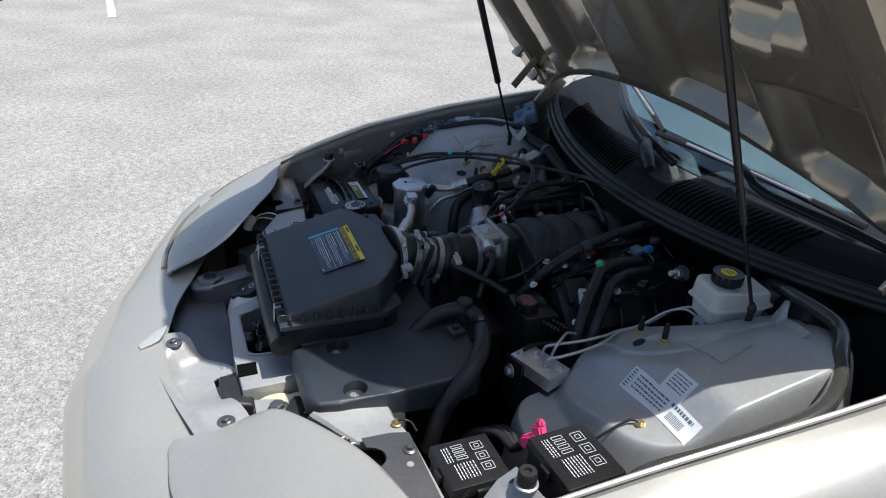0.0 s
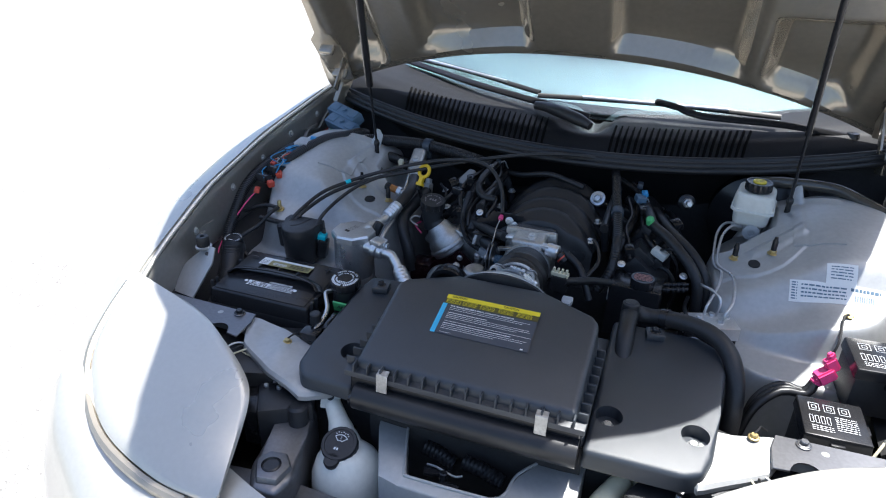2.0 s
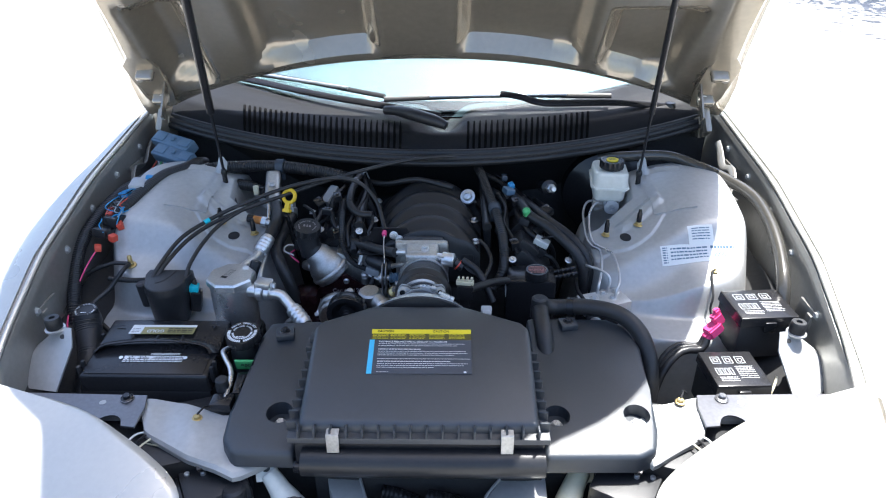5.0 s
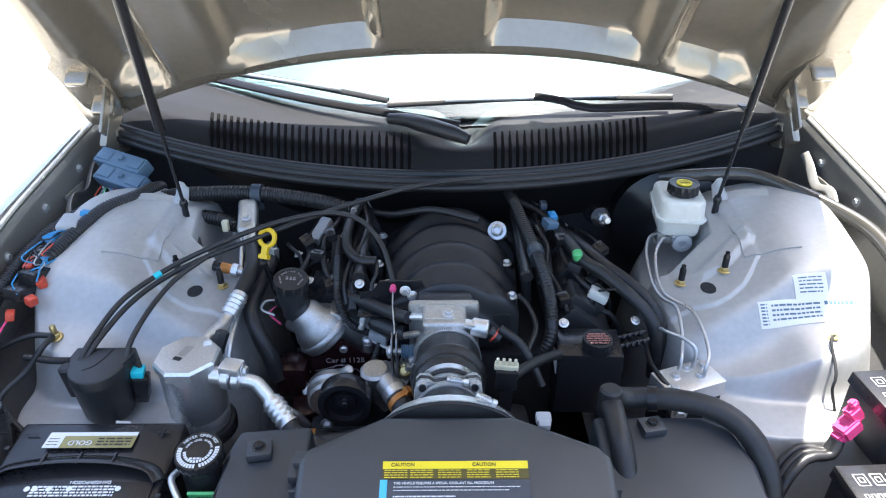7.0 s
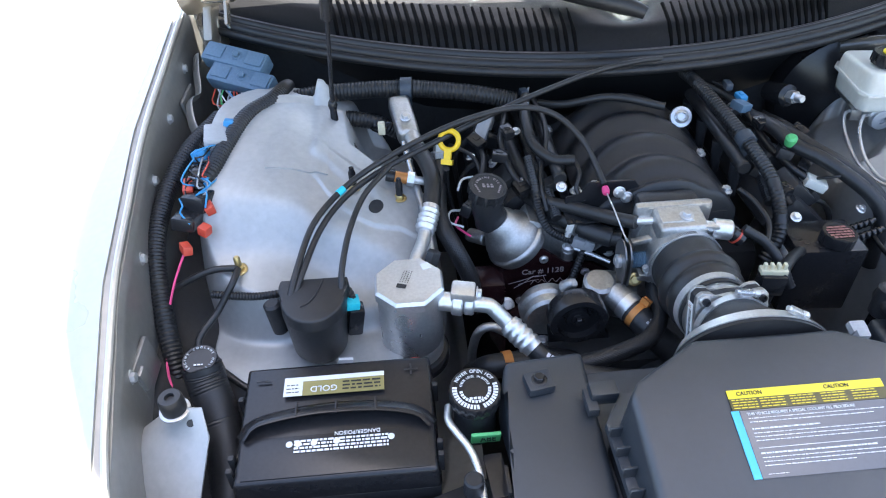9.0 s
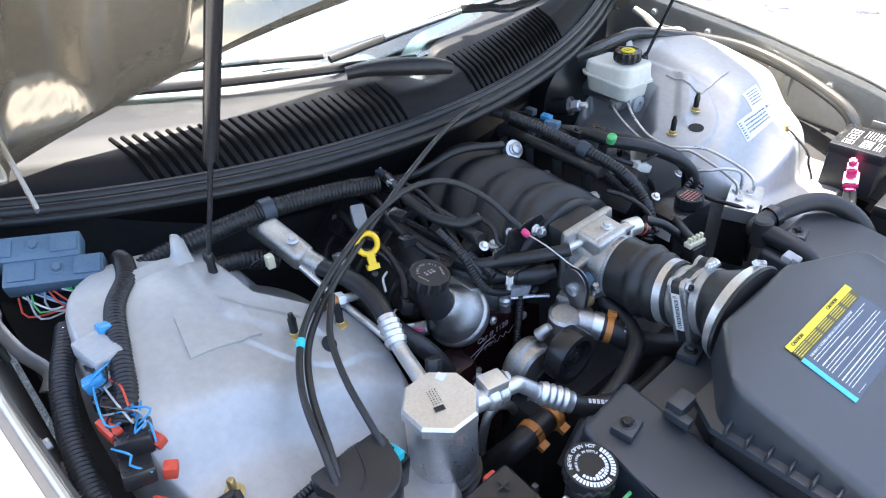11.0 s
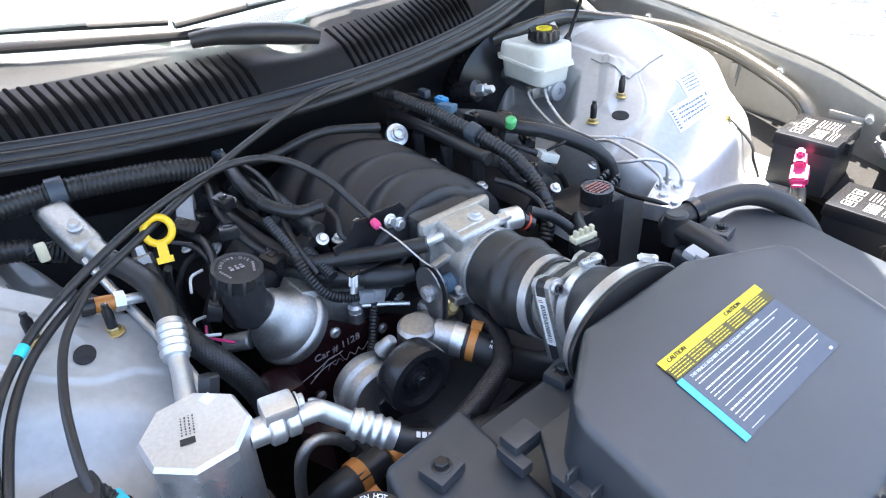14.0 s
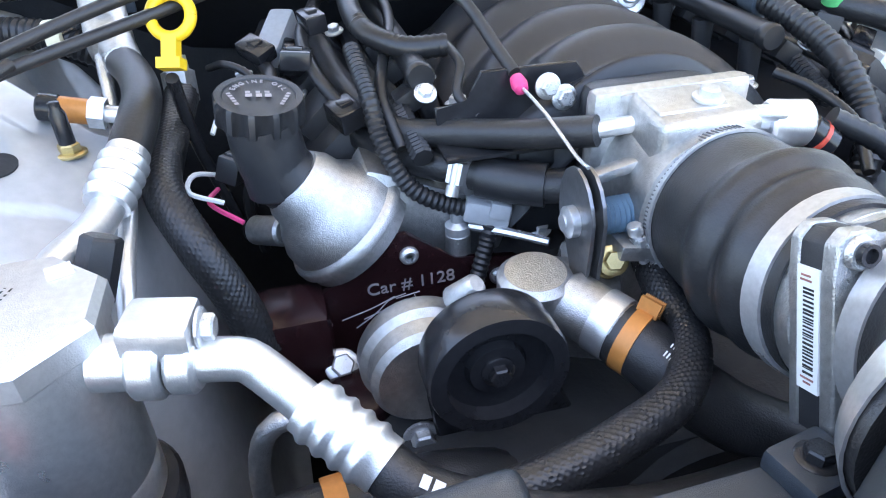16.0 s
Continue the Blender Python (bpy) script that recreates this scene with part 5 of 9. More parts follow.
    maf = part("air_flow_meter", bm, "alu", t, "cast aluminium air flow meter")
    plan = [(-0.040, -0.046), (0.040, -0.046), (0.0425, 0.024), (0.0415, 0.040), (0.036, 0.0455), (0.025, 0.0445), (0.018, 0.0395), (0.0, 0.0425), (-0.018, 0.0395), (-0.025, 0.0445), (-0.036, 0.0455), (-0.0415, 0.040), (-0.0425, 0.024)]
    for z0, z1 in ((-0.0120, -0.0070), (0.0050, 0.0120)):
        bm = bmesh.new()
        prism(bm, plan, z0, z1, up, 0, 0.0016, 2)
        part("meter_flange", bm, "alu", maf)
    bm = bmesh.new()
    prism(bm, [(x * 0.985, y * 0.975) for x, y in plan], -0.0071, 0.0051, up, 0, 0.0008, 1)
    e = part("meter_module", bm, "black", maf)
    for s in (-1, 1):
        bm = bmesh.new()
        cyl(bm, up @ V(s * 0.0325, 0.0365, 0.0115), up @ V(s * 0.0325, 0.0365, 0.0150), 0.0072, 0.0066, 18, 0.001)
        part("screw_boss", bm, "alu", maf)
        bm = bmesh.new()
        lathe(bm, [(0.0046, 0), (0.0046, 0.0035), (0.0030, 0.0035), (0.0028, 0.001), (0, 0.001)], up @ Matrix.Translation((s * 0.0325, 0.0365, 0.0145)), 14)
        part("meter_screw", bm, "gloss", maf)
    bm = bmesh.new()
    q = c @ Matrix.Translation((-0.0417, 0.0010, 0.0020)) @ Matrix.Rotation(radians(-1.5), 4, "Y")
    bmesh.ops.create_cube(bm, size=1, matrix=q @ Matrix.Diagonal((0.0012, 0.0115, 0.054, 1)))
    lb = part("barcode_label", bm, "lab_white", e, "white barcode sticker")
    bm = bmesh.new()
    rng = random.Random(2)
    z = -0.019
    while z < 0.019:
        w = rng.uniform(0.0004, 0.0011)
        bmesh.ops.create_cube(bm, size=1, matrix=q @ Matrix.Translation((-0.0007, -0.0004, z)) @ Matrix.Diagonal((0.0003, 0.0056, w, 1)))
        z += w + rng.uniform(0.0005, 0.0011)
    tagged(part("barcode", bm, "ink", lb), kind="stuff")
    bm = bmesh.new()
    for z, y, w in ((0.0235, 0.0010, 0.0050), (0.0215, 0.0010, 0.0060), (-0.0215, 0.0, 0.0070), (-0.0235, 0.0, 0.0040)):
        bmesh.ops.create_cube(bm, size=1, matrix=q @ Matrix.Translation((-0.0007, y, z)) @ Matrix.Diagonal((0.0003, w, 0.0009, 1)))
    tagged(part("sticker_print", bm, "print_red", lb), kind="stuff")


intake_duct()


def engine():
    t = thing("engine", (0, 0.55, 0.45), "black V8 engine with ribbed intake manifold and aluminium front parts", "engine")
    # block and heads
    bm = bmesh.new()
    box(bm, (0, 0.60, 0.60), (0.34, 0.34, 0.26), None, 0.03)
    part("engine_block", bm, "dark", t)
    for s in (-1, 1):
        bm = bmesh.new()
        box(bm, (s * 0.205, 0.60 if s > 0 else 0.635, 0.765), (0.10, 0.34 if s > 0 else 0.27, 0.065), (0, s * 42, 0), 0.014)
        vc = part("valve_cover", bm, "black", t)
        for y in (0.47, 0.60, 0.73)[0 if s > 0 else 1:]:
            bolt(vc, (s * 0.222, y, 0.803), (s * 0.65, 0, 0.75), 0.006, "steel")
        for y in (0.47, 0.55, 0.63, 0.71)[0 if s > 0 else 1:]:
            bm = bmesh.new()
            box(bm, (s * 0.200, y, 0.808), (0.05, 0.05, 0.035), (0, s * 42, 0), 0.006)
            box(bm, (s * 0.228, y, 0.795), (0.02, 0.028, 0.03), (0, s * 42, 0), 0.004)
            coil = part("ignition_coil", bm, "black", t)
            bm = bmesh.new()
            tube(bm, [(s * 0.225, y, 0.79), (s * 0.255, y - 0.005, 0.785), (s * 0.275, y - 0.01, 0.75), (s * 0.27, y - 0.01, 0.70)], 0.0045, 8, 0.01)
            part("plug_lead", bm, "rubber", coil)
        bm = bmesh.new()
        tube(bm, [(s * 0.165, 0.74, 0.82), (s * 0.168, 0.6, 0.824), (s * 0.16, 0.5, 0.826), (s * 0.155, 0.44, 0.81)], 0.008, 8, corr=0.0012, pitch=0.004)
        part("coil_loom", bm, "loom", t)
    # intake manifold
    bm = bmesh.new()

    def dome(u, v):
        y = 0.425 + 0.285 * v
        q = 2 * u - 1
        w = 0.105 + 0.015 * v
        x = q * w
        ph = (y + 0.055 * q * q * (1 if q > 0 else 0.8) - 0.425) / 0.064
        rid = 0.5 + 0.5 * math.cos(2 * math.pi * ph)
        env = smooth(0.0, 0.06, v)
        z = 0.862 - 0.060 * abs(q) ** 2.4 + (rid ** 0.7 - 0.6) * 0.014 * (1 - 0.25 * q * q) - (1 - env) * 0.05 - 0.03 * smooth(0.93, 1, v)
        return V(x, y, z)

    sheet(bm, dome, 48, 120, 0.004)
    man = part("intake_manifold", bm, "black", t, "black moulded intake manifold with arched runners", angle=75)
    bm = bmesh.new()
    box(bm, (0, 0.565, 0.775), (0.19, 0.27, 0.07), None, 0.012)
    box(bm, (-0.010, 0.42, 0.81), (0.085, 0.035, 0.085), None, 0.012)
    part("manifold_base", bm, "black", man)
    for s in (-1, 1):
        for y in (0.462, 0.562, 0.662):
            x = s * 0.112 + (-0.012 if s < 0 else -0.016)
            bm = bmesh.new()
            cyl(bm, (x, y, 0.78), (x, y, 0.822), 0.009, 0.008, 14)
            part("bolt_sleeve", bm, "black", man)
            bolt(man, (x, y, 0.821), (0, 0, 1), 0.0062, "bright", "manifold_bolt")
    # fuel rails
    for s in (-1, 1):
        bm = bmesh.new()
        x = -0.146 if s < 0 else 0.120
        y0 = 0.478 if s < 0 else 0.474
        tube(bm, [(x, y0, 0.851), (x, 0.57, 0.855), (x, 0.69, 0.858)], 0.0090, 14, 0.02)
        lathe(bm, [(0.0, 0), (0.0088, 0), (0.0100, 0.002), (0.0100, 0.008), (0.0090, 0.011)], frame_at((x, y0 - 0.003, 0.851), (0, 1, 0)), 18)
        fr = part("fuel_rail", bm, "loom", t, "black fuel rail")
        for y in (0.495, 0.560, 0.625, 0.688):
            bm = bmesh.new()
            cyl(bm, (x, y, 0.845), (s * 0.125, y, 0.79), 0.009, 0.007, 12)
            box(bm, (s * 0.15, y, 0.832), (0.022, 0.02, 0.016), (0, s * 30, 0), 0.003)
            part("injector", bm, "black", fr)
    bm = bmesh.new()
    tube(bm, [(-0.138, 0.68, 0.862), (-0.10, 0.66, 0.868), (-0.03, 0.645, 0.884), (0.05, 0.622, 0.874)], 0.0065, 10, 0.01)
    part("fuel_crossover", bm, "loom", t)
    # pressure test port
    bm = bmesh.new()
    m = frame_at((0.083, 0.625, 0.852), (-0.15, -0.75, 0.55))
    lathe(bm, [(0.013, -0.02), (0.0165, -0.012), (0.0175, -0.004), (0.0165, 0.0), (0.011, 0.001), (0.011, 0.004), (0.0085, 0.0055), (0.0085, 0.010), (0.006, 0.011), (0.005, 0.006), (0, 0.006)], m, 26)
    part("fuel_damper", bm, "steel", t, "round bright fuel pressure damper")
    # throttle body
    AX = -0.012
    bm = bmesh.new()
    box(bm, (AX + 0.001, 0.370, 0.836), (0.064, 0.046, 0.040), (6, 0, 0), 0.007, 3)
    box(bm, (AX + 0.024, 0.358, 0.840), (0.014, 0.020, 0.026), (6, 0, 0), 0.003)
    box(bm, (AX + 0.001, 0.392, 0.845), (0.075, 0.010, 0.026), (6, 0, 0), 0.004)
    lathe(bm, [(0.0445, 0), (0.0445, 0.012), (0.041, 0.02), (0.046, 0.05), (0.046, 0.065)], frame_at((AX, 0.337, 0.804), (0, 1, 0)), 36)
    box(bm, (AX, 0.394, 0.81), (0.105, 0.014, 0.10), None, 0.01)
    tb = part("throttle_body", bm, "alu", t, "cast aluminium throttle body")
    bm = bmesh.new()
    box(bm, (AX - 0.006, 0.372, 0.8550), (0.044, 0.030, 0.005), (6, 0, 0), 0.0022, 3)
    lathe(bm, [(0.0085, 0.848), (0.0085, 0.8575), (0.0075, 0.8585), (0, 0.8585)], Matrix.Translation((AX + 0.007, 0.366, 0)), 20)
    part("top_boss", bm, "alu", tb)
    for x, y in ((0.007, 0.366),):
        bolt(tb, (AX + x, y, 0.8575), (0, -0.1, 1), 0.006, "steel")
    bm = bmesh.new()
    cyl(bm, (AX + 0.020, 0.362, 0.843), (AX + 0.042, 0.356, 0.843), 0.0080, seg=18)
    box(bm, (AX + 0.036, 0.352, 0.850), (0.020, 0.014, 0.006), (0, 0, -12), 0.002)
    cyl(bm, (AX + 0.040, 0.356, 0.842), (AX + 0.064, 0.350, 0.841), 0.0135, seg=26, bevel=0.002)
    mo = part("idle_motor", bm, "bright", tb, "bright round idle air motor")
    bm = bmesh.new()
    cyl(bm, (AX + 0.064, 0.352, 0.838), (AX + 0.080, 0.346, 0.826), 0.0105, seg=14, bevel=0.002)
    part("connector", bm, "gloss", mo)
    bm = bmesh.new()
    cyl(bm, (AX + 0.0705, 0.3495, 0.8325), (AX + 0.0728, 0.3487, 0.8308), 0.0112, seg=16)
    part("connector_seal", bm, "red", mo)
    bm = bmesh.new()
    cyl(bm, (AX - 0.025, 0.380, 0.842), (AX - 0.052, 0.388, 0.837), 0.0055, seg=14, bevel=0.001)
    part("vacuum_nipple", bm, "bright", tb)
    # throttle cam and return spring
    for k, x in enumerate((-0.087, -0.080)):
        bm = bmesh.new()
        pts = [(0.022 * math.cos(a), 0.029 * math.sin(a)) for a in (radians(d) for d in range(-20, 200, 20))] + [(-0.018, -0.016), (-0.010, -0.044), (0.006, -0.042), (0.015, -0.016)]
        m = Matrix.Translation((x, 0.352, 0.803)) @ Matrix.Rotation(radians(90), 4, "Z") @ Matrix.Rotation(radians(90), 4, "X") @ Matrix.Rotation(radians(-12), 4, "Z")
        prism(bm, pts, -0.0012, 0.0012, m, 0, 0.0005, 1)
        part("throttle_cam", bm, "camplate", tb, "thin plated throttle cam")
    bm = bmesh.new()
    cyl(bm, (-0.096, 0.352, 0.800), (-0.040, 0.352, 0.800), 0.005, seg=14)
    lathe(bm, [(0.0095, 0), (0.0095, 0.005), (0.006, 0.007), (0, 0.007)], frame_at((-0.088, 0.352, 0.800), (-1, 0, 0)), 16)
    part("cam_shaft", bm, "steel", tb)
    bm = bmesh.new()
    tube(bm, [(-0.074, 0.352, 0.800), (-0.062, 0.352, 0.800), (-0.046, 0.352, 0.800)], 0.0112, 18, corr=0.0020, pitch=0.0030)
    part("return_spring", bm, "ecm", tb)
    bm = bmesh.new()
    box(bm, (-0.052, 0.350, 0.783), (0.034, 0.040, 0.010), (0, 12, 0), 0.003)
    part("stop_bracket", bm, "alu", tb)
    bm = bmesh.new()
    box(bm, (-0.054, 0.366, 0.822), (0.036, 0.010, 0.007), (0, -12, 0), 0.002)
    part("stop_arm", bm, "alu", tb)
    # cable bracket
    bm = bmesh.new()
    prism(bm, [(-0.060, 0.0), (0.055, 0.0), (0.050, 0.022), (0.036, 0.044), (-0.030, 0.044), (-0.040, 0.026), (-0.062, 0.024)], -0.0015, 0.0015,
          Matrix.Translation((-0.082, 0.447, 0.815)) @ Matrix.Rotation(radians(82), 4, "X"), 0, 0.001, 1)
    box(bm, (-0.085, 0.433, 0.815), (0.12, 0.03, 0.003), None, 0.001)
    box(bm, (-0.024, 0.455, 0.835), (0.026, 0.035, 0.03), (0, 0, 20), 0.005)
    cb = part("cable_bracket", bm, "gloss", t, "black steel throttle cable bracket")
    for p in ((-0.071, 0.440, 0.848), (-0.060, 0.438, 0.840)):
        bolt(cb, p, (0, -1, 0.15), 0.0058, "bright")
    # oil filler
    bm = bmesh.new()
    top, mid, low = V(-0.252, 0.461, 0.840), V(-0.246, 0.459, 0.805), V(-0.216, 0.446, 0.780)
    cyl(bm, top, mid - V(0, 0, 0.012), 0.0215, 0.0225, 26, 0.002)
    tube(bm, [top, (-0.251, 0.461, 0.822), (-0.247, 0.460, 0.808), (-0.238, 0.458, 0.796), (-0.225, 0.456, 0.784)], 0.0225, 24, 0.004)
    nk = part("filler_neck", bm, "black", t, "black oil filler neck")
    cap, m = ribbed_cap("filler_cap", (-0.2505, 0.463, 0.857), 0.0278, 0.018, "black", nk, (0.12, -0.16, 1), 12, 0.10, "black ribbed oil cap with white marks")
    ring_text("ENGINE OIL", 0.0165, 0.0048, m, "engrave", cap, radians(75), radians(150), "lettering")
    bm = bmesh.new()
    for a in (200, 340):
        bars(bm, m @ Matrix.Rotation(radians(a - 270), 4, "Z"), -0.008, 0.008, -0.0165, 0.0026, random.Random(a), 0.001, (0.002, 0.003))
    for x, w in ((-0.006, 0.004), (0.0, 0.0035), (0.0055, 0.004)):
        plate(bm, m, x - w / 2, x + w / 2, -0.003, 0.0005, 0.0, 0.0004)
        plate(bm, m, x - w / 2, x + w / 2 - 0.001, 0.0018, 0.0040, 0.0, 0.0004)
    part("cap_print", bm, "engrave", cap)
    # aluminium bell behind the plate
    ax = V(0.60, 0.02, -0.80).normalized()
    bm = bmesh.new()
    lathe(bm, [(0.022, -0.030), (0.027, -0.022), (0.029, -0.012), (0.036, -0.004), (0.042, 0.006), (0.0435, 0.016), (0.0465, 0.018), (0.0475, 0.020), (0.0475, 0.024), (0.0445, 0.026), (0.0445, 0.034), (0.030, 0.042)], frame_at((-0.222, 0.458, 0.778), ax), 44)
    cyl(bm, (-0.25, 0.475, 0.752), (-0.272, 0.498, 0.744), 0.011, seg=18, bevel=0.002)
    box(bm, (-0.150, 0.470, 0.755), (0.12, 0.05, 0.06), (0, 24, 0), 0.012)
    al = part("front_housing", bm, "alu", t, "cast aluminium bell housing under the oil neck")
    bm = bmesh.new()
    lathe(bm, [(0.0085, 0), (0.0085, 0.004), (0.004, 0.004), (0.004, 0.001), (0, 0.001)], frame_at((-0.272, 0.498, 0.744), V(-0.022, 0.023, -0.008)), 16)
    part("plug", bm, "gloss", al)
    # engraved plate
    bm = bmesh.new()
    pm = Matrix.Translation((0, 0.428, 0)) @ Matrix.Rotation(radians(90), 4, "X")
    prism(bm, [(-0.262, 0.715), (-0.245, 0.675), (-0.235, 0.60), (-0.06, 0.60), (-0.070, 0.715), (-0.096, 0.732), (-0.140, 0.738), (-0.172, 0.764), (-0.186, 0.762), (-0.205, 0.742), (-0.240, 0.724)],
          -0.002, 0.003, pm, 0, 0.0012, 2)
    pl = part("engraved_plate", bm, "maroon", t, "dark maroon plate engraved Car # 1128")
    text_part("lettering", "Car # 1128", 0.0135, pm @ Matrix.Translation((-0.1715, 0.7245, 0.0034)) @ Matrix.Rotation(radians(1), 4, "Z"), "engrave", pl)
    bm = bmesh.new()
    sig = [[(-0.222, 0.703), (-0.200, 0.709), (-0.184, 0.7155)], [(-0.213, 0.694), (-0.199, 0.703), (-0.188, 0.713), (-0.176, 0.7165)], [(-0.207, 0.7005), (-0.190, 0.706), (-0.176, 0.708)],
           [(-0.188, 0.699), (-0.183, 0.707), (-0.177, 0.701), (-0.172, 0.708), (-0.167, 0.701)], [(-0.170, 0.714), (-0.163, 0.700), (-0.156, 0.708), (-0.150, 0.701), (-0.144, 0.709)],
           [(-0.183, 0.7135), (-0.176, 0.7145), (-0.166, 0.716)], [(-0.144, 0.708), (-0.138, 0.702), (-0.128, 0.712)]]
    for s in sig:
        tube(bm, [pm @ V(x, y, 0.0032) for x, y in s], 0.00045, 6, 0.003)
    part("engraved_flourish", bm, "engrave", pl)
    for x, z in ((-0.172, 0.748), (-0.108, 0.718), (-0.236, 0.702), (-0.203, 0.668)):
        piece("button_bolt", "button", buttonhead, "bright", pl, frame_at((x, 0.4245, z), (0, -1, 0)) @ Matrix.Scale(0.0068, 4))
    # sensor post with its loom
    bm = bmesh.new()
    cyl(bm, (-0.134, 0.437, 0.722), (-0.134, 0.437, 0.752), 0.0095, 0.009, 16, 0.001)
    sp = part("sensor_post", bm, "alu", t)
    bm = bmesh.new()
    lathe(bm, [(0.009, 0), (0.009, 0.006), (0.005, 0.009), (0.005, 0.018), (0.003, 0.024), (0, 0.025)], Matrix.Translation((-0.134, 0.437, 0.752)), 14)
    part("post_nut", bm, "steel", sp)
    bm = bmesh.new()
    tube(bm, [(-0.185, 0.52, 0.862), (-0.182, 0.475, 0.842), (-0.178, 0.455, 0.815), (-0.163, 0.442, 0.788), (-0.138, 0.436, 0.774), (-0.118, 0.432, 0.770)], 0.0065, 10, corr=0.001, pitch=0.004)
    lm = part("sensor_loom", bm, "loom", t)
    bm = bmesh.new()
    box(bm, (-0.114, 0.432, 0.769), (0.032, 0.020, 0.016), (0, 12, -18), 0.003)
    box(bm, (-0.106, 0.428, 0.773), (0.014, 0.022, 0.012), (0, 12, -18), 0.002)
    part("connector", bm, "greyp", lm)
    bm = bmesh.new()
    tube(bm, [(-0.110, 0.430, 0.768), (-0.116, 0.424, 0.752), (-0.127, 0.416, 0.722), (-0.137, 0.409, 0.698), (-0.145, 0.40, 0.66)], 0.0062, 10, corr=0.001, pitch=0.004)
    part("sensor_loom", bm, "loom", t)
    bm = bmesh.new()
    tube(bm, [(-0.126, 0.434, 0.757), (-0.104, 0.416, 0.758), (-0.082, 0.398, 0.757)], 0.0032, 8, 0.01)
    part("steel_line", bm, "bright", t)
    # breather hoses
    bm = bmesh.new()
    tube(bm, [(-0.064, 0.381, 0.840), (-0.09, 0.405, 0.832), (-0.13, 0.445, 0.822), (-0.165, 0.475, 0.818), (-0.19, 0.53, 0.83), (-0.20, 0.62, 0.84)], 0.0095, 12, 0.01)
    part("breather_hose", bm, "rubber", t, "black rubber breather hose")
    bm = bmesh.new()
    tube(bm, [(-0.07, 0.402, 0.795), (-0.095, 0.415, 0.793), (-0.135, 0.445, 0.798), (-0.175, 0.485, 0.80), (-0.20, 0.55, 0.81)], 0.0115, 12, 0.01)
    bh = part("breather_hose", bm, "rubber", t, "black rubber breather hose")
    bm = bmesh.new()
    tube(bm, [(-0.082, 0.408, 0.794), (-0.100, 0.419, 0.794), (-0.119, 0.432, 0.796)], 0.0145, 14, 0.006)
    part("hose_sleeve", bm, "black", bh)
    clampband(bh, (-0.126, 0.438, 0.797), (-0.7, 0.7, 0.05), 0.0145, 0.010, "bright", "sleeve_clamp")
    # tensioner, pulley, water pump
    PC = V(-0.153, 0.303, 0.754)
    bm = bmesh.new()
    lathe(bm, [(0.0375, 0), (0.0385, 0.003), (0.0385, 0.024), (0.0375, 0.027), (0.029, 0.027), (0.028, 0.018), (0.017, 0.017), (0.015, 0.021), (0.0, 0.021)], frame_at(PC + V(0, 0.013, 0), (0, -1, 0)), 48)
    pu = part("idler_pulley", bm, "gloss", t, "smooth black idler pulley")
    bolt(pu, PC + V(0, -0.008, 0), (0, -1, 0), 0.0062, "gloss", "pulley_bolt")
    bm = bmesh.new()
    lathe(bm, [(0.036, 0), (0.038, 0.004), (0.038, 0.014), (0.034, 0.018), (0.034, 0.030), (0.030, 0.034), (0, 0.034)], frame_at((-0.182, 0.362, 0.724), (0, -1, 0)), 40)
    cyl(bm, (-0.160, 0.350, 0.760), (-0.150, 0.340, 0.778), 0.010, 0.007, 16, 0.002)
    box(bm, (-0.168, 0.345, 0.742), (0.030, 0.03, 0.022), (0, 30, 0), 0.006)
    tn = part("belt_tensioner", bm, "alu", t, "cast aluminium belt tensioner")
    bolt(tn, (-0.189, 0.330, 0.679), (0, -1, 0), 0.008, "steel")
    bm = bmesh.new()
    prism(bm, [(-0.185, 0.715), (-0.118, 0.735), (-0.080, 0.655), (-0.082, 0.60), (-0.17, 0.60)], -0.003, 0.010, Matrix.Translation((0, 0.335, 0)) @ Matrix.Rotation(radians(90), 4, "X"), 0, 0.003)
    pa = part("pulley_arm", bm, "gloss", t)
    bolt(pa, (-0.099, 0.325, 0.640), (0, -1, 0), 0.0085, "gloss", "arm_bolt")
    bm = bmesh.new()
    cyl(bm, (-0.112, 0.350, 0.70), (-0.114, 0.344, 0.776), 0.022, seg=30, bevel=0.004)
    box(bm, (-0.085, 0.352, 0.738), (0.06, 0.05, 0.05), (0, 0, -25), 0.014)
    cyl(bm, (-0.098, 0.338, 0.758), (-0.076, 0.304, 0.752), 0.0185, seg=26, bevel=0.003)
    box(bm, (-0.055, 0.375, 0.742), (0.05, 0.04, 0.04), (0, 10, 15), 0.008)
    wp = part("water_pump", bm, "alu", t, "cast aluminium water pump")
    bolt(wp, (-0.068, 0.348, 0.768), (0.2, -0.6, 0.8), 0.006, "brass")
    bm = bmesh.new()
    cyl(bm, (-0.085, 0.318, 0.7545), (-0.078, 0.307, 0.7525), 0.0195, seg=28)
    part("pump_ring", bm, "bright", wp)
    bm = bmesh.new()
    tube(bm, [(-0.080, 0.310, 0.753), (-0.068, 0.290, 0.747), (-0.052, 0.270, 0.734), (-0.020, 0.250, 0.716), (0.04, 0.225, 0.70), (0.17, 0.15, 0.68)], 0.0185, 20, 0.01)
    rh = part("radiator_hose", bm, "rubber", t, "thick black rubber coolant hose")
    bm = bmesh.new()
    m = frame_at((-0.073, 0.299, 0.7505), V(0.54, -0.83, -0.15))
    lathe(bm, [(0.0183, -0.0045), (0.0196, -0.0045), (0.0196, 0.0045), (0.0183, 0.0045)], m, 32)
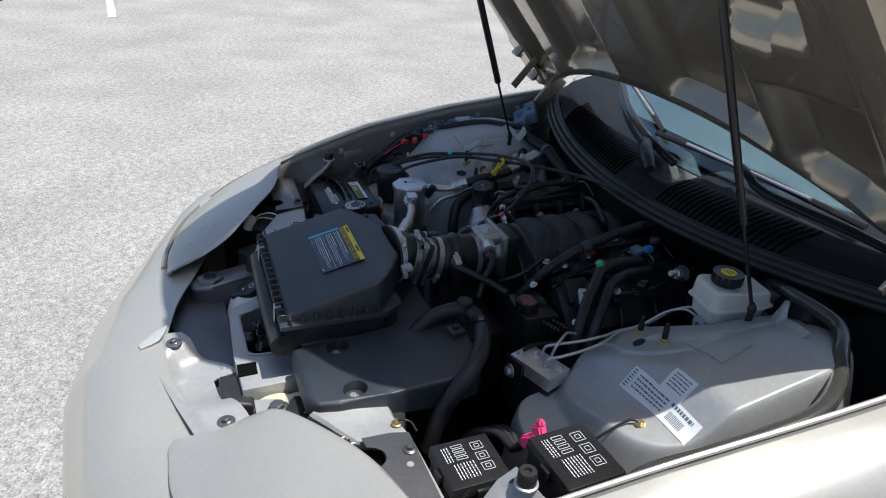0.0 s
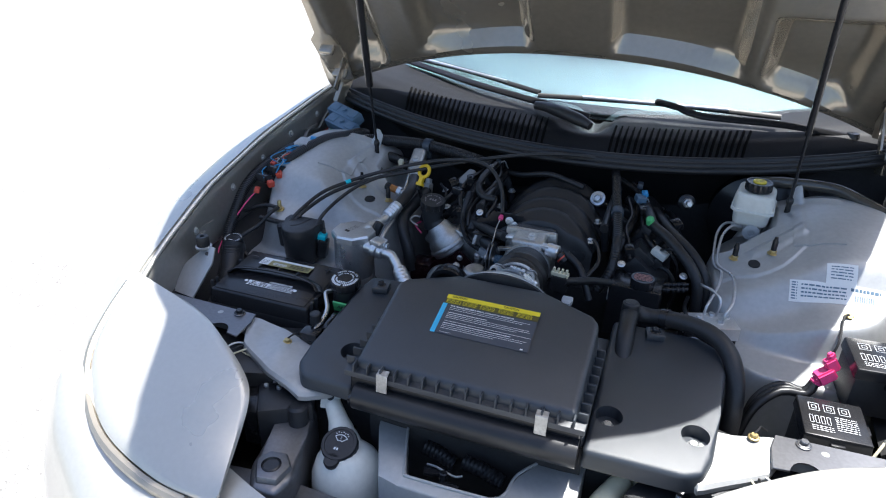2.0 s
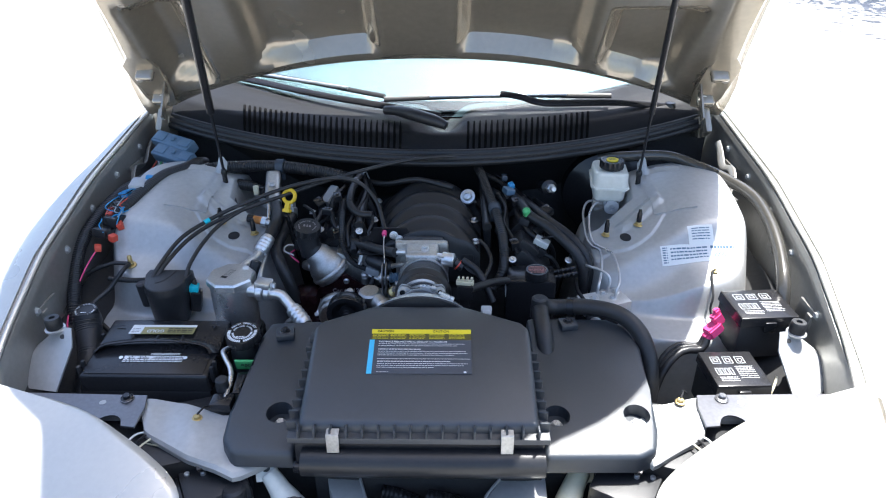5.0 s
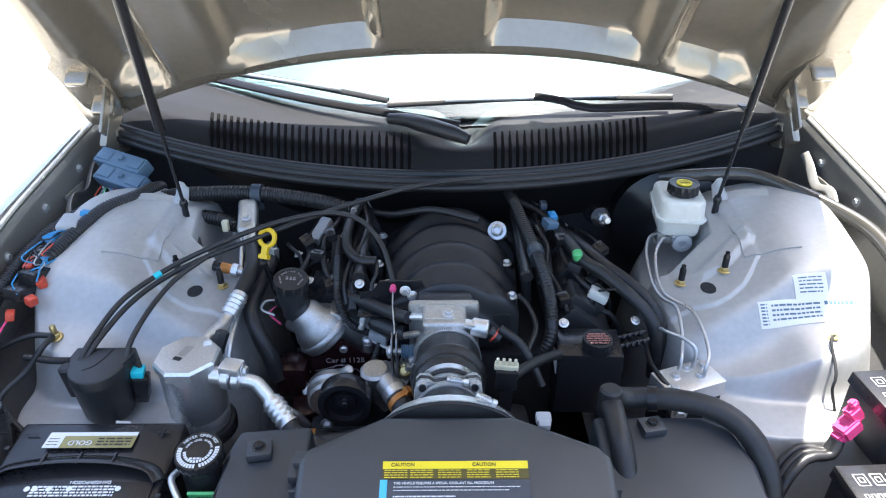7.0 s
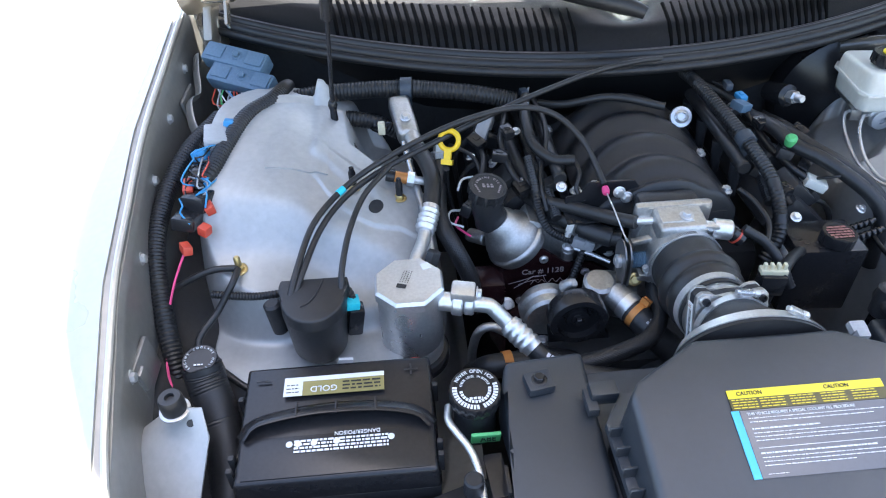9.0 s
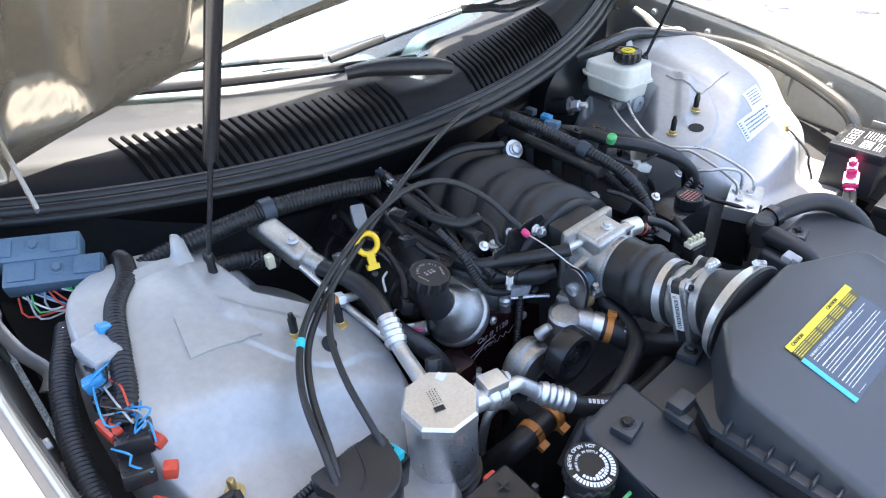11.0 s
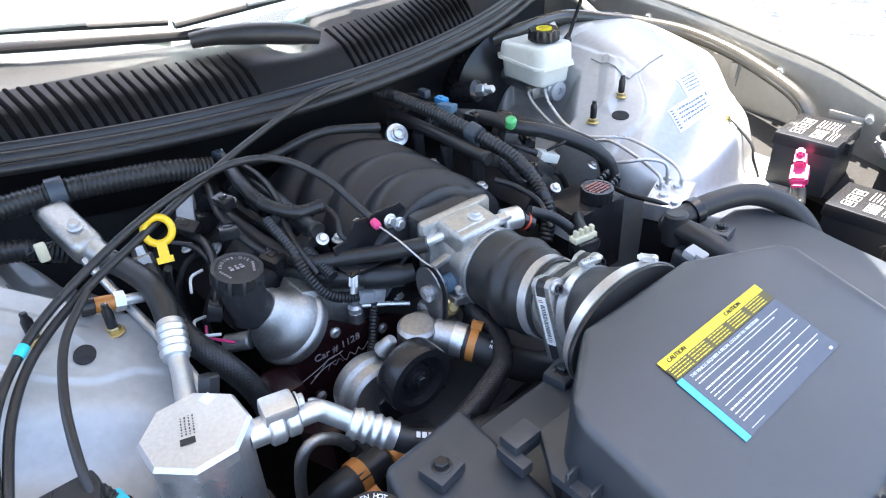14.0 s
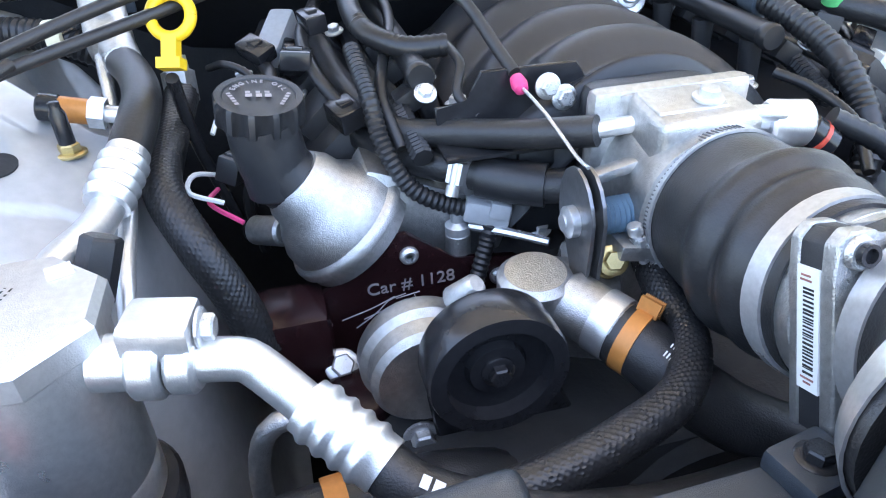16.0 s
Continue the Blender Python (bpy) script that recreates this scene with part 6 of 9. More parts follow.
    for a in (60, 75):
        bmesh.ops.create_cube(bm, size=1, matrix=m @ Matrix.Rotation(radians(a), 4, "Z") @ Matrix.Translation((0.0225, 0, 0)) @ Matrix.Diagonal((0.009, 0.0025, 0.012, 1)))
    part("spring_clamp", bm, "orange", rh, "orange-brown spring clamp")
    bm = bmesh.new()
    hm = frame_at((-0.063, 0.284, 0.7435), V(0.54, -0.75, -0.40))
    for k, w in enumerate((0.30, 0.22, 0.34, 0.18, 0.26, 0.30)):
        for j in range(3):
            a = 0.5 + 0.30 * k
            q = [hm @ V(0.0191 * math.cos(a + d), 0.0191 * math.sin(a + d), -0.004 + 0.0018 * j + e) for d, e in ((0, 0), (w * 0.6, 0), (w * 0.6, 0.0008), (0, 0.0008))]
            bm.faces.new([bm.verts.new(p) for p in q])
    part("hose_print", bm, "print", rh)
    # braided sleeve crossing in front
    bm = bmesh.new()
    braid(bm, [(-0.038, 0.352, 0.768), (-0.043, 0.325, 0.762), (-0.048, 0.286, 0.757), (-0.072, 0.254, 0.755), (-0.108, 0.239, 0.752), (-0.144, 0.230, 0.750), (-0.180, 0.226, 0.746), (-0.215, 0.222, 0.738), (-0.26, 0.216, 0.70)], 0.0102)
    bs = part("braided_sleeve", bm, "loom", t, "black braided cable sleeve")
    clampband(bs, (-0.0385, 0.338, 0.764), (-0.1, -0.95, -0.2), 0.0112, 0.008, "bright", "sleeve_clamp")
    bolt(t, (-0.069, 0.338, 0.778), (-0.2, -0.8, 0.5), 0.0062, "brass", "stop_bolt")
    bolt(t, (-0.073, 0.437, 0.745), (0, -0.6, 0.8), 0.0062, "steel", "plate_bolt")
    bolt(t, (-0.122, 0.473, 0.830), (0, 0, 1), 0.0060, "bright", "manifold_bolt")
    # lower front clutter
    bm = bmesh.new()
    tube(bm, [(-0.288, 0.335, 0.62), (-0.286, 0.33, 0.679), (-0.277, 0.33, 0.709), (-0.261, 0.33, 0.716), (-0.237, 0.33, 0.699), (-0.222, 0.335, 0.672)], 0.0065, 12, 0.008)
    part("steel_pipe", bm, "alu", t)
    bm = bmesh.new()
    tube(bm, [(-0.29, 0.31, 0.64), (-0.27, 0.285, 0.685), (-0.24, 0.283, 0.69), (-0.19, 0.29, 0.685), (-0.14, 0.30, 0.66)], 0.017, 16, 0.01)
    lh = part("heater_hose", bm, "rubber", t)
    for x in (-0.245, -0.205):
        bm = bmesh.new()
        m = frame_at((x, 0.284, 0.689), (1, 0.1, 0))
        lathe(bm, [(0.0175, -0.006), (0.0188, -0.006), (0.0188, 0.006), (0.0175, 0.006)], m, 24)
        bmesh.ops.create_cube(bm, size=1, matrix=m @ Matrix.Rotation(radians(200), 4, "Z") @ Matrix.Translation((0.022, 0, 0)) @ Matrix.Diagonal((0.01, 0.008, 0.014, 1)))
        part("spring_clamp", bm, "orange", lh, "orange-brown spring clamp")
    bm = bmesh.new()
    box(bm, (-0.255, 0.42, 0.70), (0.05, 0.05, 0.06), None, 0.01)
    box(bm, (-0.225, 0.37, 0.66), (0.05, 0.05, 0.05), (0, 0, 20), 0.008)
    part("accessory_bracket", bm, "maroon", t)
    bolt(t, (-0.228, 0.398, 0.686), (0.1, -0.7, 0.7), 0.008, "steel", "bracket_bolt")
    bm = bmesh.new()
    box(bm, (-0.05, 0.33, 0.60), (0.34, 0.10, 0.16), None, 0.02)
    lathe(bm, [(0.075, 0), (0.075, 0.03), (0.05, 0.032)], frame_at((-0.02, 0.30, 0.60), (0, -1, 0)), 40)
    part("accessory_drive", bm, "dark", t)


engine()


# ---- passenger side of the bay ----
def battery():
    t = thing("battery", (-0.457, 0.16, 0.58), "black car battery with a gold label and a moulded carry strap", "battery")
    bm = bmesh.new()
    box(bm, (-0.457, 0.158, 0.66), (0.216, 0.150, 0.165), None, 0.004)
    part("battery_case", bm, "black", t)
    bm = bmesh.new()
    prism(bm, [(-0.566, 0.084), (-0.348, 0.084), (-0.348, 0.232), (-0.566, 0.232)], 0.742, lambda x, y: 0.784 - 0.012 * smooth(0.13, 0.10, y), None, 0.004, 0.005, 3)
    lid = part("battery_lid", bm, "gloss", t)
    for x in (-0.5665, -0.3475):
        for y in (0.10, 0.115, 0.19):
            bm = bmesh.new()
            box(bm, (x, y, 0.765), (0.006, 0.006, 0.03), None, 0.001)
            part("lid_rib", bm, "black", lid)
    bm = bmesh.new()
    box(bm, (-0.457, 0.113, 0.7755), (0.196, 0.046, 0.002), (6, 0, 0), 0.0005)
    part("lid_panel", bm, "gloss", lid)
    bm = bmesh.new()
    pts = [(-0.560, 0.138, 0.778), (-0.545, 0.152, 0.785), (-0.50, 0.160, 0.788), (-0.457, 0.162, 0.789), (-0.41, 0.160, 0.788), (-0.37, 0.152, 0.785), (-0.353, 0.138, 0.778)]
    tube(bm, pts, 0.011, 12, 0.006, flat=0.25)
    st = part("carry_strap", bm, "gloss", t, "flexible black carry strap")
    for x in (-0.50, -0.457, -0.414):
        bm = bmesh.new()
        box(bm, (x, 0.160, 0.7925), (0.003, 0.018, 0.004), None, 0.001)
        part("strap_rib", bm, "gloss", st)
    rng = random.Random(9)
    m = Matrix.Translation((-0.457, 0.158, 0.7846))
    bm = bmesh.new()
    plate(bm, m, -0.061, 0.052, 0.026, 0.052)
    lb = part("brand_label", bm, "lab_gold", lid, "gold and white battery label")
    bm = bmesh.new()
    plate(bm, m, -0.061, -0.040, 0.026, 0.052, 0.0005)
    plate(bm, m, -0.040, 0.052, 0.046, 0.052, 0.0005)
    part("label_panel", bm, "lab_white", lb)
    bm = bmesh.new()
    bm2 = bmesh.new()
    for y in (0.031, 0.036, 0.041):
        bars(bm, m @ Matrix.Translation((0, 0, 0.001)), 0.005, 0.048, y, 0.0022, rng, 0.002, (0.003, 0.012))
        bars(bm2, m @ Matrix.Translation((0, 0, 0.001)), -0.058, -0.044, y, 0.0014, rng, 0.001, (0.002, 0.006))
    part("print", bm, "ink", lb)
    part("rating_print", bm2, "ink", lb)
    up = Matrix.Rotation(math.pi, 4, "Z")
    text_part("lettering", "GOLD", 0.011, m @ Matrix.Translation((-0.016, 0.034, 0.0012)) @ up, "print", lb)
    w = Matrix.Translation((-0.457, 0.122, 0.7775)) @ Matrix.Rotation(radians(5), 4, "X")
    text_part("lettering", "DANGER/POISON", 0.0062, w @ Matrix.Translation((0.022, 0.013, 0.0008)) @ up, "print", lid)
    bm = bmesh.new()
    for y in (0.007, 0.003, -0.001, -0.005):
        bars(bm, w, -0.045, 0.055, y, 0.0024, rng, 0.0012, (0.002, 0.007), 0.0009)
    for x in (-0.05, -0.041, -0.024, 0.0, 0.058):
        lathe(bm, [(0.0036, 0.0008), (0.0036, 0.0012), (0.0028, 0.0012)], w @ Matrix.Translation((x, 0.004, 0)), 12)
    part("warning_print", bm, "print", lid)
    bm = bmesh.new()
    q = m @ Matrix.Translation((0.083, 0.052, 0))
    plate(bm, q, -0.008, 0.008, -0.001, 0.001)
    plate(bm, q, -0.001, 0.001, -0.008, 0.008)
    part("plus_mark", bm, "black", lid)
    bm = bmesh.new()
    plate(bm, m @ Matrix.Translation((-0.085, 0.05, 0)), -0.008, 0.008, -0.001, 0.001)
    part("minus_mark", bm, "black", lid)
    bm = bmesh.new()
    box(bm, (-0.368, 0.234, 0.764), (0.016, 0.012, 0.014), None, 0.003)
    part("positive_terminal", bm, "red", t, "red positive terminal cover")


battery()


def accumulator():
    c = V(-0.369, 0.312, 0)
    t = thing("ac_accumulator", (c.x, c.y, 0.70), "bare aluminium air conditioning can with an eight-sided top", "accumulator")
    bm = bmesh.new()
    lathe(bm, [(0.038, 0.705), (0.0412, 0.712), (0.0412, 0.728), (0.0400, 0.731), (0.0412, 0.734), (0.0412, 0.812), (0.041, 0.815)], Matrix.Translation((c.x, c.y, 0)), 44)
    part("can", bm, "bright", t)
    bm = bmesh.new()
    lathe(bm, [(0.0425, 0.812), (0.0455, 0.815), (0.0455, 0.826), (0.0425, 0.830), (0.0, 0.830)], Matrix.Translation((c.x, c.y, 0)) @ Matrix.Rotation(radians(22.5), 4, "Z"), 8)
    top = part("can_head", bm, "bright", t, angle=20)
    bm = bmesh.new()
    lathe(bm, [(0.041, 0.69), (0.048, 0.69), (0.0485, 0.704), (0.046, 0.7075), (0.041, 0.7075)], Matrix.Translation((c.x, c.y, 0)), 40)
    box(bm, (c.x - 0.045, c.y - 0.02, 0.70), (0.03, 0.03, 0.02), None, 0.004)
    part("can_clamp", bm, "gloss", t)
    bm = bmesh.new()
    m = Matrix.Translation((c.x - 0.004, c.y + 0.004, 0.8303)) @ Matrix.Rotation(radians(72), 4, "Z")
    plate(bm, m, -0.018, -0.011, -0.005, 0.007, 0, 0.0003)
    rng = random.Random(7)
    for i, y in enumerate((0.006, 0.002, -0.002, -0.006)):
        bars(bm, m, -0.008, 0.014, y * 0.8, 0.0011, rng, 0.0016, (0.001, 0.003))
    part("maker_stamp", bm, "ink", top)
    bm = bmesh.new()
    box(bm, (c.x + 0.022, c.y + 0.024, 0.8305), (0.011, 0.011, 0.0006), (0, 0, 20))
    part("sticker", bm, "lab_white", top)
    # outlet block and hard line
    d = V(0.93, -0.18, -0.05).normalized()
    s = V(-0.329, 0.297, 0.805)
    bm = bmesh.new()
    cyl(bm, s - d * 0.004, s + d * 0.016, 0.0125, seg=22)
    cyl(bm, s + d * 0.012, s + d * 0.026, 0.0165, seg=24, bevel=0.002)
    cyl(bm, s + d * 0.027, s + d * 0.040, 0.0145, seg=24, bevel=0.002)
    box(bm, s + d * 0.026 + V(0, 0.004, 0.014), (0.030, 0.026, 0.018), (0, 3, -11), 0.004)
    f = part("line_fitting", bm, "bright", t, "bright aluminium line fitting")
    bolt(f, s + d * 0.042 + V(0, 0.004, 0.015), d, 0.006, "steel")
    bm = bmesh.new()
    cyl(bm, (-0.345, 0.352, 0.800), (-0.333, 0.364, 0.830), 0.0105, 0.0100, 6, 0.0015)
    part("service_cap", bm, "black", t, "black service port cap")
    bm = bmesh.new()
    tube(bm, [s + d * 0.038, s + d * 0.055, (-0.268, 0.285, 0.798), (-0.253, 0.275, 0.784), (-0.247, 0.270, 0.778)], 0.0098, 18, 0.005)
    part("hard_line", bm, "bright", t)
    bm = bmesh.new()
    a, b = V(-0.250, 0.273, 0.781), V(-0.221, 0.244, 0.763)
    n = (b - a)
    prof = [(0.011, 0), (0.0135, 0.001)]
    L = n.length
    for i in range(4):
        h = L * (0.1 + 0.2 * i)
        prof += [(0.0135, h), (0.0152, h + L * 0.06), (0.0152, h + L * 0.10), (0.0135, h + L * 0.15)]
    lathe(bm, prof + [(0.0135, L), (0.011, L)], frame_at(a, n), 30)
    part("crimp_sleeve", bm, "bright", t)
    bm = bmesh.new()
    tube(bm, [b - n * 0.1, b + n * 0.35, (-0.186, 0.222, 0.750), (-0.15, 0.212, 0.742), (-0.09, 0.215, 0.725), (0.0, 0.24, 0.69)], 0.0122, 18, 0.006)
    h = part("rubber_hose", bm, "rubber", t, "black rubber line with pale print")
    bm = bmesh.new()
    ex = V(0.80, -0.46, -0.35).normalized()
    ez = (V(-0.05, -0.50, 0.86) - ex * V(-0.05, -0.50, 0.86).dot(ex)).normalized()
    m = Matrix((ex, ez.cross(ex), ez)).transposed().to_4x4()
    m.translation = V(-0.199, 0.229, 0.7545) + ez * 0.0118
    bars(bm, m, -0.013, 0.020, 0, 0.0055, random.Random(3), 0.0016, (0.0035, 0.0055), 0.0012)
    part("hose_print", bm, "print", h)
    # line up to the firewall block
    bm = bmesh.new()
    tube(bm, [(-0.362, 0.345, 0.815), (-0.357, 0.365, 0.818), (-0.347, 0.400, 0.815), (-0.341, 0.425, 0.818)], 0.0095, 16, 0.006)
    part("hard_line", bm, "bright", t)
    bm = bmesh.new()
    a, b = V(-0.343, 0.420, 0.8175), V(-0.331, 0.456, 0.833)
    n = b - a
    L = n.length
    prof = [(0.010, 0), (0.0128, 0.001)]
    for i in range(4):
        hh = L * (0.1 + 0.2 * i)
        prof += [(0.0128, hh), (0.0146, hh + L * 0.06), (0.0146, hh + L * 0.10), (0.0128, hh + L * 0.15)]
    lathe(bm, prof + [(0.0128, L), (0.010, L)], frame_at(a, n), 28)
    part("crimp_sleeve", bm, "bright", t)
    bm = bmesh.new()
    tube(bm, [b - n * 0.1, (-0.327, 0.480, 0.841), (-0.326, 0.515, 0.847), (-0.334, 0.555, 0.850), (-0.346, 0.585, 0.853)], 0.0125, 18, 0.008)
    part("rubber_hose", bm, "rubber", t)
    bm = bmesh.new()
    box(bm, (-0.360, 0.640, 0.870), (0.034, 0.085, 0.030), (16, 0, 10), 0.010, 3)
    box(bm, (-0.368, 0.685, 0.872), (0.024, 0.050, 0.024), (10, 0, 10), 0.009, 3)
    cyl(bm, (-0.343, 0.578, 0.852), (-0.352, 0.612, 0.862), 0.0135, seg=18, bevel=0.002)
    blk = part("line_block", bm, "alu", t, "aluminium block joining the lines")
    bolt(blk, (-0.357, 0.622, 0.884), (0, -0.4, 0.9), 0.006, "steel")
    bm = bmesh.new()
    tube(bm, [(-0.338, 0.36, 0.76), (-0.336, 0.385, 0.79), (-0.338, 0.45, 0.806), (-0.350, 0.53, 0.826), (-0.362, 0.60, 0.852)], 0.0052, 12, 0.01)
    part("thin_line", bm, "bright", t)
    # pressure switch
    d = V(0.96, -0.08, -0.22).normalized()
    p = V(-0.380, 0.523, 0.843)
    bm = bmesh.new()
    cyl(bm, p, p + d * 0.020, 0.0085, seg=16, bevel=0.001)
    sw = part("pressure_switch", bm, "orange", t, "amber pressure switch")
    bm = bmesh.new()
    cyl(bm, p - d * 0.012, p + d * 0.001, 0.0092, seg=14, bevel=0.001)
    part("switch_plug", bm, "gloss", sw)
    bm = bmesh.new()
    cyl(bm, p + d * 0.019, p + d * 0.029, 0.0105, seg=6)
    cyl(bm, p + d * 0.029, p + d * 0.05, 0.006, seg=14)
    part("switch_nut", bm, "steel", sw)


accumulator()


def cruise_unit():
    c = V(-0.486, 0.294, 0)
    t = thing("cruise_control_unit", (c.x, c.y, 0.70), "round-backed black plastic actuator with two cables on its lid", "actuator")
    bm = bmesh.new()
    plan = [(0.042, 0.034), (-0.042, 0.034), (-0.044, 0.021), (-0.040, 0.017)] + [(0.040 * math.cos(radians(d)), 0.004 + 0.044 * math.sin(radians(d))) for d in range(190, 351, 16)] + [(0.040, 0.017), (0.044, 0.021)]
    prism(bm, plan, 0.812, lambda x, y: 0.830 + 0.05 * y, Matrix.Translation(c), 0.001, 0.003, 3)
    lathe(bm, [(0.022, 0.742), (0.030, 0.744), (0.034, 0.752), (0.0375, 0.800), (0.0385, 0.815)], Matrix.Translation((c.x, c.y, 0)), 40)
    b = part("housing", bm, "black", t)
    bm = bmesh.new()
    tube(bm, [c + V(0.012, 0.030, 0.8315), c + V(0.006, 0.010, 0.8306), c + V(-0.002, -0.006, 0.8298), c + V(-0.014, -0.014, 0.8294)], 0.0011, 6, 0.004)
    part("lid_bead", bm, "black", b)
    bm = bmesh.new()
    cyl(bm, c + V(-0.049, 0.012, 0.764), c + V(-0.053, 0.012, 0.815), 0.010, 0.011, 16, 0.003)
    part("mount_lug", bm, "black", b)
    bm = bmesh.new()
    box(bm, (c.x + 0.03, c.y - 0.036, 0.745), (0.018, 0.004, 0.022), (0, 15, 10))
    part("tag_label", bm, "lab_white", b)
    p = V(-0.440, 0.312, 0.797)
    bm = bmesh.new()
    box(bm, p + V(0, -0.006, -0.02), (0.020, 0.022, 0.042), (0, 10, 10), 0.004)
    cn = part("connector", bm, "gloss", t)
    bm = bmesh.new()
    box(bm, p + V(-0.001, -0.004, 0.006), (0.017, 0.019, 0.012), (0, 10, 10), 0.002)
    part("connector_lock", bm, "cyan", cn)
    bm = bmesh.new()
    tube(bm, [p + V(0, 0, 0.008), p + V(-0.008, 0.01, 0.018), (-0.465, 0.335, 0.812), (-0.50, 0.335, 0.808), (-0.56, 0.33, 0.805), (-0.62, 0.345, 0.80)], 0.0055, 10, corr=0.0009, pitch=0.004)
    part("connector_loom", bm, "loom", t)


cruise_unit()


def cable(name, pts, r, mat, label, category, mark=None):
    bm = bmesh.new()
    tube(bm, pts, r, 12, 0.008)
    t = tagged(new(name, finish(bm, name, M[mat])), label, category)
    if mark:
        ps = spline(pts, 0.008)
        k = min(range(len(ps)), key=lambda i: (ps[i] - Vector(mark)).length)
        bm = bmesh.new()
        cyl(bm, ps[k] - (ps[k + 1] - ps[k]).normalized() * 0.006, ps[k] + (ps[k + 1] - ps[k]).normalized() * 0.006, r + 0.0008, seg=14)
        part("tape_mark", bm, "cyan", t, "turquoise tape mark")
    return t


thr = cable("throttle_cable", [(-0.514, 0.300, 0.826), (-0.506, 0.330, 0.842), (-0.487, 0.395, 0.862), (-0.452, 0.452, 0.872), (-0.405, 0.490, 0.885), (-0.33, 0.525, 0.905), (-0.26, 0.548, 0.918),
                              (-0.195, 0.555, 0.925), (-0.145, 0.540, 0.918), (-0.110, 0.505, 0.893), (-0.095, 0.468, 0.866), (-0.090, 0.450, 0.856)],
            0.0042, "rubber", "black sheathed throttle cable with a turquoise mark", "cable", (-0.452, 0.452, 0.872))
bm = bmesh.new()
lathe(bm, [(0, -0.008), (0.0045, -0.005), (0.0055, 0.0), (0.0045, 0.006), (0.0, 0.008)], frame_at((-0.090, 0.441, 0.851), (0, 1, 0.4)), 14)
part("cable_end", bm, "pink", thr, "small pink cable end")
bm = bmesh.new()
tube(bm, [(-0.090, 0.441, 0.851), (-0.0880, 0.40, 0.846), (-0.0840, 0.366, 0.834), (-0.0835, 0.350, 0.8335)], 0.0011, 6, 0.02)
part("inner_wire", bm, "steel", thr)
cable("cruise_cable", [(-0.508, 0.305, 0.826), (-0.498, 0.335, 0.840), (-0.477, 0.395, 0.856), (-0.445, 0.448, 0.866), (-0.395, 0.488, 0.878), (-0.32, 0.528, 0.892), (-0.24, 0.565, 0.908),
                       (-0.15, 0.605, 0.922), (-0.05, 0.648, 0.930), (0.05, 0.685, 0.925), (0.12, 0.715, 0.90)], 0.0042, "rubber", "black sheathed cruise control cable", "cable")
cable("cruise_cable", [(-0.452, 0.305, 0.826), (-0.450, 0.330, 0.842), (-0.440, 0.385, 0.858), (-0.420, 0.440, 0.872), (-0.385, 0.485, 0.884)], 0.0040, "rubber", "short black sheathed actuator cable", "cable")


def round_cap(name, p, r, words, label, neck_to, neck_r, second=None):
    t = thing(name, (p[0], p[1], neck_to), label, "filler cap")
    bm = bmesh.new()
    cyl(bm, (p[0], p[1], neck_to), (p[0], p[1], p[2] - 0.012), neck_r * 1.05, neck_r, 26, 0.003)
    part("filler_neck", bm, "black", t)
    cap, m = ribbed_cap("cap", p, r, 0.018, "gloss", t, (0, -0.1, 1), 20, 0.03)
    ring_text(words, r * 0.78, r * 0.20, m, "print", cap, radians(150) if not second else radians(62), radians(300) if not second else radians(124))
    if second:
        ring_text(second, r * 0.55, r * 0.13, m, "print", cap, radians(75), radians(150))
        bm = bmesh.new()
        for rr, w, a0, a1 in ((0.78, 0.18, 78, 168), (0.78, 0.18, 178, 284), (0.55, 0.12, 90, 270)):
            a = a0
            while a < a1:
                plate(bm, m @ Matrix.Rotation(radians(-a), 4, "Z"), -r * 0.045, r * 0.045, r * (rr - w / 2), r * (rr + w / 2), 0, 0.0003)
                a += 9 if rr > 0.6 else 13
        part("cap_marks", bm, "print", cap)
    bm = bmesh.new()
    bars(bm, m, -r * 0.25, r * 0.25, -r * 0.40, r * 0.10, random.Random(5), 0.001, (0.002, 0.004), 0.0004)
    part("cap_print", bm, "print", cap)
    return t


rc = round_cap("radiator_filler", (-0.306, 0.153, 0.812), 0.0285, "NEVER OPEN HOT", "black ribbed radiator cap with white warning lettering", 0.74, 0.023, "CHECK LEVEL IN BOTTLE")
bm = bmesh.new()
box(bm, (-0.298, 0.120, 0.770), (0.032, 0.004, 0.022), (15, 0, 0), 0.001)
gl = part("green_sticker", bm, "green", rc, "green inspection sticker")
text_part("lettering", "ABE", 0.010, Matrix.Translation((-0.296, 0.1165, 0.772)) @ Matrix.Rotation(radians(75), 4, "X"), "ink", gl)
cc = round_cap("coolant_filler", (-0.618, 0.240, 0.797), 0.0205, "ENGINE COOLANT ONLY", "black coolant filler neck with a lettered cap", 0.765, 0.0225)
bm = bmesh.new()
tube(bm, [(-0.618, 0.240, 0.785), (-0.614, 0.228, 0.768), (-0.600, 0.195, 0.740), (-0.588, 0.150, 0.712), (-0.584, 0.100, 0.685), (-0.584, 0.050, 0.655)], 0.0235, 24, corr=0.0008, pitch=0.005)
part("ribbed_hose", bm, "black", cc, "ribbed black filler hose")
bm = bmesh.new()
tube(bm, [(-0.335, 0.160, 0.775), (-0.337, 0.135, 0.785), (-0.328, 0.118, 0.783), (-0.316, 0.100, 0.776), (-0.310, 0.075, 0.770), (-0.309, 0.04, 0.766)], 0.0042, 12, 0.006)
hl = lone("condenser_line", bm, "bright", "bent bare aluminium pipe beside the radiator cap", "pipe")
bm = bmesh.new()
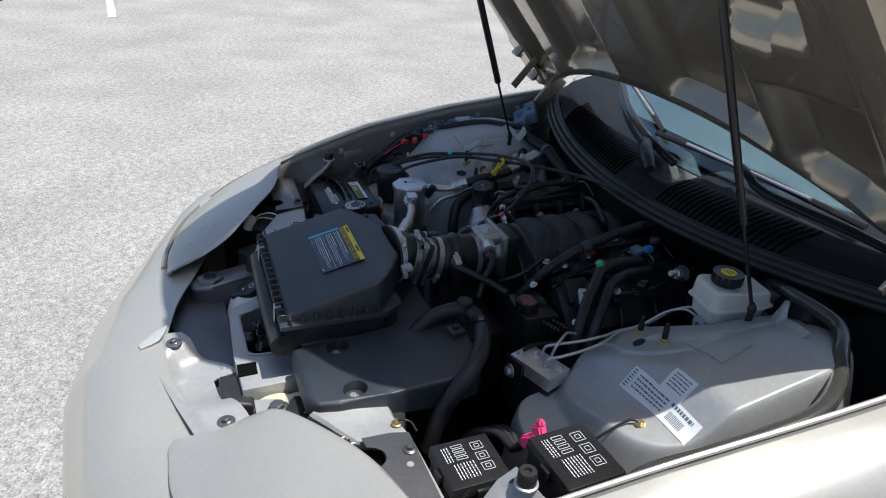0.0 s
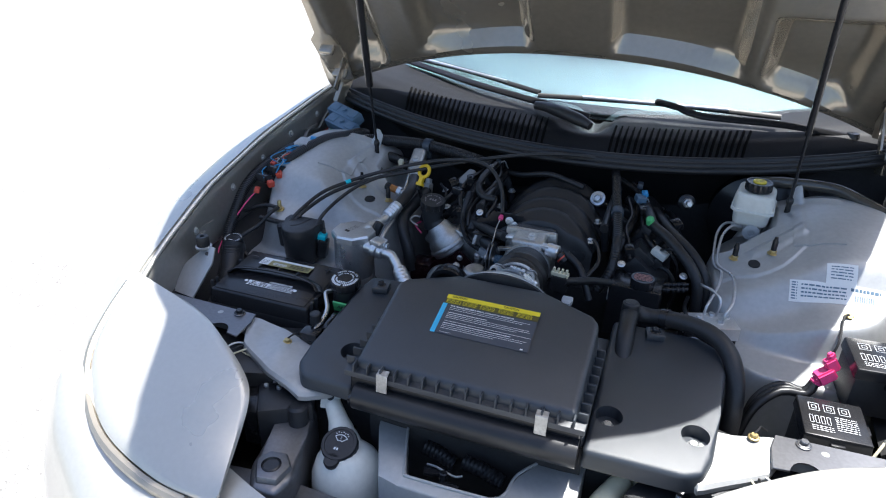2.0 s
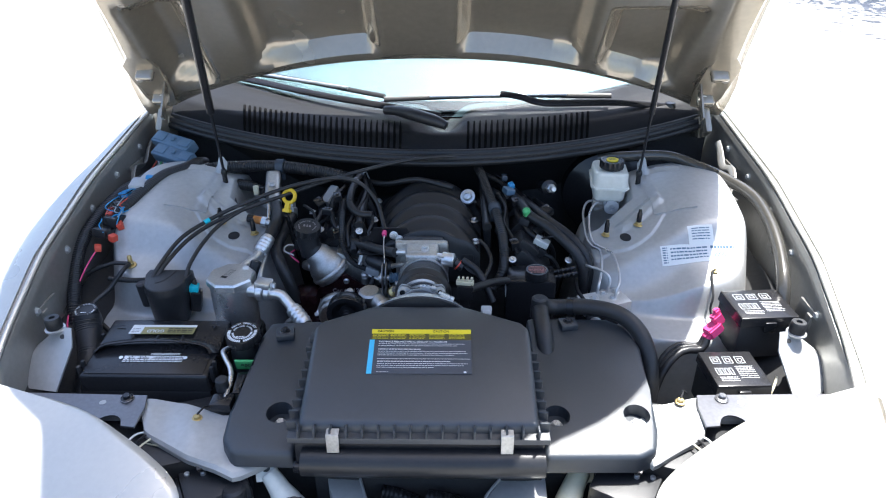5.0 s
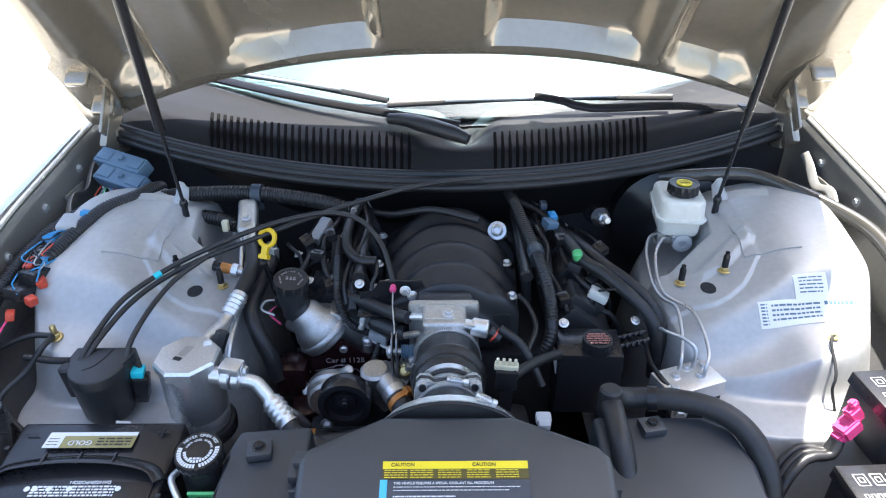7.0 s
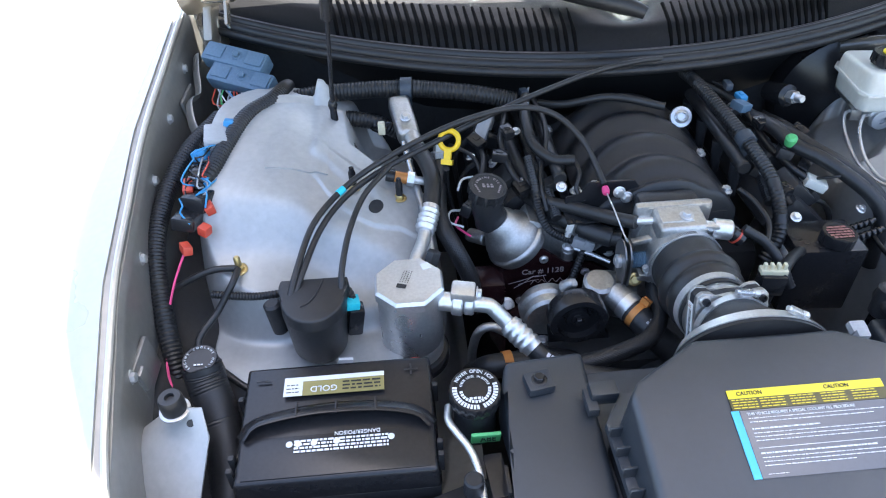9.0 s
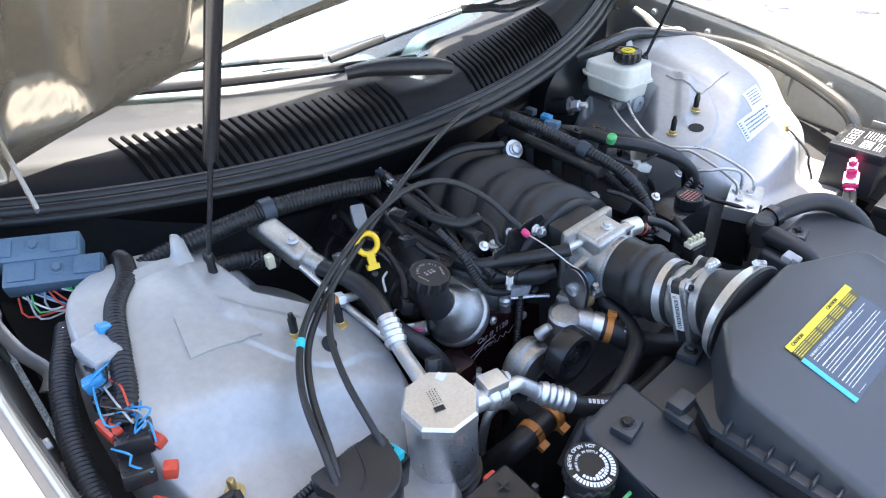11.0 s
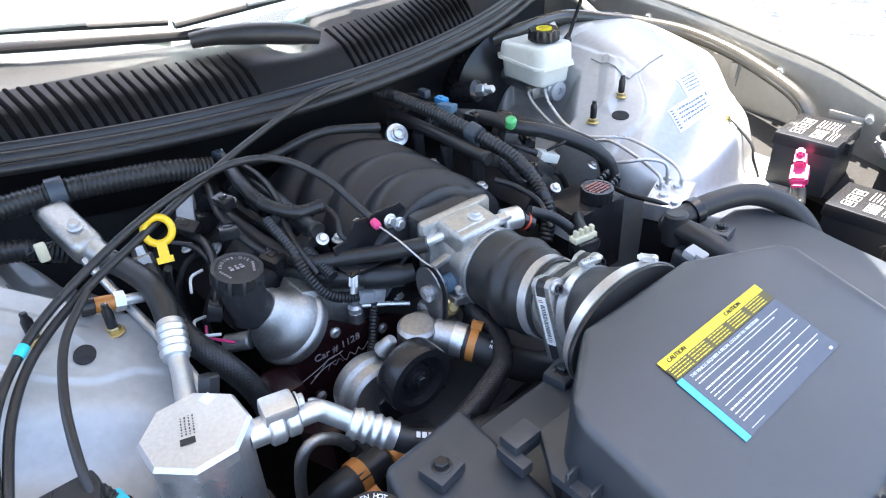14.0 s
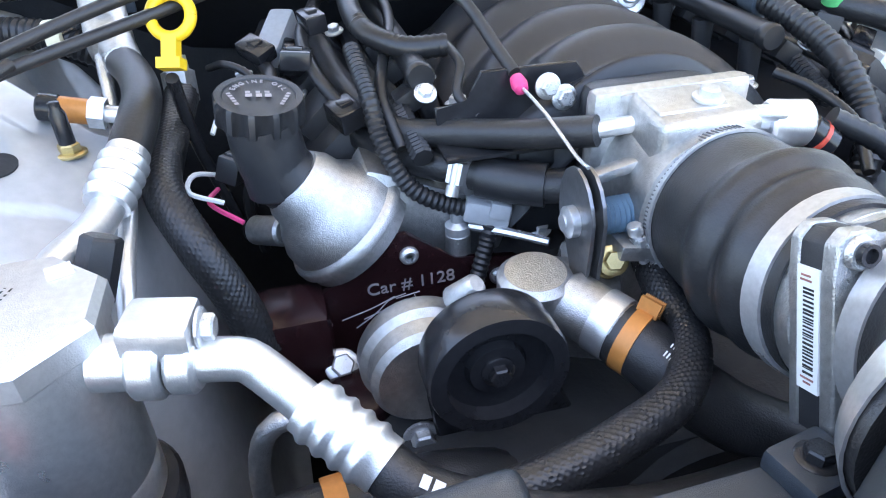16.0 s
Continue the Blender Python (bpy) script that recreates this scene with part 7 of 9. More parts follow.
cyl(bm, (-0.318, 0.062, 0.765), (-0.318, 0.062, 0.788), 0.011, 0.010, 16, 0.002)
part("valve_cap", bm, "black", hl, "small black valve cap")
bm = bmesh.new()
box(bm, (-0.312, 0.035, 0.762), (0.034, 0.028, 0.016), None, 0.004)
part("line_block", bm, "gloss", hl)
bm = bmesh.new()
box(bm, (-0.292, 0.075, 0.768), (0.02, 0.05, 0.004), (0, 0, 5), 0.001)
box(bm, (-0.284, 0.06, 0.776), (0.004, 0.03, 0.02), None, 0.001)
part("line_bracket", bm, "gloss", hl)


def hood_rest(side):
    """Painted brace that carries an adjustable rubber stop."""
    p = V(side * 0.621, 0.153, 0.815)
    t = thing("hood_stop_brace", (p.x, p.y, 0.72), "painted sheet metal brace topped with a rubber hood stop", "brace", "hood stop braces")
    bm = bmesh.new()

    def fn(u, v):
        q = 2 * u - 1
        a = V(lerp_table(v, [(0, 0.598), (0.3, 0.592), (0.7, 0.600), (1, 0.606)]), 0.146 - 0.074 * v, 0.826 - 0.075 * v)
        b = V(lerp_table(v, [(0, 0.645), (0.15, 0.652), (0.30, 0.672), (0.5, 0.692), (0.8, 0.706), (1, 0.704)]), lerp_table(v, [(0, 0.168), (0.35, 0.160), (1, 0.110)]), lerp_table(v, [(0, 0.810), (0.35, 0.778), (1, 0.730)]))
        c = a.lerp(b, u) - V(0.5, -0.58, 0.62) * 0.010 * abs(q) ** 3
        return V(side * c.x, c.y, c.z)

    sheet(bm, fn, 16, 20, 0.004)
    pl = part("brace_plate", bm, "bay", t)
    bm = bmesh.new()
    lathe(bm, [(0.0040, 0), (0.0040, 0.0008), (0, 0.0008)], frame_at(fn(0.20, 0.16) + V(side * -0.5, -0.58, 0.62) * 0.0012, V(side * -0.5, -0.58, 0.62)), 14)
    part("brace_hole", bm, "ink", pl)
    bm = bmesh.new()
    lathe(bm, [(0.013, 0), (0.013, 0.014), (0.0125, 0.022), (0.011, 0.025), (0.005, 0.025), (0.004, 0.021), (0, 0.021)], Matrix.Translation(p), 24)
    part("rubber_stop", bm, "rubber", t)
    bm = bmesh.new()
    lathe(bm, [(0.014, 0), (0.016, 0.001), (0.016, 0.004), (0.013, 0.005)], Matrix.Translation(p), 24)
    part("stop_nut", bm, "steel", t)


hood_rest(-1)
hood_rest(1)


def fender_looms():
    t = thing("wiring_loom", (-0.66, 0.42, 0.76), "black corrugated wiring loom with coloured connectors along the fender", "wiring")
    bm = bmesh.new()
    tube(bm, [(-0.545, 0.735, 0.890), (-0.548, 0.70, 0.902), (-0.560, 0.66, 0.906), (-0.590, 0.612, 0.908), (-0.612, 0.545, 0.900), (-0.628, 0.495, 0.888), (-0.645, 0.47, 0.878)], 0.0125, 12, corr=0.0014, pitch=0.005)
    part("loom_tube", bm, "loom", t)
    bm = bmesh.new()
    tube(bm, [(-0.640, 0.64, 0.892), (-0.672, 0.56, 0.885), (-0.690, 0.48, 0.866), (-0.692, 0.40, 0.842), (-0.680, 0.33, 0.80), (-0.662, 0.27, 0.76), (-0.655, 0.24, 0.70)], 0.0125, 12, corr=0.0014, pitch=0.005)
    part("loom_tube", bm, "loom", t)
    rng = random.Random(12)
    spots = [((-0.628, 0.560, 0.905), "greyp", (0.032, 0.050, 0.018)), ((-0.645, 0.528, 0.897), "blue", (0.022, 0.018, 0.014)), ((-0.640, 0.500, 0.885), "gloss", (0.030, 0.030, 0.020)),
             ((-0.655, 0.472, 0.880), "red", (0.014, 0.030, 0.014)), ((-0.640, 0.452, 0.872), "gloss", (0.034, 0.034, 0.022)), ((-0.625, 0.440, 0.868), "red", (0.012, 0.016, 0.014)),
             ((-0.652, 0.425, 0.862), "gloss", (0.030, 0.038, 0.018)), ((-0.628, 0.408, 0.856), "red", (0.014, 0.014, 0.014)), ((-0.612, 0.583, 0.912), "blue", (0.014, 0.016, 0.012)),
             ((-0.650, 0.385, 0.846), "red", (0.012, 0.024, 0.012)), ((-0.635, 0.478, 0.886), "blue", (0.016, 0.014, 0.012))]
    for p, mt, s in spots:
        bm = bmesh.new()
        box(bm, p, s, (rng.uniform(-15, 15), rng.uniform(-15, 15), rng.uniform(-30, 30)), min(s) * 0.18)
        part("connector", bm, mt, t)
    for i in range(13):
        y0 = rng.uniform(0.39, 0.54)
        x0 = -0.645 + rng.uniform(-0.02, 0.02)
        z0 = 0.80 + 0.19 * y0
        pts = [(x0, y0, z0 - 0.008)]
        for k in range(3):
            pts.append((x0 + rng.uniform(-0.022, 0.026), y0 + 0.02 * k + rng.uniform(-0.02, 0.03), z0 + rng.uniform(0.0, 0.012)))
        bm = bmesh.new()
        tube(bm, pts, 0.0012, 6, 0.006)
        part("wire", bm, rng.choice(["blue", "red", "blue", "gloss", "greyp", "gloss"]), t)
    bm = bmesh.new()
    tube(bm, [(-0.650, 0.385, 0.846), (-0.664, 0.35, 0.82), (-0.672, 0.31, 0.79), (-0.668, 0.26, 0.765), (-0.66, 0.235, 0.75)], 0.0016, 6, 0.01)
    part("wire", bm, "pink", t)
    # ground strap and its stud
    s = V(-0.588, 0.376, tower_height(0.588, 0.376))
    bolt(t, s, (0, -0.2, 1), 0.007, "brass", "ground_stud")
    bm = bmesh.new()
    lathe(bm, [(0.0045, 0), (0.0045, 0.016), (0.003, 0.018), (0, 0.018)], Matrix.Translation(s + V(0, 0, 0.004)), 10)
    part("stud_tip", bm, "brass", t)
    for pts in ([s + V(0, -0.004, 0.006), s + V(-0.03, -0.006, 0.008), s + V(-0.06, -0.012, 0.0), (-0.672, 0.36, 0.80)], [s + V(0, -0.006, 0.006), s + V(-0.004, -0.03, 0.004), (-0.612, 0.325, 0.79), (-0.635, 0.285, 0.77), (-0.60, 0.26, 0.74), (-0.57, 0.24, 0.73)]):
        bm = bmesh.new()
        tube(bm, pts, 0.0045, 10, 0.008)
        part("ground_cable", bm, "rubber", t)


fender_looms()


def computer_plug():
    t = thing("computer_connector", (-0.615, 0.765, 0.885), "pair of blue-grey engine computer plugs with bare wires", "connector")
    for k, off in enumerate((0.0, 0.036)):
        bm = bmesh.new()
        box(bm, (-0.617 - 0.010 * k, 0.742 + off, 0.900 + 0.020 * k), (0.112, 0.036, 0.030), (28, 6, -24), 0.005)
        b = part("plug_body", bm, "ecm", t)
        bolt(b, (-0.615 - 0.010 * k, 0.735 + off, 0.913 + 0.020 * k), (0, -0.47, 0.88), 0.006, "ecm", "plug_bolt")
        for x in (-0.033, 0.033):
            bm = bmesh.new()
            box(bm, (-0.617 - 0.010 * k + x, 0.735 + off - x * 0.44, 0.914 + 0.020 * k - x * 0.1), (0.030, 0.024, 0.004), (28, 6, -24), 0.0015)
            part("plug_rib", bm, "ecm", b)
    rng = random.Random(21)
    for i in range(22):
        x0 = -0.665 + 0.0045 * i
        bm = bmesh.new()
        tube(bm, [(x0, 0.728 - 0.4 * (x0 + 0.62), 0.888), (x0 + rng.uniform(-0.005, 0.02), 0.705 + rng.uniform(-0.01, 0.01) - 0.2 * (x0 + 0.62), 0.876), (x0 * 0.5 - 0.29, 0.705 + rng.uniform(-0.01, 0.01), 0.872), (-0.545, 0.690, 0.878 + rng.uniform(-0.006, 0.006))], 0.0013, 5, 0.01)
        part("wire", bm, rng.choice(["greyp", "red", "blue", "green", "lab_white", "pink", "gloss"]), t)


computer_plug()


def loom(pts, r, label, clip=None, mat="loom"):
    bm = bmesh.new()
    tube(bm, pts, r, 14, corr=r * 0.11, pitch=0.0055)
    t = tagged(new("wiring_loom", finish(bm, "wiring_loom", M[mat])), label, "wiring")
    for c, ax in clip or ():
        bm = bmesh.new()
        lathe(bm, [(r, -0.009), (r + 0.003, -0.009), (r + 0.003, 0.009), (r, 0.009)], frame_at(c, ax), 20)
        box(bm, Vector(c) + V(0, 0, -r - 0.008), (0.016, 0.006, 0.02), None, 0.002)
        part("loom_clip", bm, "clip", t)
    return t


loom([(-0.545, 0.70, 0.882), (-0.50, 0.705, 0.888), (-0.44, 0.700, 0.893), (-0.385, 0.695, 0.896), (-0.33, 0.69, 0.895), (-0.24, 0.675, 0.888), (-0.18, 0.668, 0.876)], 0.0145,
     "thick black corrugated loom along the firewall", [((-0.352, 0.693, 0.896), (1, -0.1, 0))])
loom([(-0.53, 0.69, 0.862), (-0.47, 0.675, 0.862), (-0.41, 0.66, 0.858), (-0.37, 0.655, 0.84)], 0.013, "short black corrugated loom behind the tower")
loom([(-0.455, 0.625, 0.862), (-0.430, 0.575, 0.842), (-0.405, 0.548, 0.832), (-0.39, 0.54, 0.829)], 0.0075, "thin black corrugated loom to the pressure switch")
loom([(0.108, 0.705, 0.890), (0.115, 0.66, 0.890), (0.128, 0.575, 0.880), (0.140, 0.505, 0.866), (0.150, 0.445, 0.846), (0.152, 0.405, 0.815), (0.146, 0.385, 0.79), (0.13, 0.375, 0.76)], 0.0100,
     "thick black corrugated loom beside the intake manifold", [((0.138, 0.52, 0.869), (0.1, -0.9, -0.2))])
loom([(-0.165, 0.66, 0.885), (-0.175, 0.60, 0.878), (-0.172, 0.545, 0.868), (-0.150, 0.512, 0.862), (-0.12, 0.505, 0.862)], 0.0085, "black corrugated injector loom")
loom([(0.068, 0.350, 0.842), (0.095, 0.335, 0.828), (0.11, 0.315, 0.81), (0.125, 0.30, 0.78)], 0.007, "thin black loom at the idle motor")
loom([(0.155, 0.345, 0.80), (0.125, 0.318, 0.812), (0.098, 0.288, 0.822), (0.080, 0.262, 0.832)], 0.0075, "thin black loom to the air flow meter plug")
bm = bmesh.new()
braid(bm, [(-0.310, 0.578, 0.824), (-0.318, 0.505, 0.812), (-0.318, 0.455, 0.806), (-0.302, 0.420, 0.785), (-0.285, 0.405, 0.75), (-0.275, 0.40, 0.71)], 0.0120)
lone("braided_sleeve", bm, "loom", "black woven sleeve beside the oil neck", "wiring")


def dipstick():
    t = thing("dipstick", (-0.300, 0.560, 0.78), "engine oil dipstick with a yellow plastic ring handle", "dipstick")
    m = Matrix.Translation((-0.298, 0.530, 0.893)) @ Matrix.Rotation(radians(-18), 4, "Z") @ Matrix.Rotation(radians(60), 4, "X")
    bm = bmesh.new()
    n = 36
    pts = [m @ V(0.0135 * math.cos(2 * math.pi * i / n), 0.0135 * math.sin(2 * math.pi * i / n), 0) for i in range(n + 1)]
    tube(bm, pts, 0.0040, 10, 0.004)
    bmesh.ops.create_cube(bm, size=1, matrix=m @ Matrix.Translation((0, -0.022, 0)) @ Matrix.Diagonal((0.010, 0.018, 0.008, 1)))
    bmesh.ops.create_cube(bm, size=1, matrix=m @ Matrix.Translation((0, -0.031, 0)) @ Matrix.Diagonal((0.016, 0.007, 0.011, 1)))
    part("handle", bm, "yellow", t, "yellow plastic ring")
    bm = bmesh.new()
    a = m @ V(0, -0.04, 0)
    tube(bm, [a, a + V(0.0, 0.012, -0.02), a + V(0.004, 0.02, -0.06), a + V(0.02, 0.02, -0.12)], 0.0045, 10, 0.01)
    part("tube", bm, "gloss", t)
    bm = bmesh.new()
    lathe(bm, [(0.009, -0.016), (0.0125, -0.014), (0.0125, 0.008), (0.009, 0.010), (0.008, 0.020), (0, 0.021)], frame_at((-0.310, 0.584, 0.832), (0.0, 0.35, 0.9)), 6)
    part("tube_fitting", bm, "alu", t)


dipstick()


def small_plug(p, s, rot, mat, label, wires=3, seed=1):
    bm = bmesh.new()
    box(bm, p, s, rot, min(s) * 0.2)
    t = tagged(new("connector", finish(bm, "connector", M[mat])), label, "connector")
    rng = random.Random(seed)
    for i in range(wires):
        bm = bmesh.new()
        q = Vector(p) + V(rng.uniform(-0.005, 0.005), 0, -0.004)
        tube(bm, [q, q + V(rng.uniform(-0.02, 0.02), 0.015, 0.004), q + V(rng.uniform(-0.02, 0.02), 0.03, -0.012), q + V(rng.uniform(-0.02, 0.02), 0.045, -0.035)], 0.0016, 6, 0.008)
        part("wire", bm, rng.choice(["gloss", "loom", "greyp"]), t)
    return t


small_plug((-0.232, 0.645, 0.842), (0.022, 0.052, 0.022), (25, 0, -25), "greyp", "grey plastic sensor plug behind the dipstick")
small_plug((-0.218, 0.628, 0.828), (0.030, 0.020, 0.026), (10, 20, 0), "gloss", "black sensor plug by the valve cover", 2, 2)
small_plug((0.175, 0.62, 0.868), (0.022, 0.026, 0.014), (0, 10, 20), "ecm", "blue-grey plug behind the engine", 3, 3)
small_plug((0.168, 0.665, 0.882), (0.012, 0.02, 0.012), (0, 0, 0), "clip", "small dark blue plug behind the engine", 2, 4)
small_plug((-0.165, 0.675, 0.885), (0.012, 0.016, 0.012), (0, 0, 10), "clip", "small dark blue plug on the fuel line", 1, 5)
small_plug((0.125, 0.545, 0.850), (0.010, 0.014, 0.012), (0, 0, 0), "red", "small red clip on the fuel rail", 0, 6)
small_plug((0.235, 0.470, 0.818), (0.032, 0.022, 0.014), (0, 20, -20), "white", "off-white plug bracket on the valve cover", 2, 7)
small_plug((-0.395, 0.62, 0.868), (0.011, 0.011, 0.02), (0, 0, 0), "cream", "olive plug hanging at the firewall", 1, 8)
for k, (pts, mt) in enumerate((([(-0.285, 0.50, 0.79), (-0.302, 0.485, 0.80), (-0.305, 0.465, 0.797), (-0.285, 0.462, 0.788)], "lab_white"), ([(-0.29, 0.49, 0.785), (-0.295, 0.47, 0.785), (-0.275, 0.455, 0.775)], "pink"),
                               ([(-0.262, 0.545, 0.818), (-0.28, 0.53, 0.824), (-0.288, 0.515, 0.815)], "lab_white"))):
    bm = bmesh.new()
    tube(bm, pts, 0.0018, 6, 0.005)
    lone("loose_wire", bm, mt, "thin loose wire by the valve cover", "wire")



def engine_wiring():
    """Branches of the engine loom, with their plugs, clips and fixings."""
    t = thing("engine_loom", (0, 0.6, 0.80), "branched black engine loom with small plugs and clips", "wiring")
    runs = [
        ([(-0.19, 0.70, 0.86), (-0.20, 0.64, 0.865), (-0.215, 0.58, 0.858), (-0.21, 0.53, 0.842), (-0.195, 0.50, 0.825)], 0.0052),
        ([(-0.16, 0.69, 0.88), (-0.145, 0.62, 0.872), (-0.150, 0.56, 0.862), (-0.165, 0.515, 0.850), (-0.172, 0.48, 0.836), (-0.166, 0.455, 0.812)], 0.0045),
        ([(-0.24, 0.68, 0.845), (-0.25, 0.62, 0.838), (-0.243, 0.57, 0.832), (-0.255, 0.52, 0.822), (-0.275, 0.49, 0.80)], 0.0060),
        ([(-0.12, 0.505, 0.862), (-0.118, 0.48, 0.856), (-0.125, 0.462, 0.842), (-0.115, 0.45, 0.83)], 0.0035),
        ([(-0.29, 0.62, 0.83), (-0.275, 0.585, 0.842), (-0.258, 0.565, 0.838), (-0.25, 0.545, 0.822)], 0.0032),
        ([(0.12, 0.70, 0.878), (0.165, 0.66, 0.868), (0.185, 0.60, 0.856), (0.19, 0.55, 0.842), (0.205, 0.50, 0.832), (0.225, 0.478, 0.822)], 0.0055),
        ([(0.15, 0.62, 0.862), (0.165, 0.57, 0.850), (0.16, 0.52, 0.838), (0.172, 0.47, 0.828), (0.18, 0.43, 0.812)], 0.0042),
        ([(0.24, 0.66, 0.83), (0.262, 0.60, 0.832), (0.255, 0.55, 0.826), (0.235, 0.51, 0.822)], 0.0048),
        ([(0.235, 0.470, 0.826), (0.252, 0.455, 0.838), (0.268, 0.462, 0.836), (0.27, 0.48, 0.82)], 0.0022),
        ([(0.105, 0.445, 0.835), (0.118, 0.42, 0.83), (0.125, 0.385, 0.818), (0.11, 0.35, 0.80)], 0.0040),
        ([(0.30, 0.40, 0.77), (0.295, 0.36, 0.772), (0.30, 0.32, 0.775), (0.315, 0.30, 0.765)], 0.0038),
    ]
    for pts, r in runs:
        bm = bmesh.new()
        tube(bm, pts, r, 10, 0.004, corr=r * 0.10, pitch=0.004)
        part("branch", bm, "loom", t)
    plugs = [((-0.196, 0.498, 0.824), (0.020, 0.026, 0.016), 20, "gloss"), ((-0.276, 0.488, 0.800), (0.016, 0.022, 0.018), -30, "black"), ((-0.205, 0.585, 0.868), (0.016, 0.024, 0.014), 15, "gloss"),
             ((-0.222, 0.545, 0.852), (0.022, 0.018, 0.014), -10, "gloss"), ((-0.250, 0.600, 0.846), (0.018, 0.028, 0.012), 35, "gloss"), ((0.188, 0.575, 0.862), (0.018, 0.022, 0.014), 10, "gloss"),
             ((0.205, 0.520, 0.842), (0.022, 0.028, 0.016), -25, "black"), ((0.176, 0.450, 0.822), (0.018, 0.020, 0.020), 15, "gloss"), ((0.258, 0.580, 0.838), (0.020, 0.024, 0.016), 30, "gloss"),
             ((0.182, 0.640, 0.872), (0.013, 0.020, 0.012), 10, "blue"), ((-0.170, 0.640, 0.884), (0.012, 0.016, 0.010), 0, "greyp"), ((0.230, 0.500, 0.830), (0.024, 0.016, 0.012), 40, "gloss")]
    for p, sz, a, mt in plugs:
        bm = bmesh.new()
        box(bm, p, sz, (a * 0.4, -a * 0.5, a), 0.002)
        q = Vector(p) + V(0, 0, sz[2] * 0.5)
        box(bm, q, (sz[0] * 0.5, sz[1] * 0.35, 0.004), (a * 0.4, -a * 0.5, a), 0.001)
        part("plug", bm, mt, t)
    for k, (p, ax) in enumerate((((-0.186, 0.615, 0.850), (-0.2, -0.2, 1)), ((-0.232, 0.505, 0.826), (-0.3, -0.3, 1)), ((-0.145, 0.470, 0.842), (0, -0.6, 0.8)), ((-0.262, 0.575, 0.834), (-0.4, 0, 1)), ((0.150, 0.470, 0.842), (0.2, -0.3, 1)),
                                 ((0.212, 0.588, 0.845), (0.4, -0.2, 1)), ((0.250, 0.530, 0.830), (0.3, -0.5, 1)), ((0.168, 0.395, 0.818), (0, -0.5, 1)), ((0.285, 0.425, 0.800), (0.2, -0.5, 1)), ((-0.10, 0.462, 0.846), (0, -0.7, 0.7)))):
        bolt(t, p, ax, 0.0052, "bright" if k % 3 else "steel", "fixing_bolt")


engine_wiring()

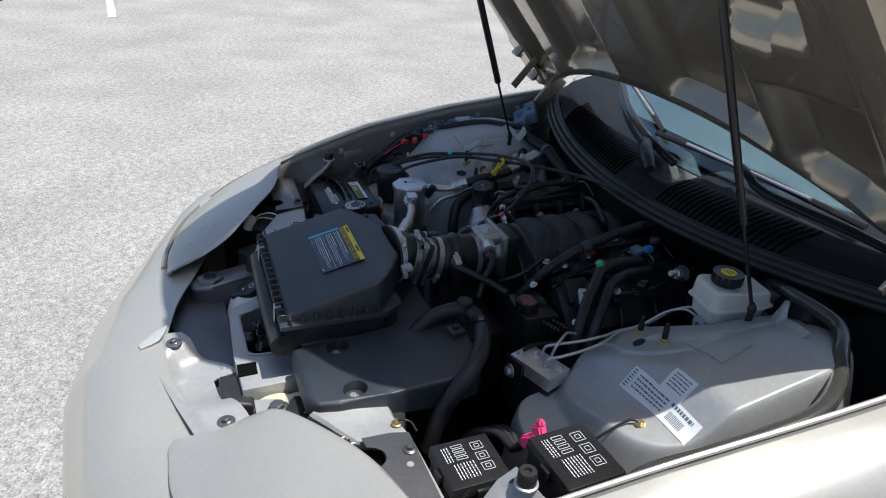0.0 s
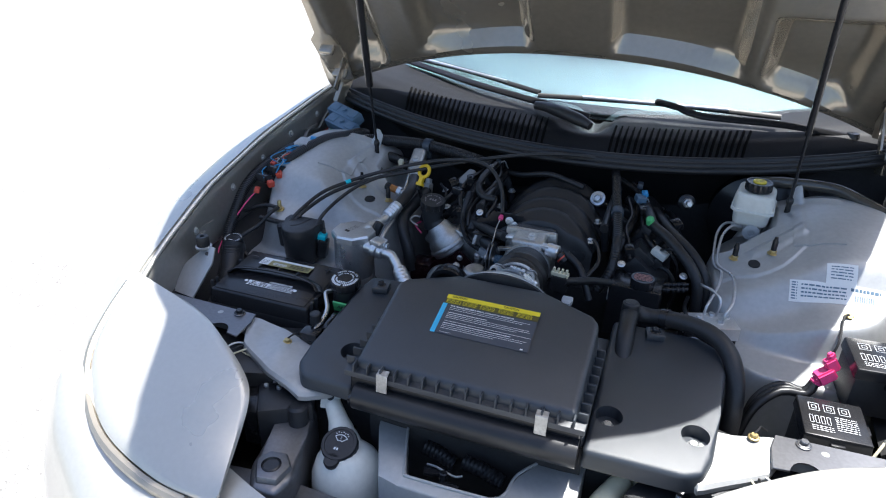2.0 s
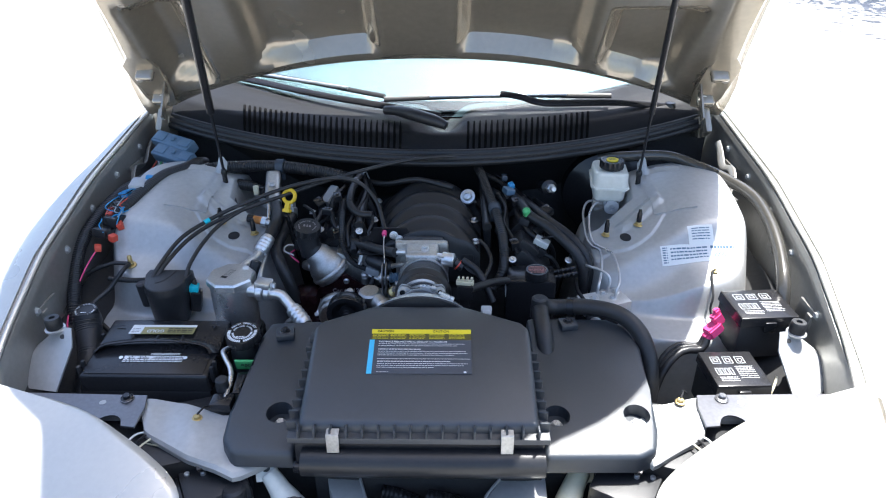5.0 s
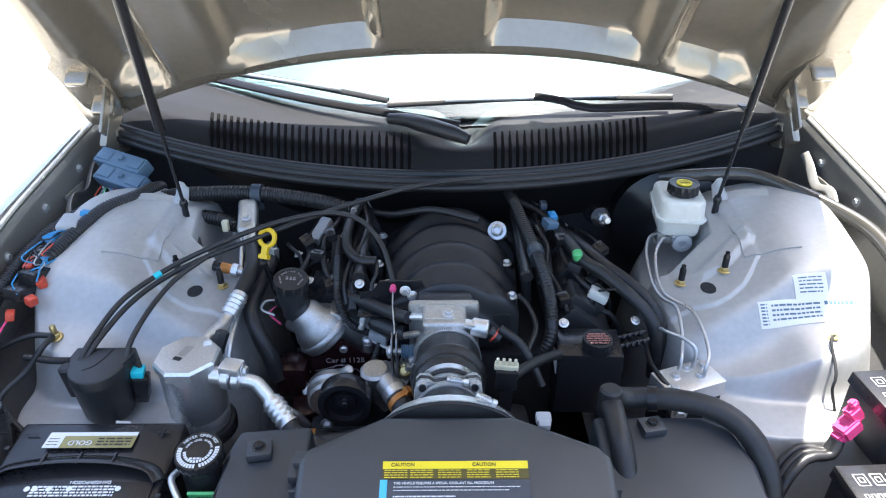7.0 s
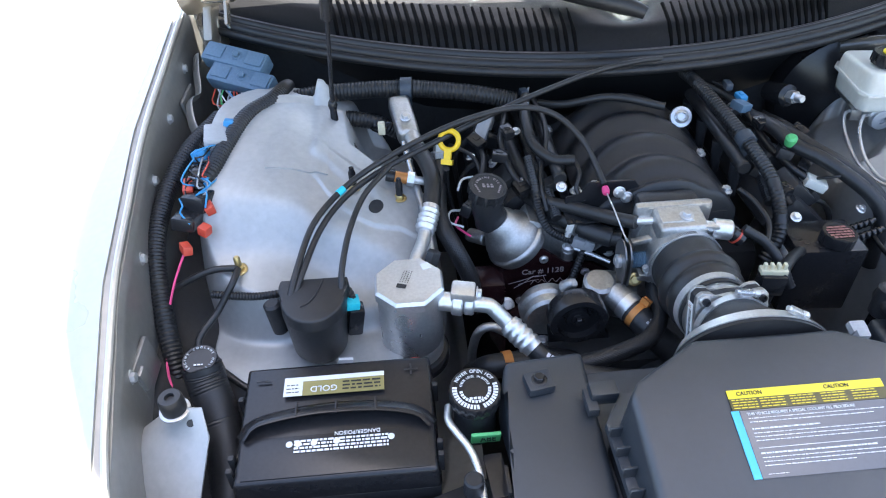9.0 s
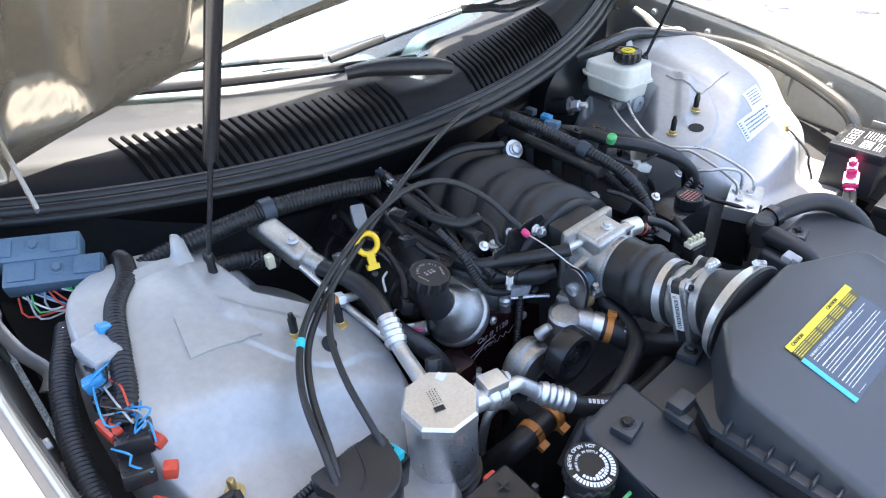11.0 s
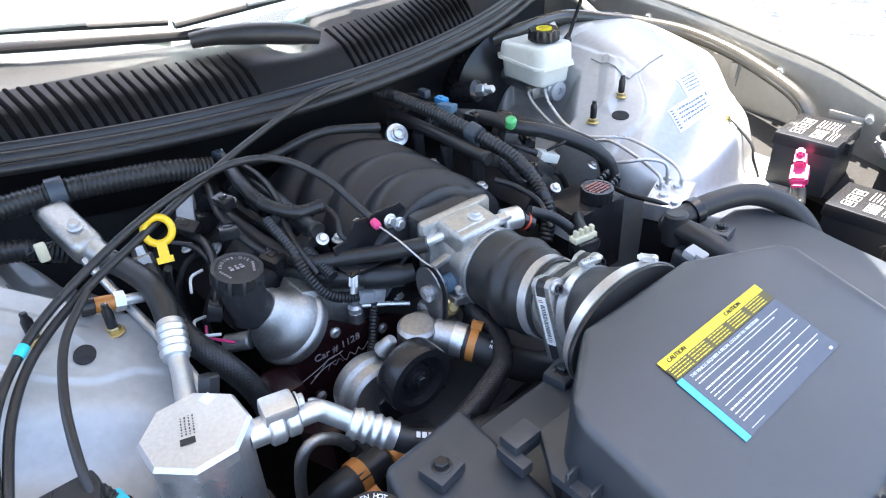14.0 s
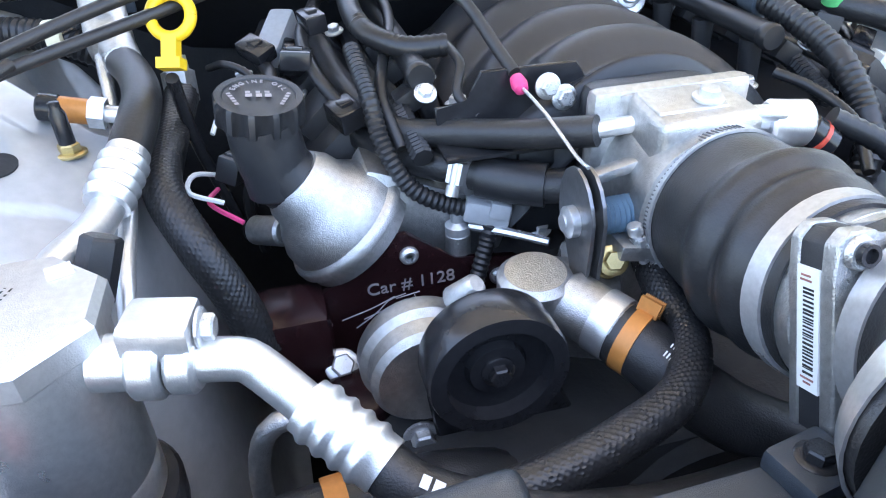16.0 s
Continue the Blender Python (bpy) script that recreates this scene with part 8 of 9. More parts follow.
# ---- driver side of the bay ----
def brake_cylinder():
    c = V(0.402, 0.640, 0)
    t = thing("brake_master_cylinder", (c.x, c.y, 0.80), "brake master cylinder with a milky white fluid reservoir", "brake cylinder")
    rot = Matrix.Translation((c.x, c.y, 0)) @ Matrix.Rotation(radians(-6), 4, "Z")
    rim = [(-0.032, -0.048), (0.028, -0.050), (0.038, -0.038), (0.040, 0.036), (0.033, 0.068), (-0.028, 0.072), (-0.037, 0.058), (-0.040, -0.034)]
    bm = bmesh.new()
    prism(bm, rim, 0.884, lambda x, y: 0.920 - 0.010 * smooth(0.028, 0.045, y), rot, 0.003, 0.016, 6)
    prism(bm, [(x * 0.93, y * 0.94) for x, y in rim][::-1], 0.886, lambda x, y: 0.850 - 0.03 * y, rot, 0.004, 0.010, 4)
    r = part("reservoir", bm, "white", t, "milky white plastic fluid reservoir")
    bm = bmesh.new()
    prism(bm, [(x * 1.07, y * 1.05) for x, y in rim], 0.882, 0.887, rot, 0, 0.0015, 2)
    part("seam", bm, "white", r)
    cap, m = ribbed_cap("reservoir_cap", (0.402, 0.632, 0.939), 0.0265, 0.019, "gloss", t, (0, 0, 1), 14, 0.07, "black cap with a yellow disc")
    bm = bmesh.new()
    lathe(bm, [(0.0130, -0.001), (0.0130, 0.0012), (0, 0.0012)], m, 24)
    part("cap_disc", bm, "lab_yellow", cap)
    bm = bmesh.new()
    bars(bm, m, -0.008, 0.008, 0.004, 0.0026, random.Random(1), 0.001, (0.003, 0.006), 0.0016)
    bars(bm, m, -0.008, 0.008, -0.003, 0.0026, random.Random(2), 0.001, (0.003, 0.006), 0.0016)
    part("cap_print", bm, "ink", cap)
    bm = bmesh.new()
    m = rot @ Matrix.Translation((0, 0, 0.825))
    a, b = V(0.420, 0.745, 0.836), V(0.404, 0.600, 0.840)
    cyl(bm, a, b, 0.018, seg=22, bevel=0.003)
    for k in (0.62, 0.67):
        cyl(bm, (0.408, k, 0.845), (0.408, k, 0.868), 0.012, seg=16)
    box(bm, (0.404, 0.622, 0.846), (0.044, 0.030, 0.022), (0, 0, -8), 0.005)
    box(bm, (0.380, 0.628, 0.838), (0.026, 0.022, 0.020), (0, 0, -8), 0.004)
    body = part("cylinder_body", bm, "alu", t, "cast cylinder body")
    bm = bmesh.new()
    p = V(0.404, 0.600, 0.840)
    lathe(bm, [(0.016, 0), (0.0165, 0.006), (0.010, 0.008), (0.006, 0.008), (0.006, 0.003), (0, 0.003)], frame_at(p, V(-0.05, -1, 0.0)), 22)
    part("end_plug", bm, "greyp", body)
    # booster
    bm = bmesh.new()
    lathe(bm, [(0.10, 0.0), (0.115, 0.01), (0.11, 0.05), (0.06, 0.075), (0.03, 0.08)], frame_at((0.44, 0.80, 0.80), (-0.15, -1, 0.0)), 40)
    part("brake_booster", bm, "gloss", t)
    # steel lines to the valve block
    for i, pts in enumerate(([(0.372, 0.630, 0.842), (0.352, 0.615, 0.842), (0.340, 0.585, 0.830), (0.338, 0.540, 0.810), (0.337, 0.500, 0.806), (0.342, 0.470, 0.808), (0.352, 0.445, 0.812), (0.348, 0.400, 0.806), (0.338, 0.360, 0.800), (0.331, 0.338, 0.794), (0.329, 0.335, 0.778)],
                             [(0.384, 0.606, 0.844), (0.366, 0.592, 0.850), (0.350, 0.566, 0.838), (0.345, 0.530, 0.818), (0.345, 0.490, 0.810), (0.352, 0.465, 0.812), (0.372, 0.430, 0.815), (0.376, 0.385, 0.808), (0.372, 0.345, 0.800), (0.363, 0.325, 0.792), (0.361, 0.322, 0.776)],
                             [(0.318, 0.405, 0.80), (0.322, 0.385, 0.808), (0.338, 0.365, 0.812), (0.352, 0.345, 0.806), (0.349, 0.338, 0.778)])):
        bm = bmesh.new()
        tube(bm, pts, 0.0027, 10, 0.006)
        part("brake_line", bm, "steel", t, "thin bent steel line")


brake_cylinder()


def abs_block():
    t = thing("abs_valve_block", (0.343, 0.325, 0.70), "machined aluminium brake valve block with line nuts", "valve block")
    rot = Matrix.Translation((0.341, 0.324, 0)) @ Matrix.Rotation(radians(20), 4, "Z")
    bm = bmesh.new()
    prism(bm, [(-0.046, -0.026), (0.046, -0.026), (0.046, 0.028), (-0.046, 0.028)], 0.748, 0.773, rot, 0.0, 0.002, 2)
    b = part("block", bm, "bright", t)
    for x, y in ((-0.018, 0.008), (0.016, -0.004), (0.008, 0.018), (-0.034, -0.012), (0.034, 0.014)):
        p = rot @ V(x, y, 0.772)
        bolt(b, p, (0, 0, 1), 0.0058, "steel", "line_nut")
    bm = bmesh.new()
    prism(bm, [(-0.055, -0.03), (-0.01, -0.03), (-0.01, -0.024), (-0.055, -0.024)], 0.68, 0.77, rot, 0, 0.002, 1)
    prism(bm, [(-0.044, -0.024), (0.044, -0.024), (0.044, 0.026), (-0.044, 0.026)], 0.66, 0.7485, rot, 0, 0.003, 2)
    bb = part("mount", bm, "gloss", t)
    bolt(bb, rot @ V(-0.036, -0.031, 0.745), (0, -1, 0), 0.009, "steel")


abs_block()


def steering_reservoir():
    t = thing("power_steering_reservoir", (0.222, 0.345, 0.68), "square black power steering reservoir with a red-lettered cap", "reservoir")
    rot = Matrix.Translation((0.205, 0.376, 0)) @ Matrix.Rotation(radians(-3), 4, "Z")
    bm = bmesh.new()
    prism(bm, [(-0.050, -0.036), (0.048, -0.036), (0.048, 0.036), (-0.050, 0.036)], 0.69, 0.798, rot, 0.002, 0.004, 2)
    b = part("tank", bm, "gloss", t)
    cap, m = ribbed_cap("cap", (0.213, 0.360, 0.816), 0.0225, 0.018, "gloss", t, (0, 0, 1), 16, 0.03)
    bm = bmesh.new()
    for k, y in enumerate((0.0105, 0.0053, 0.0, -0.0053, -0.0105)):
        w = math.sqrt(max(0.0, 0.0172 ** 2 - y * y))
        bars(bm, m, -w, w, y, 0.0034, random.Random(k), 0.001, (0.004, 0.010), 0.0002)
    part("cap_print", bm, "print_red", cap)
    bm = bmesh.new()
    box(bm, rot @ V(-0.0503, -0.012, 0.770), (0.001, 0.034, 0.022), (0, 0, -3))
    part("label", bm, "lab_white", b)
    for y in (0.375, 0.395):
        bm = bmesh.new()
        cyl(bm, (0.252, y, 0.79), (0.296, y + 0.01, 0.795), 0.0035, seg=12)
        for k in range(4):
            cyl(bm, (0.258 + 0.009 * k, y + 0.002 * k, 0.7905 + 0.001 * k), (0.263 + 0.009 * k, y + 0.002 * k + 0.001, 0.791 + 0.001 * k), 0.0058, seg=12, bevel=0.001)
        part("tank_fitting", bm, "gloss", b)


steering_reservoir()


def hose(name, pts, r, label, mat="rubber", radii=None):
    bm = bmesh.new()
    tube(bm, pts, r, 18, 0.008, radii=radii)
    return lone(name, bm, mat, label, "hose")


h = hose("radiator_hose", [(0.206, 0.135, 0.775), (0.204, 0.17, 0.803), (0.203, 0.215, 0.812), (0.208, 0.243, 0.808), (0.235, 0.252, 0.800), (0.285, 0.236, 0.812), (0.335, 0.212, 0.815), (0.366, 0.182, 0.802), (0.380, 0.150, 0.775), (0.384, 0.125, 0.73), (0.382, 0.110, 0.67)],
         0.0145, "black rubber hose arching over the radiator shroud")
bm = bmesh.new()
cyl(bm, (0.203, 0.232, 0.79), (0.203, 0.236, 0.832), 0.016, 0.0145, 20, 0.003)
part("hose_stub", bm, "rubber", h)
bm = bmesh.new()
lathe(bm, [(0.0155, -0.006), (0.0175, -0.006), (0.0175, 0.006), (0.0155, 0.006)], frame_at((0.262, 0.245, 0.806), (1, -0.3, 0.2)), 20)
part("hose_clamp", bm, "gloss", h)
hose("heater_hose", [(0.19, 0.62, 0.852), (0.20, 0.56, 0.862), (0.213, 0.515, 0.857), (0.242, 0.484, 0.850), (0.272, 0.452, 0.836), (0.300, 0.425, 0.815), (0.314, 0.410, 0.785), (0.318, 0.40, 0.71)], 0.0105, "black heater hose with pale print")
hose("heater_hose", [(0.21, 0.63, 0.84), (0.228, 0.56, 0.850), (0.252, 0.512, 0.846), (0.284, 0.480, 0.834), (0.312, 0.450, 0.815), (0.328, 0.432, 0.785), (0.332, 0.42, 0.71)], 0.0105, "black heater hose behind its twin")
bm = bmesh.new()
cyl(bm, (0.207, 0.517, 0.857), (0.203, 0.512, 0.874), 0.0085, 0.0082, 18, 0.003)
lone("vacuum_cap", bm, "green", "small green rubber cap on the heater hose", "cap")
hose("vent_pipe", [(0.40, 0.755, 0.895), (0.462, 0.735, 0.908), (0.555, 0.722, 0.913), (0.612, 0.665, 0.908), (0.655, 0.615, 0.900), (0.688, 0.545, 0.890), (0.690, 0.46, 0.875), (0.680, 0.38, 0.855), (0.664, 0.310, 0.832), (0.658, 0.28, 0.80), (0.658, 0.265, 0.74)], 0.0125, "smooth dark brown lacquered pipe along the inner fender", "pipe")

bm = bmesh.new()
m = frame_at((0.272, 0.652, 0.862), (0.15, -0.85, 0.25))
lathe(bm, [(0.016, -0.05), (0.018, -0.03), (0.018, -0.004), (0.012, 0)], m, 20)
sn = lone("oil_pressure_sensor", bm, "gloss", "black sensor with a bright metal nut", "sensor")
bm = bmesh.new()
lathe(bm, [(0.0105, 0), (0.0105, 0.014), (0.008, 0.016)], m, 6)
lathe(bm, [(0.0065, 0.014), (0.0065, 0.028), (0.005, 0.03), (0, 0.03)], m, 14)
part("sensor_nut", bm, "steel", sn)

bm = bmesh.new()
box(bm, (0.072, 0.270, 0.822), (0.030, 0.020, 0.030), (0, 0, -8), 0.003)
box(bm, (0.072, 0.272, 0.790), (0.018, 0.014, 0.05), (0, 0, -8), 0.003)
mc = lone("air_meter_plug", bm, "gloss", "black plug with cream terminals beside the intake duct", "connector")
bm = bmesh.new()
box(bm, (0.071, 0.271, 0.8400), (0.032, 0.012, 0.007), (0, 0, -8), 0.0015)
part("terminal_holder", bm, "cream", mc, "cream plastic terminal holder")
for i in range(4):
    bm = bmesh.new()
    box(bm, (0.0595 + 0.0078 * i, 0.2725 - 0.001 * i, 0.8460), (0.0040, 0.006, 0.010), (0, 0, -8), 0.001)
    part("terminal", bm, "cream", mc)


def fuse_box(x0, x1, y0, y1, z, tilt, label, seed):
    c = V((x0 + x1) / 2, (y0 + y1) / 2, z)
    t = thing("fuse_box", (c.x, c.y, z - 0.085), label, "fuse box", "fuse boxes")
    rot = Matrix.Translation(c) @ Matrix.Rotation(radians(tilt), 4, "Z")
    w, d = x1 - x0, y1 - y0
    bm = bmesh.new()
    prism(bm, [(-w / 2, -d / 2), (w / 2, -d / 2), (w / 2, d / 2), (-w / 2, d / 2)], -0.085, -0.016, rot, -0.0, 0.003, 2)
    part("base", bm, "black", t)
    bm = bmesh.new()
    prism(bm, [(-w / 2 - 0.003, -d / 2 - 0.003), (w / 2 + 0.003, -d / 2 - 0.003), (w / 2 + 0.003, d / 2 + 0.003), (-w / 2 - 0.003, d / 2 + 0.003)], -0.018, 0.0, rot, 0.002, 0.003, 2)
    box(bm, rot @ V(0, -d / 2 - 0.005, -0.018), (0.02, 0.006, 0.02), (0, 0, tilt), 0.002)
    box(bm, rot @ V(w / 2 + 0.005, 0, -0.018), (0.006, 0.02, 0.02), (0, 0, tilt), 0.002)
    lid = part("lid", bm, "gloss", t)
    rng = random.Random(seed)
    bm = bmesh.new()
    q = rot @ Matrix.Translation((0, 0, 0.0002))

    def frame_rect(x, y, a, b, line=0.0006):
        plate(bm, q, x - a, x + a, y + b - line, y + b, 0, 0.0003)
        plate(bm, q, x - a, x + a, y - b, y - b + line, 0, 0.0003)
        plate(bm, q, x - a, x - a + line, y - b, y + b, 0, 0.0003)
        plate(bm, q, x + a - line, x + a, y - b, y + b, 0, 0.0003)

    for i in range(3):
        frame_rect(-w * 0.28 + w * 0.24 * i, d * 0.24, w * 0.085, d * 0.10)
        frame_rect(-w * 0.28 + w * 0.24 * i, d * 0.24, w * 0.04, d * 0.045)
    for i in range(4):
        frame_rect(-w * 0.36 + w * 0.09 * i, -d * 0.10, w * 0.03, d * 0.10)
    for k in range(7):
        bars(bm, q, w * 0.02, w * 0.36, d * 0.04 - k * d * 0.055, d * 0.014, rng, 0.0014, (0.002, 0.006))
    for k in range(3):
        bars(bm, q, -w * 0.38, -w * 0.04, -d * 0.27 - k * d * 0.05, d * 0.014, rng, 0.0014, (0.002, 0.005))
    part("lid_print", bm, "print", lid)
    return t


fuse_box(0.545, 0.645, 0.198, 0.285, 0.818, 4, "black fuse box with a printed lid beside the strut tower", 1)
fuse_box(0.474, 0.560, 0.078, 0.165, 0.768, 2, "low black fuse box with a printed lid by the support beam", 2)


def pink_terminal():
    t = thing("jump_terminal", (0.515, 0.222, 0.745), "pink plastic jump-start terminal cover with its cable", "terminal")
    m = Matrix.Translation((0.515, 0.222, 0.775)) @ Matrix.Rotation(radians(-35), 4, "Y") @ Matrix.Rotation(radians(20), 4, "Z")
    bm = bmesh.new()
    for c, s in (((0, 0, 0), (0.030, 0.024, 0.020)), ((0.016, 0, 0.012), (0.020, 0.016, 0.024)), ((-0.016, 0, -0.004), (0.016, 0.018, 0.014)), ((0.022, 0, 0.026), (0.012, 0.012, 0.012))):
        g = bmesh.ops.create_cube(bm, size=1, matrix=m @ Matrix.Translation(c) @ Matrix.Diagonal((*s, 1)))
        bmesh.ops.bevel(bm, geom=list({e for v in g["verts"] for e in v.link_edges}), offset=0.003, segments=2, affect="EDGES")
    part("cover", bm, "pink", t)
    for i in range(3):
        bm = bmesh.new()
        tube(bm, [m @ V(-0.02, 0.004 * (i - 1), -0.004), m @ V(-0.04, 0.006 * (i - 1), -0.012), (0.455, 0.195 + 0.01 * i, 0.745), (0.42, 0.17 + 0.012 * i, 0.72), (0.40, 0.15, 0.66)], 0.0055 if i else 0.007, 10, 0.01)
        part("cable", bm, "rubber" if i else "loom", t)


pink_terminal()
bm = bmesh.new()
tube(bm, [(0.562, 0.368, 0.812), (0.552, 0.358, 0.812), (0.545, 0.315, 0.785), (0.540, 0.305, 0.765), (0.545, 0.295, 0.74), (0.55, 0.29, 0.72)], 0.0022, 8, 0.006)
gw = lone("ground_wire", bm, "rubber", "thin black ground wire with a brass screw", "wire")
bolt(gw, (0.562, 0.369, tower_height(0.562, 0.369) - 0.001), (0, -0.6, 0.8), 0.006, "brass", "ground_screw")
bm = bmesh.new()
tube(bm, [(0.555, 0.085, 0.70), (0.568, 0.09, 0.728), (0.578, 0.10, 0.745), (0.588, 0.115, 0.755)], 0.0022, 8, 0.01)
lone("yellow_wire", bm, "cream", "pale yellow wire beside the fuse box", "wire")


def tower_stickers():
    def on_tower(name, x, y, w, h, turn, label):
        e = 0.01
        z = tower_height(x, y)
        nx, ny = -(tower_height(x + e, y) - tower_height(x - e, y)) / (2 * e), -(tower_height(x, y + e) - tower_height(x, y - e)) / (2 * e)
        m = frame_at((x, y, z + 0.0012), (nx, ny, 1), (0, 1, 0)) @ Matrix.Rotation(radians(turn), 4, "Z")
        bm = bmesh.new()

        def fn(u, v):
            p = m @ V((u - 0.5) * w, (v - 0.5) * h, 0)
            return V(p.x, p.y, tower_height(p.x, p.y) + 0.0012)

        sheet(bm, fn, 32, 16, 0.0004)
        st = part(name, bm, "lab_white", tower_right, label)
        bm = bmesh.new()
        rng = random.Random(int(x * 1000))

        def put(x0, x1, y0, hh, word):
            q = x0
            while q < x1:
                ww = min(rng.uniform(*word), x1 - q)
                vs = []
                for a, b in ((q, y0 - hh / 2), (q + ww, y0 - hh / 2), (q + ww, y0 + hh / 2), (q, y0 + hh / 2)):
                    p = m @ V(a, b, 0)
                    vs.append(bm.verts.new((p.x, p.y, tower_height(p.x, p.y) + 0.0019)))
                bm.faces.new(vs)
                q += ww + 0.0016
        if w > 0.07:
            for k in range(4):
                put(-w * 0.38, w * 0.08, h * 0.30 - k * h * 0.17, h * 0.07, (0.003, 0.010))
            for k in range(12):
                put(w * 0.16 + k * 0.0028, w * 0.16 + k * 0.0028 + 0.0014, -h * 0.12, h * 0.38, (0.0014, 0.0015))
            put(w * 0.12, w * 0.42, h * 0.30, h * 0.14, (0.004, 0.006))
            for k in range(7):
                put(-w * 0.48, -w * 0.42, h * 0.36 - k * h * 0.12, h * 0.06, (0.006, 0.007))
        else:
            for k in range(5):
                put(-w * 0.36, w * 0.36, h * 0.3 - k * h * 0.14, h * 0.05, (0.003, 0.014))
        part("sticker_print", bm, "ecm", st)

    on_tower("emission_label", 0.546, 0.409, 0.158, 0.038, -1, "white emissions sticker with a barcode")
    on_tower("hose_diagram", 0.548, 0.4365, 0.049, 0.040, -2, "small white hose routing sticker")


tower_stickers()


def washer_bottle():
    t = thing("washer_bottle", (-0.178, -0.115, 0.58), "milky white washer bottle with a black printed cap", "washer bottle")
    bm = bmesh.new()
    at = Matrix.Translation((-0.168, -0.118, 0)) @ Matrix.Rotation(radians(25), 4, "Z") @ Matrix.Diagonal((1.0, 0.9, 1, 1))
    lathe(bm, [(0.046, 0.565), (0.055, 0.585), (0.058, 0.610), (0.056, 0.640), (0.049, 0.662), (0.036, 0.677), (0.026, 0.684)], at, 36)
    tube(bm, [(-0.176, -0.104, 0.655), (-0.190, -0.090, 0.680), (-0.208, -0.072, 0.698), (-0.222, -0.060, 0.712)], 0.02, 18, 0.005, radii=[0.034, 0.024, 0.016, 0.013])
    b = part("bottle", bm, "white", t)
    bm = bmesh.new()
    m = frame_at((-0.2263, -0.0575, 0.7165), (0.15, -0.75, 0.65))
    prism(bm, [(-0.015, -0.016), (0.015, -0.016), (0.016, 0.010), (0.010, 0.018), (-0.010, 0.018), (-0.016, 0.010)], -0.003, 0.003, m, 0, 0.0015, 2)
    tab = part("mount_tab", bm, "white", b)
    bm = bmesh.new()
    lathe(bm, [(0.0062, 0.0), (0.0062, 0.0007), (0, 0.0007)], m @ Matrix.Translation((0, 0.003, 0.003)), 18)
    part("tab_hole", bm, "ink", tab)
    cap, m = ribbed_cap("cap", (-0.178, -0.122, 0.695), 0.029, 0.014, "gloss", t, (0, -0.35, 1), 18, 0.02, "black cap with a wiper symbol")
    bm = bmesh.new()
    for r, w, n in ((0.0035, 0.0010, 7), (0.0130, 0.0013, 15)):
        for k in range(n):
            a = radians(-46 + 92 * k / (n - 1))
            d = r * radians(92) / (n - 1)
            plate(bm, m @ Matrix.Rotation(a, 4, "Z"), -d * 0.55, d * 0.55, r, r + w, 0, 0.0003)
    for s in (-1, 1):
        plate(bm, m @ Matrix.Rotation(s * radians(47), 4, "Z"), -0.0006, 0.0006, 0.0035, 0.0142, 0, 0.0003)
    for k in range(7):
        a = radians(-36 + 12 * k)
        plate(bm, m @ Matrix.Rotation(a, 4, "Z"), -0.0008, 0.0008, 0.0165 + 0.0015 * (k % 2), 0.0180 + 0.0015 * (k % 2), 0, 0.0003)
    for y in (0.0065, 0.0095):
        plate(bm, m, -0.0006, 0.0006, y, y + 0.0016, 0, 0.0003)
    plate(bm, m, -0.004, -0.001, -0.012, -0.008, 0, 0.0003)
    plate(bm, m, 0.0005, 0.003, -0.012, -0.008, 0, 0.0003)
    part("cap_symbol", bm, "print", cap)
    bm = bmesh.new()
    lathe(bm, [(0.0125, -0.010), (0.0125, -0.003), (0.011, -0.001), (0, -0.001)], m @ Matrix.Translation((0, -0.028, 0)), 20)
    part("cap_tab", bm, "gloss", cap)
    bm = bmesh.new()
    box(bm, (-0.178, -0.087, 0.690), (0.010, 0.03, 0.006), (-15, 0, 0), 0.002)
    part("cap_strap", bm, "gloss", t)


washer_bottle()

def vent_bottle():
    t = thing("air_duct", (0.214, -0.115, 0.58), "cream plastic bottle neck bolted up behind the nose", "duct")
    bm = bmesh.new()
    lathe(bm, [(0.030, 0.58), (0.034, 0.60), (0.035, 0.640), (0.033, 0.668), (0.026, 0.684), (0.0, 0.690)], Matrix.Translation((0.210, -0.112, 0)) @ Matrix.Diagonal((0.78, 1.25, 1, 1)), 32)
    tube(bm, [(0.212, -0.098, 0.650), (0.218, -0.080, 0.676), (0.230, -0.056, 0.688), (0.242, -0.038, 0.696)], 0.02, 18, 0.005, radii=[0.026, 0.021, 0.017, 0.015])
    b = part("duct_body", bm, "cream", t)
    bm = bmesh.new()
    m = frame_at((0.246, -0.032, 0.698), (-0.10, -0.70, 0.70))
    prism(bm, [(-0.016, -0.020), (0.016, -0.020), (0.017, 0.012), (0.012, 0.018), (-0.012, 0.018), (-0.016, 0.012)], -0.003, 0.003, m, 0, 0.0015, 2)
    tab = part("mount_tab", bm, "cream", b)
    bm = bmesh.new()
    lathe(bm, [(0.0066, 0.0), (0.0066, 0.0007), (0, 0.0007)], m @ Matrix.Translation((0.002, 0.003, 0.003)), 18)
    part("tab_hole", bm, "ink", tab)


